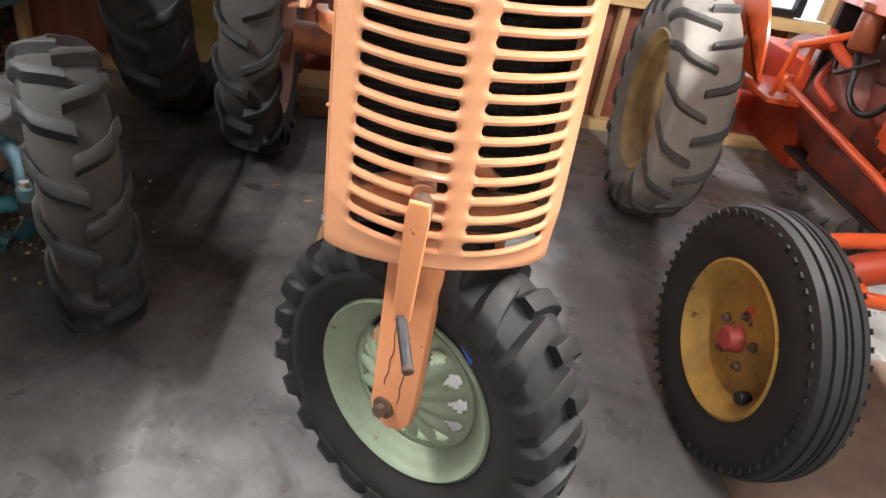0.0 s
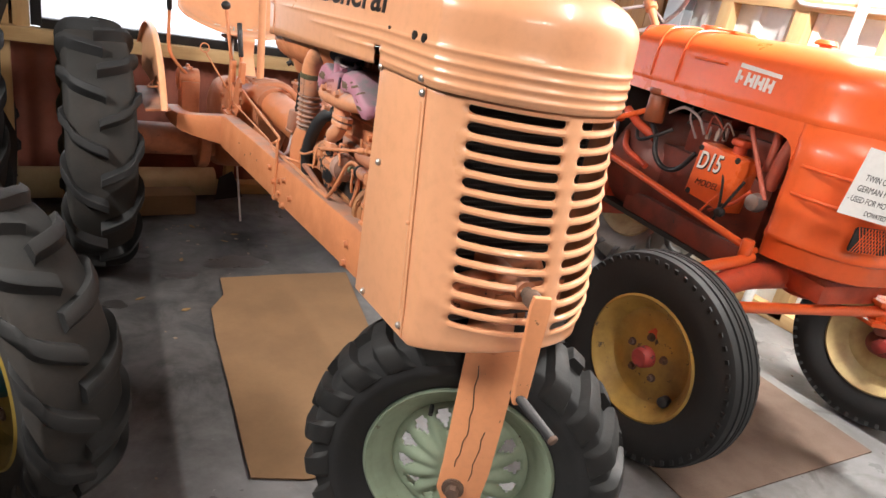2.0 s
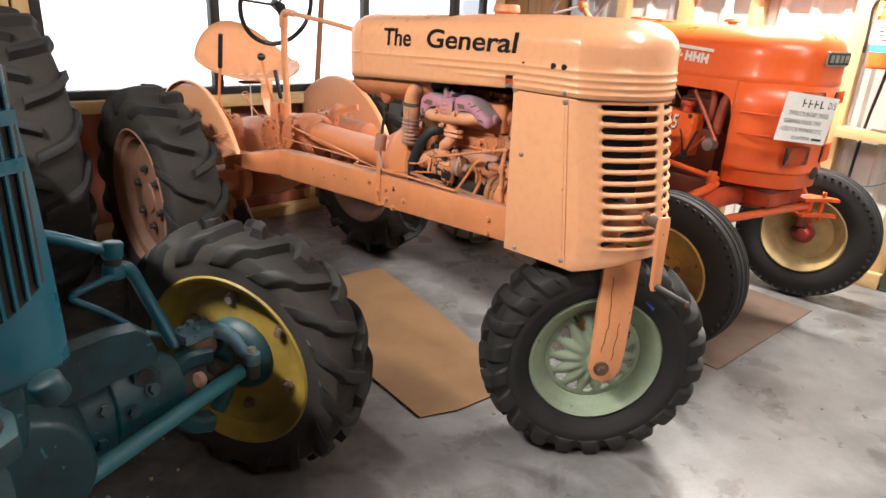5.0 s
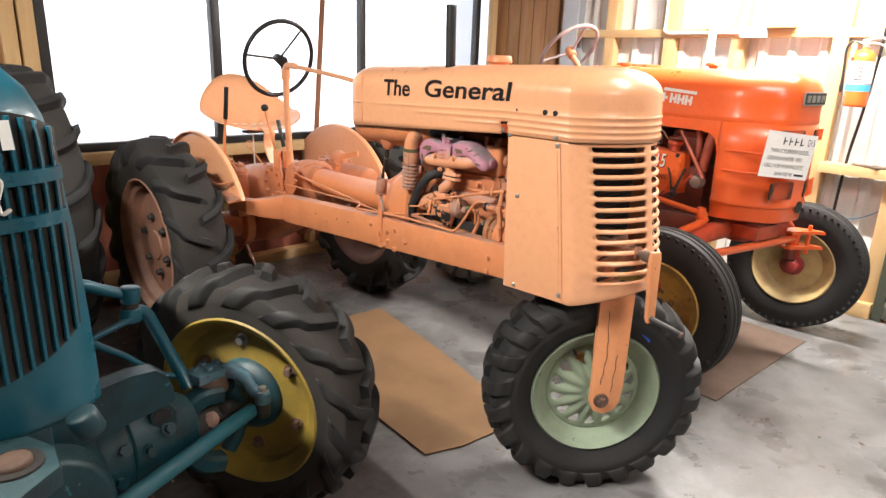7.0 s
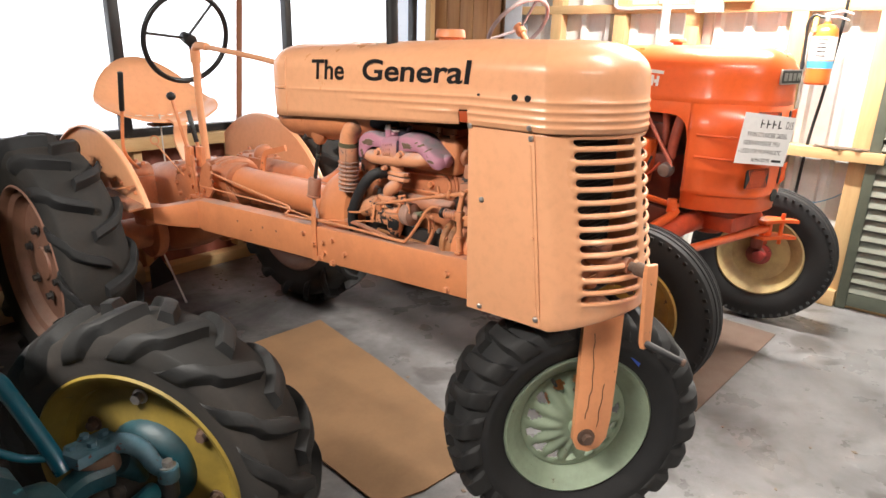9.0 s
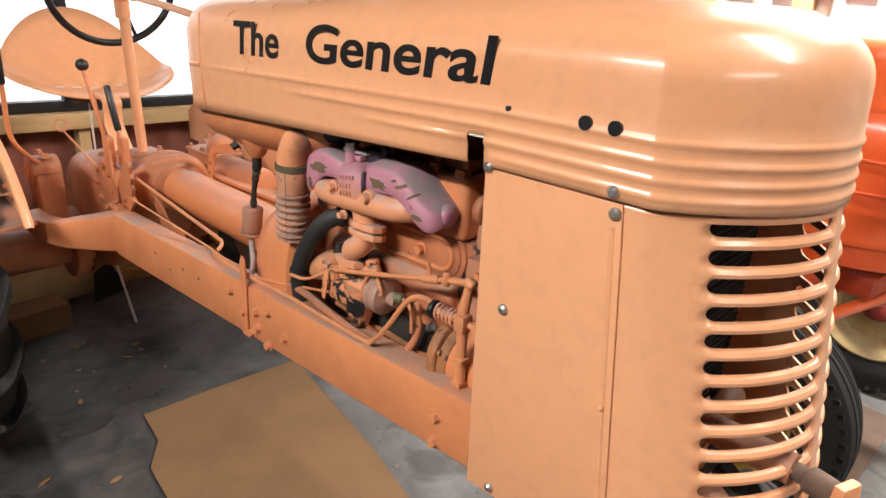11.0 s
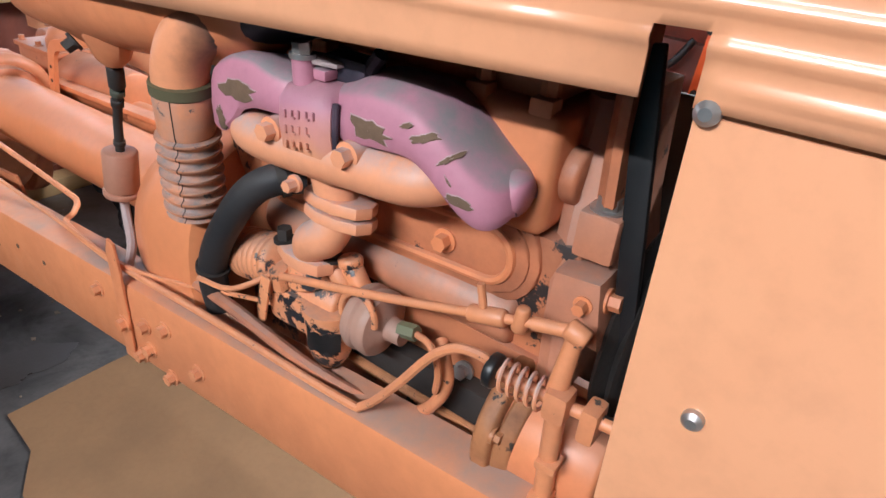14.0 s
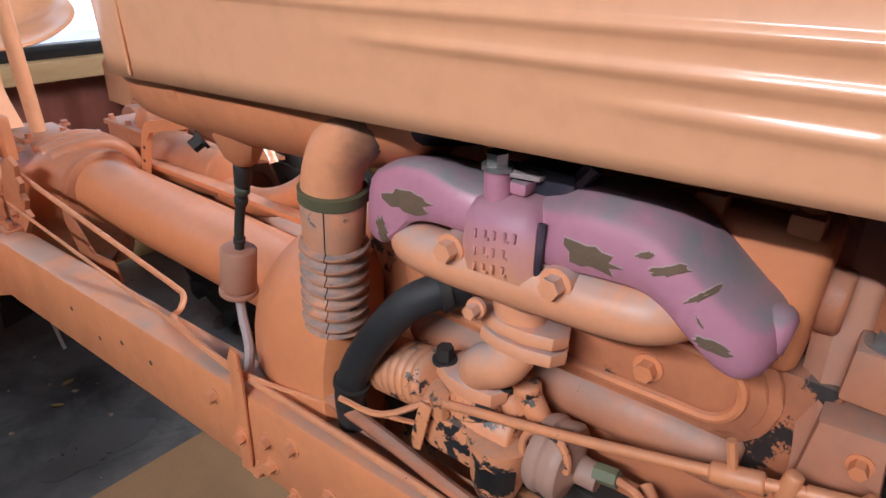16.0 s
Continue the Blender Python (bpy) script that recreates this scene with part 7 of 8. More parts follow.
prism(bm, [(-0.284, 1.21), (0.284, 1.21), (0.284, 1.335), (0.24, 1.43), (0.12, 1.452), (-0.12, 1.452), (-0.24, 1.43), (-0.284, 1.335)], 0.01, Matrix(((1, 0, 0, 0), (0, 0, 1, 1.02), (0, 1, 0, 0), (0, 0, 0, 1))))
part("hood_back", bm, RED_OLD, fahr)
for s in (-1, 1):
    bm = bm_new()
    prism(bm, [(0.036, 1.214), (1.02, 1.214), (1.02, 1.166), (0.13, 1.158), (0.098, 1.154), (0.072, 1.143), (0.052, 1.124), (0.041, 1.098), (0.036, 1.06)], 0.004, Matrix(((0, 0, 1, s * 0.2815), (1, 0, 0, 0), (0, 1, 0, 0), (0, 0, 0, 1))), 0.001)
    part("hood_skirt", bm, RED, hood2, "side sheet with a rounded corner over the engine bay")
    bm = bm_new()
    sweep(bm, [(s * 0.2855, 0.62, 1.34), (s * 0.2855, 0.45, 1.34)], 0.006, 8, 1, False)
    part("pressed_bead", bm, RED, shell)
    for z in (1.08, 0.985):
        bm = bm_new()
        sweep(bm, [(s * 0.281, -0.01, z), (s * 0.262, -0.11, z), (s * 0.235, -0.165, z)], 0.0055, 8, 4)
        part("pressed_bead", bm, RED, shell)
bm = bm_new()
for y in (0.86, 0.70):
    sweep(bm, [(-0.286, y, 1.23), (-0.286, y, 1.34), (-0.25, y, 1.43), (-0.1, y, 1.456), (0.1, y, 1.456), (0.25, y, 1.43), (0.286, y, 1.34), (0.286, y, 1.23)], 0.005, 6, 4)
part("hood_strap", bm, RED, hood2)
bm = bm_new()
cyl(bm, (0, 0.30, 1.445), (0, 0.30, 1.47), 0.022, n=20)
cyl(bm, (0, 0.30, 1.468), (0, 0.30, 1.486), 0.042, 0.036, n=24, bev=0.004)
part("radiator_cap", bm, RED, fahr, "red radiator cap")
bm = bm_new()
cyl(bm, (-0.02, 0.86, 1.45), (-0.02, 0.86, 1.475), 0.055, n=24, bev=0.004)
box(bm, (-0.02, 0.72, 1.462), (0.12, 0.10, 0.012), 0.004)
part("filler_cap", bm, RED, fahr)
# maker's mark as plain white bars, badge as plain plate
LX = Matrix(((0, 0, -1, -0.2858), (-1, 0, 0, 0.385), (0, 1, 0, 1.29), (0, 0, 0, 1)))
MARK = [[(0.006, 0.050), (0.200, 0.038), (0.200, 0.052), (0.008, 0.066)]]
for k in range(4):
    x = 0.002 + 0.045 * k
    z = -0.006 - 0.0028 * k
    MARK.append([(x, z), (x + 0.013, z - 0.001), (x + 0.017, z + 0.046), (x + 0.004, z + 0.048)])
    MARK.append([(x + 0.017, z + 0.014), (x + 0.029, z + 0.013), (x + 0.031, z + 0.028), (x + 0.019, z + 0.029)])
    if k:
        MARK.append([(x + 0.028, z - 0.001), (x + 0.040, z - 0.002), (x + 0.043, z + 0.042), (x + 0.031, z + 0.044)])
for poly in MARK:
    bm = bm_new()
    prism(bm, poly, 0.002, LX)
    part("maker_mark", bm, WHITE, hood2, "plain white painted mark")
bm = bm_new()
BM = Matrix.Translation((-0.005, -0.249, 1.335)) @ Matrix.Rotation(radians(90), 4, "X")
prism(bm, rounded(0.20, 0.062, 0.008), 0.008, BM, 0.002)
badge = part("badge", bm, STEEL, hood2, "grey metal nameplate")
bm = bm_new()
prism(bm, rounded(0.188, 0.050, 0.006), 0.004, BM @ Matrix.Translation((0, 0, 0.004)))
part("badge_field", bm, BLACK, badge)
for x in (-0.066, -0.022, 0.022, 0.066):
    bm = bm_new()
    prism(bm, rounded(0.030, 0.032, 0.003), 0.003, BM @ Matrix.Translation((x, 0, 0.0065)))
    part("badge_mark", bm, STEEL, badge)
# mesh openings in the nose
for x, z, h in ((-0.12, 1.165, 0.055), (0.12, 1.165, 0.055), (-0.13, 0.905, 0.085), (0.13, 0.905, 0.085)):
    y = -0.2535 + 0.23 * (abs(x) / 0.28) ** 3.2
    bm = bm_new()
    prism(bm, rounded(0.15, h, 0.012), 0.006, Matrix.Translation((x, y, z)) @ Matrix.Rotation(radians(-12 if x < 0 else 12), 4, "Z") @ Matrix.Rotation(radians(90), 4, "X"))
    g = part("grille_opening", bm, BLACK, shell, "dark grille opening")
    bm = bm_new()
    for k in range(-12, 13):
        for d in (-1, 1):
            x0 = k * 0.012
            p0, p1 = Vector((x0 - d * h * 0.25, -h / 2, 0.005)), Vector((x0 + d * h * 0.25, h / 2, 0.005))
            if abs(p0.x) < 0.073 and abs(p1.x) < 0.073:
                cyl(bm, Matrix.Translation((x, y, z)) @ Matrix.Rotation(radians(-12 if x < 0 else 12), 4, "Z") @ Matrix.Rotation(radians(90), 4, "X") @ p0, Matrix.Translation((x, y, z)) @ Matrix.Rotation(radians(-12 if x < 0 else 12), 4, "Z") @ Matrix.Rotation(radians(90), 4, "X") @ p1, 0.0016, n=4)
    tagged(part("grille_mesh", bm, RED, g), kind="stuff")
bm = bm_new()
cyl(bm, (0.03, -0.252, 0.815), (0.03, -0.256, 0.815), 0.03, n=24)
part("crank_hole", bm, BLACK, shell)

# card sign
SG = Matrix.Translation((-0.285, -0.185, 0.985)) @ Matrix.Rotation(radians(-33), 4, "Z") @ Matrix.Rotation(radians(90), 4, "X") @ Matrix.Rotation(radians(-4), 4, "Z")
bm = bm_new()
prism(bm, [(0, 0), (0.23, 0), (0.238, 0.205), (0.004, 0.212)], 0.003, SG @ Matrix.Translation((0, 0, 0.012)))
sign = solo("card_sign", bm, PAPER, "white handwritten card hung on the tractor's nose", "sign", FA)
T0 = SG @ Matrix.Translation((0, 0, 0.0138))
for body, x, z, w, h in (("TWIN CYLINDER DIESEL", 0.03, 0.115, 0.185, 0.019), ("GERMAN MADE 1951", 0.022, 0.080, 0.165, 0.019), ("- USED FOR MOWING ETC", 0.008, 0.046, 0.195, 0.018), ("DONATED BY", 0.075, 0.012, 0.085, 0.015)):
    part("writing", fit_text(body, w, h, T0 @ Matrix.Translation((x, z, 0)), 0.0005), INK, sign, "black marker writing")
for x, w in ((0.085, 0.02), (0.112, 0.02), (0.139, 0.02), (0.165, 0.02)):
    bm = bm_new()
    box(bm, (0, 0, 0), (0.005, 0.034, 0.0006), 0, T0 @ Matrix.Translation((x, 0.170, 0.0003)))
    box(bm, (0, 0, 0), (0.014, 0.005, 0.0006), 0, T0 @ Matrix.Translation((x + 0.007, 0.170 + 0.012 * ((x * 1000) % 3 - 1), 0.0003)))
    part("mark", bm, INK, sign)
part("writing", fit_text("D15", 0.032, 0.030, T0 @ Matrix.Translation((0.198, 0.156, 0)), 0.0005), INK, sign)
bm = bm_new()
box(bm, (0, 0, 0), (0.045, 0.010, 0.0006), 0, T0 @ Matrix.Translation((0.19, 0.019, 0.0003)))
part("mark", bm, INK, sign)

# engine room
bm = bm_new()
box(bm, (0.0, 0.50, 0.78), (0.36, 0.72, 0.36), 0.02)
eng2 = part("engine_block", bm, RED_DARK, fahr, "grimy dark red diesel engine block")
for y0 in (0.20, 0.46):
    bm = bm_new()
    box(bm, (-0.02, y0 + 0.11, 1.02), (0.26, 0.21, 0.16), 0.015)
    box(bm, (-0.03, y0 + 0.11, 1.11), (0.20, 0.18, 0.05), 0.015)
    part("cylinder", bm, RED_DARK, eng2, "grimy finned cylinder")
# dark sheets added around the engine to give the bay its shade
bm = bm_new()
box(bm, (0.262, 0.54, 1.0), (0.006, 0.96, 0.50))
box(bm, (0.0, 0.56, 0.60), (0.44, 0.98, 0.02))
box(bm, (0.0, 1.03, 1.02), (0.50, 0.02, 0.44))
part("bay_shade_sheets", bm, DARK, fahr, "added dark sheets for the shade in the engine bay")
bm = bm_new()
lathe(bm, [(0.0, 0.15), (0.02, 0.20), (0.10, 0.255), (0.20, 0.262), (0.30, 0.255), (0.36, 0.20), (0.50, 0.15), (0.9, 0.15)], Matrix(((0, 0, 1, 0.0), (1, 0, 0, 0.72), (0, 1, 0, 0.82), (0, 0, 0, 1))), 40)
part("flywheel_housing", bm, RED_DARK, fahr, "round grimy red flywheel housing")
bm = bm_new()
box(bm, (-0.225, 0.348, 0.928), (0.10, 0.225, 0.215), 0.012, pose(0, 0, 0, 4, 0, 0))
pl = part("pump_cover", bm, RED, fahr, "square red engine cover with a number painted on it")
PM = Matrix.Translation((-0.2762, 0.434, 0.938)) @ Matrix(((0, 0, -1, 0), (-1, 0, 0, 0), (0, 1, 0, 0), (0, 0, 0, 1))) @ Matrix.Rotation(radians(4), 4, "Z")
part("writing", fit_text("D15", 0.125, 0.068, PM, 0.0008, 0.25, 0.03), BLACK, pl)
part("writing", fit_text("D15", 0.125, 0.068, PM @ Matrix.Translation((-0.004, 0.003, 0.001)), 0.0008, 0.25, 0.012), WHITE, pl, "white painted number D15")
part("writing", fit_text("MODEL", 0.12, 0.024, PM @ Matrix.Translation((0.01, -0.062, 0)), 0.0008, 0.3), INK, pl, "black painted word MODEL")
for y in (0.252, 0.444):
    for z in (0.84, 1.018):
        bm = bm_new()
        bolt(bm, (-0.2755, y, z), (-1, 0, 0), 0.008, 0.006)
        part("bolt", bm, DARK, pl)
bm = bm_new()
cyl(bm, (-0.21, 0.318, 1.03), (-0.21, 0.318, 1.066), 0.026, n=20)
cyl(bm, (-0.21, 0.318, 1.062), (-0.21, 0.318, 1.088), 0.040, 0.04, n=22, bev=0.006)
part("oil_filler", bm, RED_OLD, fahr, "red oil filler cap")
bm = bm_new()
cyl(bm, (-0.25, 0.80, 1.04), (-0.25, 0.80, 1.16), 0.044, n=24, bev=0.006)
cyl(bm, (-0.25, 0.80, 1.16), (-0.25, 0.80, 1.185), 0.050, n=24, bev=0.004)
part("filter_bowl", bm, RUST_BOWL, fahr, "brownish red fuel filter bowl")
for pts, r, m, nm in (
    ([(-0.25, 0.80, 1.03), (-0.28, 0.72, 1.0), (-0.285, 0.68, 0.92), (-0.27, 0.62, 0.88), (-0.26, 0.55, 0.90), (-0.24, 0.50, 0.98)], 0.011, BLACK, "hose"),
    ([(-0.24, 0.72, 1.10), (-0.26, 0.62, 1.14), (-0.25, 0.54, 1.12), (-0.23, 0.50, 1.06)], 0.006, ASH, "wire"),
    ([(-0.22, 0.62, 1.08), (-0.23, 0.54, 1.15), (-0.22, 0.46, 1.14), (-0.20, 0.42, 1.06)], 0.005, DARK, "wire"),
    ([(-0.25, 0.268, 1.145), (-0.25, 0.185, 1.03), (-0.25, 0.103, 0.918)], 0.009, PINK_RED, "red_rod"),
    ([(-0.16, 0.235, 1.20), (-0.17, 0.205, 1.10), (-0.18, 0.20, 1.00)], 0.016, PINK_RED, "red_pipe"),
    ([(-0.17, 0.115, 1.20), (-0.20, 0.130, 1.08), (-0.20, 0.146, 0.95)], 0.025, PINK_RED, "red_pipe"),
    ([(-0.26, 0.32, 0.98), (-0.285, 0.27, 0.90), (-0.28, 0.26, 0.82), (-0.25, 0.30, 0.76)], 0.005, BLACK, "wire"),
    ([(-0.26, 0.16, 0.93), (-0.27, 0.22, 0.86), (-0.26, 0.32, 0.80)], 0.007, RED_OLD, "red_pipe"),
):
    bm = bm_new()
    sweep(bm, pts, r, 10, 6)
    part(nm, bm, m, fahr)
for pts, r, m, nm in (
    ([(-0.26, 0.88, 1.02), (-0.30, 0.80, 0.96), (-0.29, 0.72, 0.99), (-0.25, 0.66, 1.04)], 0.008, BLACK, "wire"),
    ([(-0.20, 0.52, 1.06), (-0.24, 0.47, 1.14), (-0.22, 0.42, 1.10)], 0.004, PINK_RED, "wire"),
    ([(-0.20, 0.45, 1.06), (-0.23, 0.40, 1.13), (-0.21, 0.37, 1.09)], 0.004, STEEL, "wire"),
    ([(-0.21, 0.56, 1.03), (-0.23, 0.60, 1.10), (-0.18, 0.66, 1.14)], 0.005, ASH, "wire"),
    ([(-0.25, 0.26, 0.93), (-0.29, 0.30, 0.84), (-0.28, 0.36, 0.76)], 0.005, RED, "wire"),
    ([(-0.22, 0.98, 0.95), (-0.30, 0.86, 0.90), (-0.30, 0.70, 0.86)], 0.014, RED_OLD, "red_pipe"),
    ([(-0.28, 0.95, 1.06), (-0.29, 0.84, 1.02), (-0.26, 0.74, 0.98)], 0.020, RED_OLD, "red_pipe"),
):
    bm = bm_new()
    sweep(bm, pts, r, 10, 6)
    part(nm, bm, m, fahr)
for y, z in ((0.47, 1.075), (0.43, 1.085), (0.52, 1.07)):
    bm = bm_new()
    cyl(bm, (-0.19, y, z - 0.03), (-0.19, y, z + 0.01), 0.010, n=6)
    cyl(bm, (-0.19, y, z + 0.01), (-0.19, y, z + 0.022), 0.006, n=8)
    part("pipe_union", bm, STEEL, fahr, "bright pipe union")
bm = bm_new()
lathe(bm, [(-0.03, 0.02), (-0.028, 0.03), (0.0, 0.036), (0.02, 0.03), (0.03, 0.015)], Matrix.Translation((-0.25, 0.13, 0.90)), 18)
part("water_tap", bm, STEEL, fahr)
bm = bm_new()
box(bm, (-0.17, 0.45, 0.66), (0.09, 0.85, 0.10), 0.01)
box(bm, (0.17, 0.45, 0.66), (0.09, 0.85, 0.10), 0.01)
part("side_member", bm, RED_DARK, fahr)
bm = bm_new()
lathe(bm, [(-0.02, 0.002), (-0.016, 0.014), (0.0, 0.02), (0.016, 0.014), (0.02, 0.002)], Matrix.Translation((-0.29, 0.24, 0.82)), 14)
cyl(bm, (-0.29, 0.24, 0.83), (-0.24, 0.22, 0.95), 0.006, n=8)
part("stop_knob", bm, BLACK, fahr, "black knobbed lever")
bm = bm_new()
cyl(bm, (-0.348, 0.99, 0.86), (-0.333, 0.034, 0.762), 0.0145, n=14)
for p in ((-0.348, 0.99, 0.86), (-0.333, 0.034, 0.762)):
    cyl(bm, Vector(p) - Vector((0, 0, 0.035)), Vector(p) + Vector((0, 0, 0.03)), 0.022, n=14, bev=0.004)
    cyl(bm, Vector(p) + Vector((-0.01, 0, -0.01)), Vector(p) + Vector((0.05, 0, -0.01)), 0.012, n=10)
part("drag_link", bm, RED, fahr, "orange-red steering drag link")
bm = bm_new()
sweep(bm, [(-0.60, -0.01, 0.52), (-0.59, 0.0, 0.62), (-0.55, 0.005, 0.685), (-0.46, 0.01, 0.705), (-0.36, 0.02, 0.715), (-0.30, 0.03, 0.73)], 0.021, 12, 6)
part("steering_arm", bm, RED, fahr, "curved red steering arm")
bm = bm_new()
sweep(bm, [(-0.64, 0, 0.42), (-0.58, 0.0, 0.50), (-0.48, 0.0, 0.60), (-0.36, 0.0, 0.655), (-0.20, 0.0, 0.67), (0.20, 0.0, 0.67), (0.36, 0.0, 0.655), (0.48, 0, 0.60), (0.58, 0, 0.50), (0.64, 0, 0.42)], lambda t: 0.034 + 0.014 * math.sin(math.pi * t), 16, 5)
cyl(bm, (-0.02, 0.0, 0.60), (-0.02, 0.0, 0.73), 0.07, n=24, bev=0.008)
part("front_axle", bm, RED_OLD, fahr, "worn red front axle beam")
bm = bm_new()
cyl(bm, (-0.50, -0.10, 0.60), (0.17, -0.20, 0.625), 0.020, n=14)
for x, y, z in ((-0.50, -0.10, 0.60), (0.17, -0.20, 0.625)):
    cyl(bm, (x, y, z - 0.035), (x, y, z + 0.035), 0.024, n=14, bev=0.004)
sweep(bm, [(-0.50, -0.10, 0.60), (-0.56, -0.06, 0.60), (-0.60, -0.01, 0.56)], 0.018, 10, 5)
part("tie_rod", bm, RED, fahr, "straight red tie rod")
bm = bm_new()
for z in (0.665, 0.585):
    prism(bm, [(-0.06, -0.02), (0.06, -0.05), (0.10, -0.09), (0.12, -0.06), (0.085, 0.0), (0.06, 0.05), (-0.06, 0.06)], 0.016, pose(0.16, -0.21, z, 0, 0, -8), 0.003)
box(bm, (0.18, -0.19, 0.625), (0.09, 0.03, 0.10), 0.005)
cyl(bm, (0.21, -0.25, 0.55), (0.21, -0.25, 0.70), 0.010, n=12)
part("tow_bracket", bm, RED, fahr, "red forked tow bracket")
bm = bm_new()
box(bm, (-0.02, -0.10, 0.68), (0.30, 0.16, 0.07), 0.01)
part("front_support", bm, RED_OLD, fahr)

for s in (-1, 1):
    a = 9.6 if s < 0 else 13
    W2 = Matrix.Translation((s * 0.645, -0.01, 0.357)) @ Matrix.Rotation(radians(a), 4, "Z") @ Matrix.Rotation(math.pi if s > 0 else 0, 4, "Z")
    fw2 = part("front_wheel", put(rim_mesh(0.212, 0.056, 0.008, 0.055), W2), YELLOW if s < 0 else CREAM, fahr, "mustard-painted front wheel" if s < 0 else "cream front wheel", 40)
    part("tyre", put(rib_tyre(0.376, 0.152, 0.219, 0.056, flat=0.381), W2), RUBBER, fw2, "black ribbed front tyre", 40)
    bm = bm_new()
    lathe(bm, [(-0.062, 0.01), (-0.060, 0.030), (-0.052, 0.036), (-0.010, 0.040), (0.0, 0.055), (0.035, 0.058), (0.040, 0.036), (0.085, 0.030), (0.09, 0.012)], W2, 24)
    part("hub", bm, RED_HUB, fw2, "faded red hub")
    for k in range(5):
        t = radians(72 * k + 15)
        bm = bm_new()
        bolt(bm, W2 @ Vector((-0.020, 0.075 * math.cos(t), 0.075 * math.sin(t))), W2.to_3x3() @ Vector((-1, 0, 0)), 0.0105, 0.012)
        part("wheel_nut", bm, RUST, fw2, "dark wheel nut")
    bm = bm_new()
    cyl(bm, W2 @ Vector((-0.01, -0.125, -0.10)), W2 @ Vector((-0.045, -0.130, -0.10)), 0.019, n=14, bev=0.003)
    part("valve_cap", bm, BLACK if s < 0 else STEEL, fw2)
    bm = bm_new()
    cyl(bm, (s * 0.585, 0.0, 0.40), (s * 0.585, 0.0, 0.56), 0.032, n=16, bev=0.004)
    part("kingpin", bm, RED_DARK, fahr)
    if s > 0:
        bm = bm_new()
        cyl(bm, (0.60, 0.0, 0.357), (0.588, 0.0, 0.357), 0.052, n=28, bev=0.004)
        part("brake_drum", bm, RED_DARK, fahr, "grimy dark red wheel hub backing")

bm = bm_new()
box(bm, (0, 1.45, 0.70), (0.34, 0.75, 0.40), 0.03)
cyl(bm, (-0.45, 1.65, 0.56), (0.45, 1.65, 0.56), 0.10, n=28)
part("transmission", bm, RED_OLD, fahr, "grimy red transmission casting")
bm = bm_new()
box(bm, (-0.28, 1.22, 0.78), (0.20, 0.42, 0.02), 0.004)
sweep(bm, [(-0.37, 1.02, 0.80), (-0.37, 0.98, 0.97), (-0.36, 1.0, 1.0), (-0.26, 1.02, 1.0), (-0.22, 1.04, 0.98), (-0.22, 1.06, 0.80)], 0.012, 8, 4)
sweep(bm, [(-0.30, 1.0, 1.0), (-0.31, 0.99, 0.80)], 0.010, 8, 1, False)
sweep(bm, [(-0.37, 1.0, 0.99), (-0.30, 0.86, 1.06), (-0.22, 0.80, 1.12)], 0.013, 8, 4)
part("step_frame", bm, RED, fahr, "welded orange-red tube frame")
bm = bm_new()
prism(bm, [(1.30 + 0.44 * math.cos(radians(a)) + 0.35, 0.60 + 0.56 * math.sin(radians(a))) for a in range(20, 166, 8)] + [(1.22, 0.80), (2.0, 0.80)], 0.012, Matrix(((0, 0, 1, -0.34), (1, 0, 0, 0), (0, 1, 0, 0), (0, 0, 0, 1))), 0.003)
part("fender", bm, RED, fahr, "orange-red rear fender")
bm = bm_new()
sweep(bm, [(-0.05, 0.95, 1.15), (-0.06, 1.15, 1.38), (-0.07, 1.28, 1.53)], 0.018, 12, 4)
part("steering_column", bm, PEACH_OLD, fahr, "peach-orange steering column")
SW = Matrix.Translation((-0.07, 1.29, 1.54)) @ Matrix.Rotation(radians(-48), 4, "X")
bm = bm_new()
sweep(bm, [SW @ Vector((0.20 * math.cos(a), 0.20 * math.sin(a), 0)) for a in np.linspace(0, 2 * math.pi, 49)], 0.012, 10, 1, False)
sw = part("steering_wheel", bm, ASH, fahr, "grey steering wheel")
for k in range(3):
    a = radians(120 * k + 30)
    bm = bm_new()
    cyl(bm, SW @ Vector((0, 0, -0.02)), SW @ Vector((0.195 * math.cos(a), 0.195 * math.sin(a), 0)), 0.008, n=8)
    part("spoke", bm, ASH, sw)
bm = bm_new()
cyl(bm, SW @ Vector((0, 0, -0.05)), SW @ Vector((0, 0, 0.01)), 0.03, n=16, bev=0.004)
part("hub", bm, PEACH_OLD, sw)

for s in (-1, 1):
    R2 = Matrix.Translation((s * 0.55, 1.65, 0.53)) @ Matrix.Rotation(math.pi if s > 0 else 0, 4, "Z")
    rw2 = part("rear_wheel", put(rim_mesh(0.33, 0.10, 0.03, 0.09), R2), CREAM, fahr, "cream rear wheel disc", 40)
    lug_tyre(fahr, R2, 0.562, 0.29, 0.338, 0.10, 17, 0.026, 0.028, 0.34, 0.78, -1 if s < 0 else 1, 0.554, RUBBER_GREY, RUBBER_LUG, "pale grey aged rear tyre with dark bars", 80)
    bm = bm_new()
    lathe(bm, [(-0.05, 0.02), (-0.045, 0.07), (0.0, 0.09), (0.12, 0.09)], R2, 24)
    part("hub", bm, CREAM, rw2)
# ---- the teal tractor ----
teal = thing("tractor", "worn teal four-wheel-drive tractor with yellow rims", "tractor", group="tractors in the shed")
GX = -1.79


def teal_front(u):
    return 0.055 * abs(u) ** 5.0


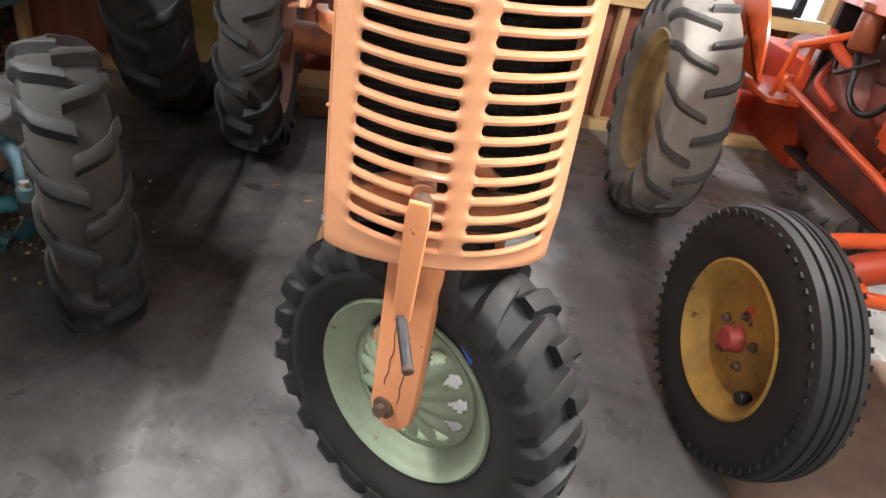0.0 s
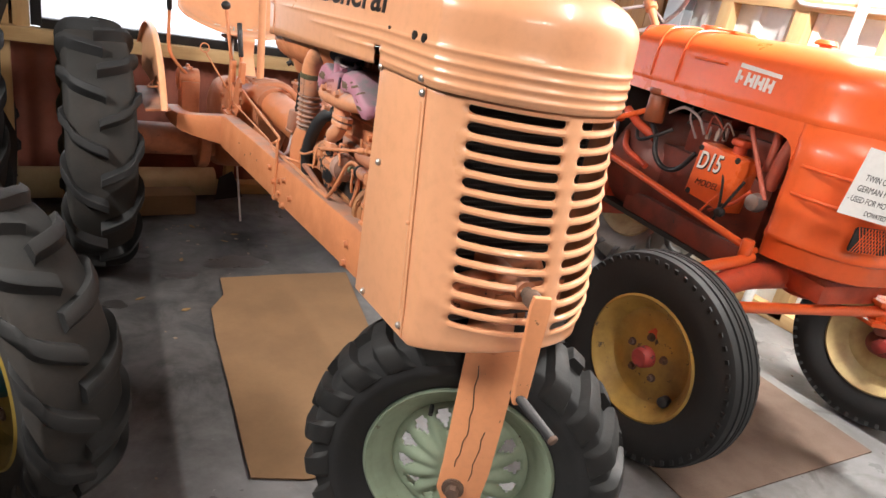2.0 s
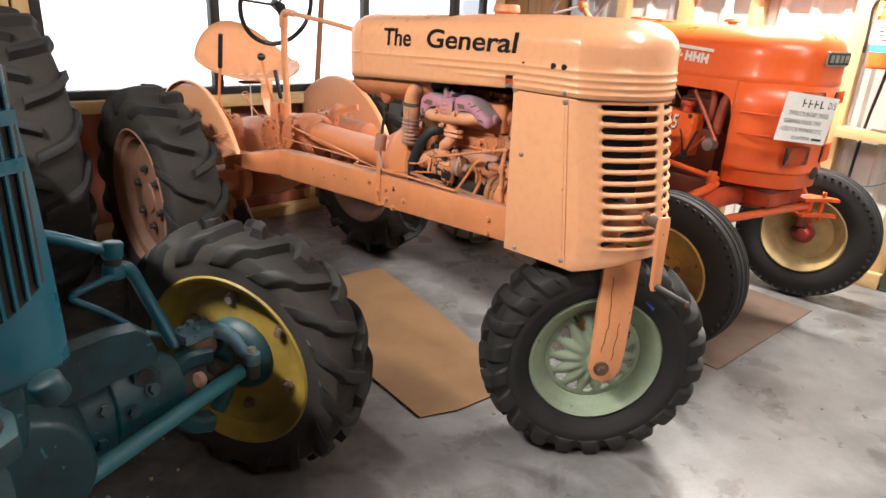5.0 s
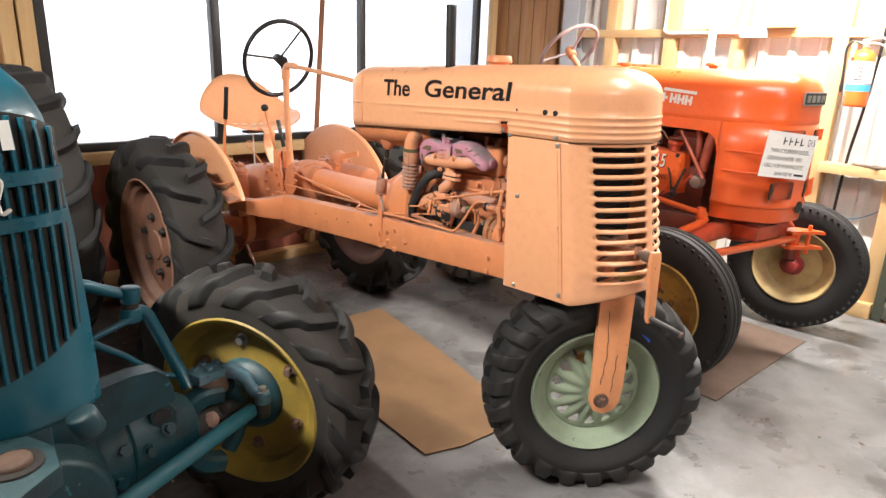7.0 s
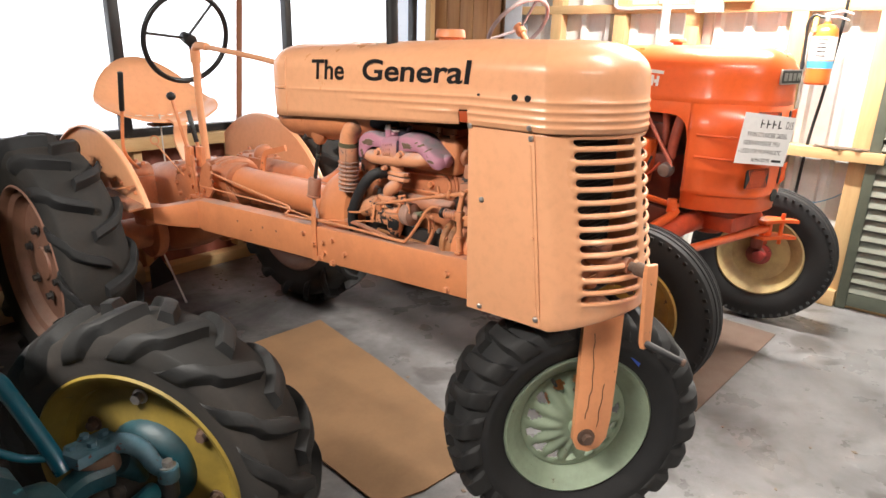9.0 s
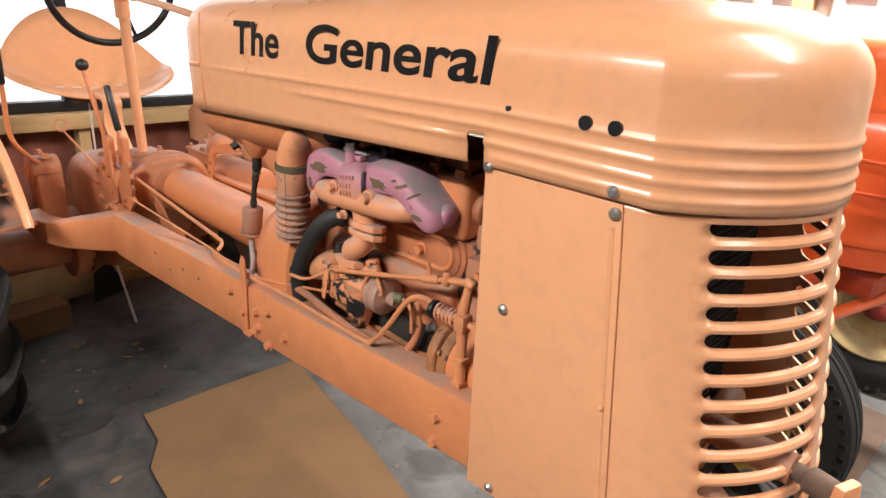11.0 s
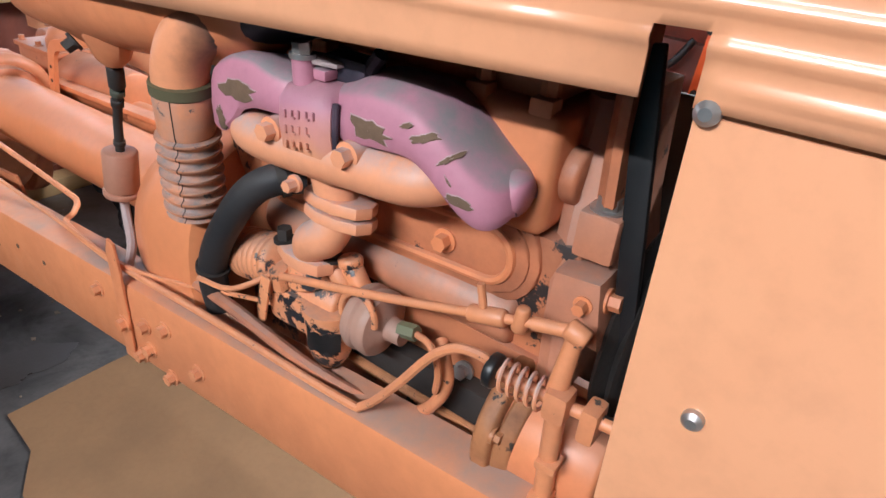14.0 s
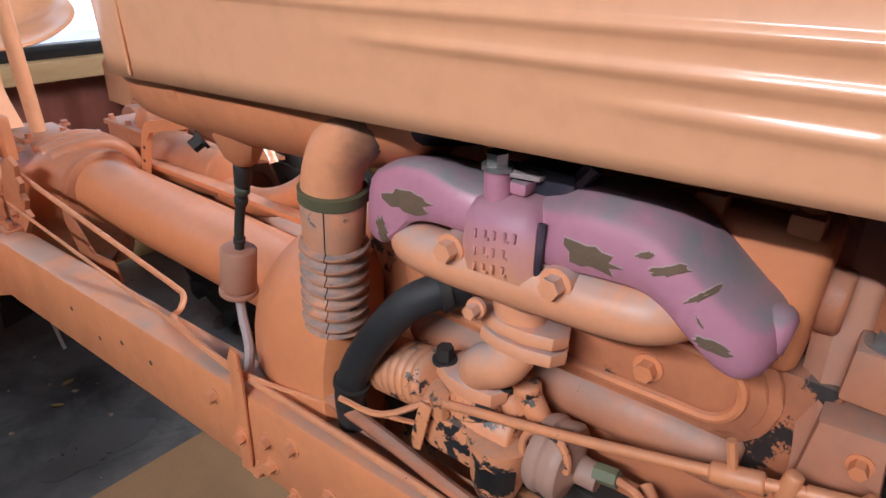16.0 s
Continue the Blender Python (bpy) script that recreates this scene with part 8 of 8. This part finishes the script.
def teal_ring(w, z, y0=0.10):
    pts = [Vector((GX + u * w, y0 + teal_front(u), z)) for u in np.linspace(-1, 1, 40)]
    return [Vector((GX - w, 1.75, z))] + pts + [Vector((GX + w, 1.75, z))]


bm = bm_new()
rings = [teal_ring(w, z, y0) for z, w, y0 in ((0.845, 0.248, 0.108), (0.855, 0.250, 0.104), (0.90, 0.249, 0.10), (1.0, 0.246, 0.098), (1.15, 0.240, 0.098), (1.28, 0.230, 0.102), (1.34, 0.220, 0.110), (1.38, 0.205, 0.125), (1.41, 0.18, 0.15), (1.43, 0.14, 0.19), (1.44, 0.08, 0.26), (1.442, 0.01, 0.30))]
loft(bm, rings, closed=False)
shell3 = part("hood", bm, TEAL, teal, "rounded teal hood and nose", 40)
md = shell3.modifiers.new("thick", "SOLIDIFY")
md.thickness = 0.004


def on_nose(x, z, off):
    w = 0.246 - 0.05 * max(0.0, z - 1.1)
    return Vector((GX + x, 0.098 + teal_front(x / w) + (0.012 if z > 1.33 else 0.0) - off, z))


bm = bm_new()
xs = [float(v) for v in np.linspace(-0.228, 0.228, 36)]


def low_z(x):
    return 0.935 + 0.070 * (abs(x) / 0.228) ** 2.5


def top_z(x):
    return 1.352 - 0.03 * (abs(x) / 0.228) ** 6


rings = []
for x in xs:
    a, b = low_z(x), top_z(x)
    rings.append([on_nose(x, a, -0.003), on_nose(x, a, 0.003), on_nose(x, (a + b) / 2, 0.003), on_nose(x, b - 0.01, 0.004), on_nose(x, b, 0.004), on_nose(x, b, -0.003)])
loft(bm, rings)
gp = part("grille_back", bm, DARK, shell3, "dark recess of the teal grille")
for k in range(25):
    x = -0.2184 + k * 0.0182
    a, b = low_z(x) + 0.004, top_z(x) - 0.004
    rings = []
    for z in [float(v) for v in np.linspace(a, b, 7)]:
        rings.append([on_nose(x + dx, z, off) for dx, off in ((-0.0042, 0.002), (-0.0038, 0.010), (-0.0016, 0.0135), (0.0016, 0.0135), (0.0038, 0.010), (0.0042, 0.002))])
    bm = bm_new()
    loft(bm, rings)
    part("grille_bar", bm, TEAL, gp)
for z in (1.256, 1.190):
    bm = bm_new()
    loft(bm, [[on_nose(x, z + dz, off) for dz, off in ((-0.012, 0.004), (-0.010, 0.0165), (0.010, 0.0165), (0.012, 0.004))] for x in xs])
    part("cross_band", bm, TEAL, gp, "teal band across the grille")
bm = bm_new()
curl = [(0.085, 1.205), (0.120, 1.228), (0.138, 1.245), (0.130, 1.258), (0.120, 1.240), (0.128, 1.214), (0.148, 1.212), (0.172, 1.262), (0.178, 1.288), (0.168, 1.292), (0.164, 1.250), (0.170, 1.214), (0.190, 1.222)]
sweep(bm, [on_nose(0.085 + (x - 0.085) * 0.6, 1.205 + (z - 1.205) * 0.6, 0.018) for x, z in curl], 0.0032, 6, 5)
part("script_mark", bm, WHITE, gp, "plain white script-like mark")
bm = bm_new()
loft(bm, [[on_nose(x, 1.318 + dz, off) for dz, off in ((-0.02, 0.013), (-0.02, 0.0165), (0.02, 0.0165), (0.02, 0.013))] for x in (0.150, 0.165)])
part("white_mark", bm, WHITE, gp)

# chassis, axle and steering
bm = bm_new()
rings = []
for x, y, z0, z1 in ((-2.2, 0.46, 0.585, 0.715), (-1.60, 0.46, 0.585, 0.712), (-1.48, 0.47, 0.592, 0.712), (-1.40, 0.48, 0.604, 0.718), (-1.345, 0.48, 0.612, 0.714), (-1.318, 0.48, 0.618, 0.690), (-1.308, 0.48, 0.625, 0.655)):
    rings.append([Vector((x, y - 0.02, z0)), Vector((x, y - 0.02, z1)), Vector((x, y + 0.03, z1)), Vector((x, y + 0.03, z0))])
loft(bm, rings)
part("front_beam", bm, TEAL_DARK, teal, "broad teal front beam")
bm = bm_new()
cyl(bm, (-2.3, 0.60, 0.47), (-1.40, 0.62, 0.455), 0.125, 0.120, n=32, bev=0.012)
cyl(bm, (-1.42, 0.62, 0.455), (-1.22, 0.655, 0.44), 0.118, 0.085, n=28, bev=0.008)
cyl(bm, (-1.62, 0.62, 0.47), (-1.62, 0.36, 0.49), 0.17, 0.14, n=32, bev=0.015)
part("front_axle", bm, TEAL_DARK, teal, "oily dark teal axle casting")
for p, d in (((-1.44, 0.50, 0.43), (0.1, -1, 0.1)), ((-1.36, 0.515, 0.475), (0.1, -1, 0.2)), ((-1.42, 0.512, 0.505), (0, -1, 0.4)), ((-1.30, 0.545, 0.50), (0.2, -1, 0.5)), ((-1.55, 0.49, 0.52), (0, -1, 0.4))):
    bm = bm_new()
    bolt(bm, p, d, 0.014, 0.014)
    part("bolt", bm, TEAL_DARK, teal)
bm = bm_new()
prism(bm, [(-0.030, -0.115), (0.030, -0.105), (0.036, 0.010), (0.022, 0.034), (-0.008, 0.040), (-0.032, 0.020)], 0.05, Matrix.Translation((-1.308, 0.575, 0.530)) @ Matrix.Rotation(radians(90), 4, "X"), 0.008)
part("beam_lug", bm, TEAL_DARK, teal)
bm = bm_new()
cyl(bm, (-1.311, 0.546, 0.540), (-1.311, 0.553, 0.540), 0.021, n=18)
part("lug_hole", bm, BLACK, teal)
bm = bm_new()
prism(bm, [(-0.22, -0.10), (0.06, -0.10), (0.135, -0.06), (0.15, 0.0), (0.135, 0.06), (0.06, 0.10), (-0.22, 0.10)], 0.036, pose(-1.79, 0.02, 0.835, 0, 0, 8), 0.008)
prism(bm, [(-0.20, -0.09), (0.05, -0.09), (0.12, -0.05), (0.13, 0.0), (0.12, 0.05), (0.05, 0.09), (-0.20, 0.09)], 0.036, pose(-1.79, 0.04, 0.735, 0, 0, 8), 0.008)
box(bm, (-1.80, 0.11, 0.785), (0.24, 0.09, 0.12), 0.012)
cyl(bm, (-1.585, 0.055, 0.845), (-1.60, 0.055, 0.885), 0.024, n=14, bev=0.005)
jaw = part("tow_jaw", bm, TEAL_DARK, teal, "oily teal towing jaw with chipped paint")
bm = bm_new()
cyl(bm, (-1.70, 0.02, 0.851), (-1.70, 0.02, 0.857), 0.040, n=24)
part("pin_hole", bm, DARK, jaw)
bm = bm_new()
cyl(bm, (-1.70, 0.02, 0.852), (-1.70, 0.02, 0.866), 0.026, n=20, bev=0.004)
part("tow_pin", bm, RUST, jaw)

bm = bm_new()
prism(bm, [(-0.056, -0.036), (0.044, -0.040), (0.058, -0.010), (0.052, 0.034), (-0.040, 0.040), (-0.062, 0.010)], 0.030, pose(-1.120, 0.700, 0.538, 0, 3, 12), 0.007)
cap = part("kingpin_cap", bm, TEAL_CHALK, teal, "pale chalky kingpin cap")
for dx, dy in ((-0.040, 0.004), (0.032, 0.010), (-0.004, 0.026), (-0.004, -0.016)):
    bm = bm_new()
    bolt(bm, (-1.120 + dx, 0.700 + dy, 0.553), (0, 0, 1), 0.0105, 0.010)
    part("bolt", bm, TEAL_CHALK, cap)
bm = bm_new()
cyl(bm, (-1.118, 0.702, 0.53), (-1.116, 0.702, 0.478), 0.048, 0.052, n=24, bev=0.006)
part("kingpin_boss", bm, RUST, teal, "rusty brown kingpin boss")
bm = bm_new()
sweep(bm, [(-1.085, 0.692, 0.535), (-1.055, 0.676, 0.530), (-1.030, 0.652, 0.508), (-1.020, 0.628, 0.478), (-1.008, 0.606, 0.466), (-0.998, 0.592, 0.464)], lambda t: 0.024 - 0.007 * t, 14, 5)
cyl(bm, (-1.003, 0.600, 0.440), (-1.003, 0.600, 0.478), 0.024, n=18, bev=0.004)
arm3 = part("steering_arm", bm, TEAL_CHALK, teal, "curved chalky pale blue steering arm")
bm = bm_new()
bolt(bm, (-1.003, 0.600, 0.478), (0, 0, 1), 0.013, 0.013)
part("nut", bm, STEEL, arm3, "bright worn nut")
bm = bm_new()
cyl(bm, (-1.030, 0.618, 0.418), (-1.62, 0.375, 0.405), 0.0225, n=18, bev=0.004)
part("tie_rod", bm, TEAL_PALE, teal, "long pale teal tie rod with chipped paint")
bm = bm_new()
cyl(bm, (-1.005, 0.602, 0.395), (-1.005, 0.602, 0.445), 0.023, n=16, bev=0.004)
sweep(bm, [(-1.005, 0.602, 0.42), (-1.035, 0.62, 0.418)], 0.016, 10, 1, False)
part("tie_rod_end", bm, DARK, teal, "greasy dark ball joint")
bm = bm_new()
pp = smooth_path([(-1.10, 0.672, 0.478), (-1.165, 0.665, 0.485), (-1.212, 0.66, 0.455), (-1.228, 0.66, 0.40), (-1.215, 0.66, 0.33), (-1.17, 0.665, 0.275), (-1.11, 0.67, 0.25)], 6)
rings = []
for i, p in enumerate(pp):
    d = (pp[min(i + 1, len(pp) - 1)] - pp[max(i - 1, 0)]).normalized()
    u = d.cross(Vector((0, 1, 0))).normalized()
    rings.append([p + u * 0.026 * a + Vector((0, 0.030, 0)) * b for a, b in ((-1, -0.6), (-0.6, -1), (0.6, -1), (1, -0.6), (1, 0.8), (-1, 0.8))])
loft(bm, rings)
part("steering_knuckle", bm, TEAL_DARK, teal, "dark teal steering knuckle fork", 30)
bm = bm_new()
sweep(bm, [(-1.075, 0.675, 0.485), (-1.045, 0.68, 0.45), (-1.035, 0.69, 0.40), (-1.045, 0.69, 0.33), (-1.08, 0.69, 0.27)], 0.026, 12, 5)
part("knuckle_arm", bm, TEAL_DARK, teal)
for p, r in (((-1.150, 0.640, 0.420), 0.027), ((-1.120, 0.632, 0.395), 0.024), ((-1.165, 0.638, 0.375), 0.020), ((-1.10, 0.650, 0.435), 0.020)):
    bm = bm_new()
    lathe(bm, [(-r, 0.002), (-r * 0.75, r * 0.7), (0, r), (r * 0.75, r * 0.7), (r, 0.002)], Matrix.Translation(p) @ pose(0, 0, 0, 0, 30, 40), 14)
    part("joint_yoke", bm, GREYPINK if p[0] < -1.14 else DARK, teal, "greasy drive joint yoke")
bm = bm_new()
cyl(bm, (-1.22, 0.655, 0.40), (-0.99, 0.735, 0.40), 0.055, 0.06, n=22, bev=0.006)
part("drive_joint", bm, DARK, teal, "greasy dark drive joint")
bm = bm_new()
sweep(bm, [(-1.185, 0.690, 0.515), (-1.195, 0.715, 0.560), (-1.222, 0.752, 0.650), (-1.240, 0.765, 0.705), (-1.252, 0.768, 0.735), (-1.268, 0.768, 0.750), (-1.292, 0.766, 0.752)], 0.0175, 14, 5)
part("link_tube", bm, TEAL, teal, "teal steering linkage tube")
bm = bm_new()
cyl(bm, (-1.296, 0.764, 0.728), (-1.294, 0.764, 0.768), 0.029, 0.026, n=18, bev=0.005)
cyl(bm, (-1.294, 0.764, 0.782), (-1.290, 0.764, 0.826), 0.026, 0.028, n=18, bev=0.005)
part("link_joint", bm, TEAL, teal, "stacked teal ball joint")
bm = bm_new()
cyl(bm, (-1.295, 0.764, 0.765), (-1.293, 0.764, 0.785), 0.022, n=16)
part("joint_gap", bm, DARK, teal)
bm = bm_new()
sweep(bm, [(-1.300, 0.764, 0.806), (-1.36, 0.764, 0.834), (-1.42, 0.764, 0.864), (-1.60, 0.78, 0.93)], 0.0155, 12, 4)
part("drag_link", bm, TEAL, teal, "teal drag link running behind the nose")
bm = bm_new()
sweep(bm, [(-1.300, 0.745, 0.742), (-1.350, 0.742, 0.729), (-1.392, 0.740, 0.718), (-1.404, 0.740, 0.708), (-1.392, 0.740, 0.693), (-1.330, 0.738, 0.643), (-1.268, 0.730, 0.583), (-1.235, 0.725, 0.560), (-1.180, 0.705, 0.545)], 0.0088, 10, 6)
part("thin_link", bm, TEAL, teal, "thin bent teal rod")
bm = bm_new()
box(bm, (GX, 1.4, 0.75), (0.40, 2.2, 0.30), 0.04)
box(bm, (GX, 1.0, 1.0), (0.34, 1.0, 0.30), 0.03)
cyl(bm, (-1.35, 2.70, 0.66), (-2.3, 2.70, 0.66), 0.14, n=24)
part("body", bm, TEAL_DARK, teal, "dark oily tractor body")


def teal_rim():
    """Rim with a broad step and a dished disc."""
    bm = bm_new()
    lathe_open(bm, [(-0.094, 0.286), (-0.099, 0.280), (-0.094, 0.268), (-0.075, 0.258), (-0.060, 0.236), (-0.030, 0.230), (-0.024, 0.222), (-0.016, 0.205), (-0.020, 0.170), (-0.028, 0.135), (-0.030, 0.06)], 64)
    lathe_open(bm, [(-0.030, 0.232), (0.06, 0.245), (0.090, 0.262), (0.099, 0.280), (0.094, 0.286)], 64)
    return bm


for s in (1, -1):
    TW = Matrix.Translation((-0.942 if s > 0 else 2 * GX + 0.942, 0.767, 0.396)) @ Matrix.Rotation(radians(26.2), 4, "Z") @ Matrix.Rotation(radians(-1.9), 4, "Y") @ Matrix.Rotation(0 if s > 0 else math.pi, 4, "Z")
    tw = part("front_wheel", put(teal_rim(), TW), LIME, teal, "chipped green-yellow front wheel", 40)
    lug_tyre(teal, TW, 0.427, 0.196, 0.270, 0.088, 16, 0.028, 0.040, 0.38, 0.72, -1 if s > 0 else 1, 0.420, RUBBER_BROWN, RUBBER_WORN, "black lugged front tyre of the teal tractor", 80)
    bm = bm_new()
    lathe(bm, [(-0.075, 0.02), (-0.072, 0.075), (-0.062, 0.100), (-0.045, 0.118), (-0.026, 0.124), (0.0, 0.124)], TW, 32)
    part("hub", bm, TEAL_DARK, tw, "dark teal wheel hub")
    for k in range(6):
        a = radians(60 * k + 25)
        bm = bm_new()
        bolt(bm, TW @ Vector((-0.022, 0.185 * math.cos(a), 0.185 * math.sin(a))), TW.to_3x3() @ Vector((-1, 0, 0)), 0.014, 0.018)
        part("wheel_bolt", bm, STEEL if k == 1 else RUST, tw)
    TR = Matrix.Translation((-1.16 if s > 0 else 2 * GX + 1.16, 2.72, 0.66)) @ Matrix.Rotation(0 if s > 0 else math.pi, 4, "Z")
    tr = part("rear_wheel", put(rim_mesh(0.42, 0.12, 0.05, 0.10), TR), LIME, teal, "yellow rear wheel", 40)
    lug_tyre(teal, TR, 0.700, 0.36, 0.43, 0.12, 18, 0.042, 0.045, 0.34, 0.70, -1 if s > 0 else 1, 0.684, RUBBER_BROWN, RUBBER, "large black lugged rear tyre", 84)
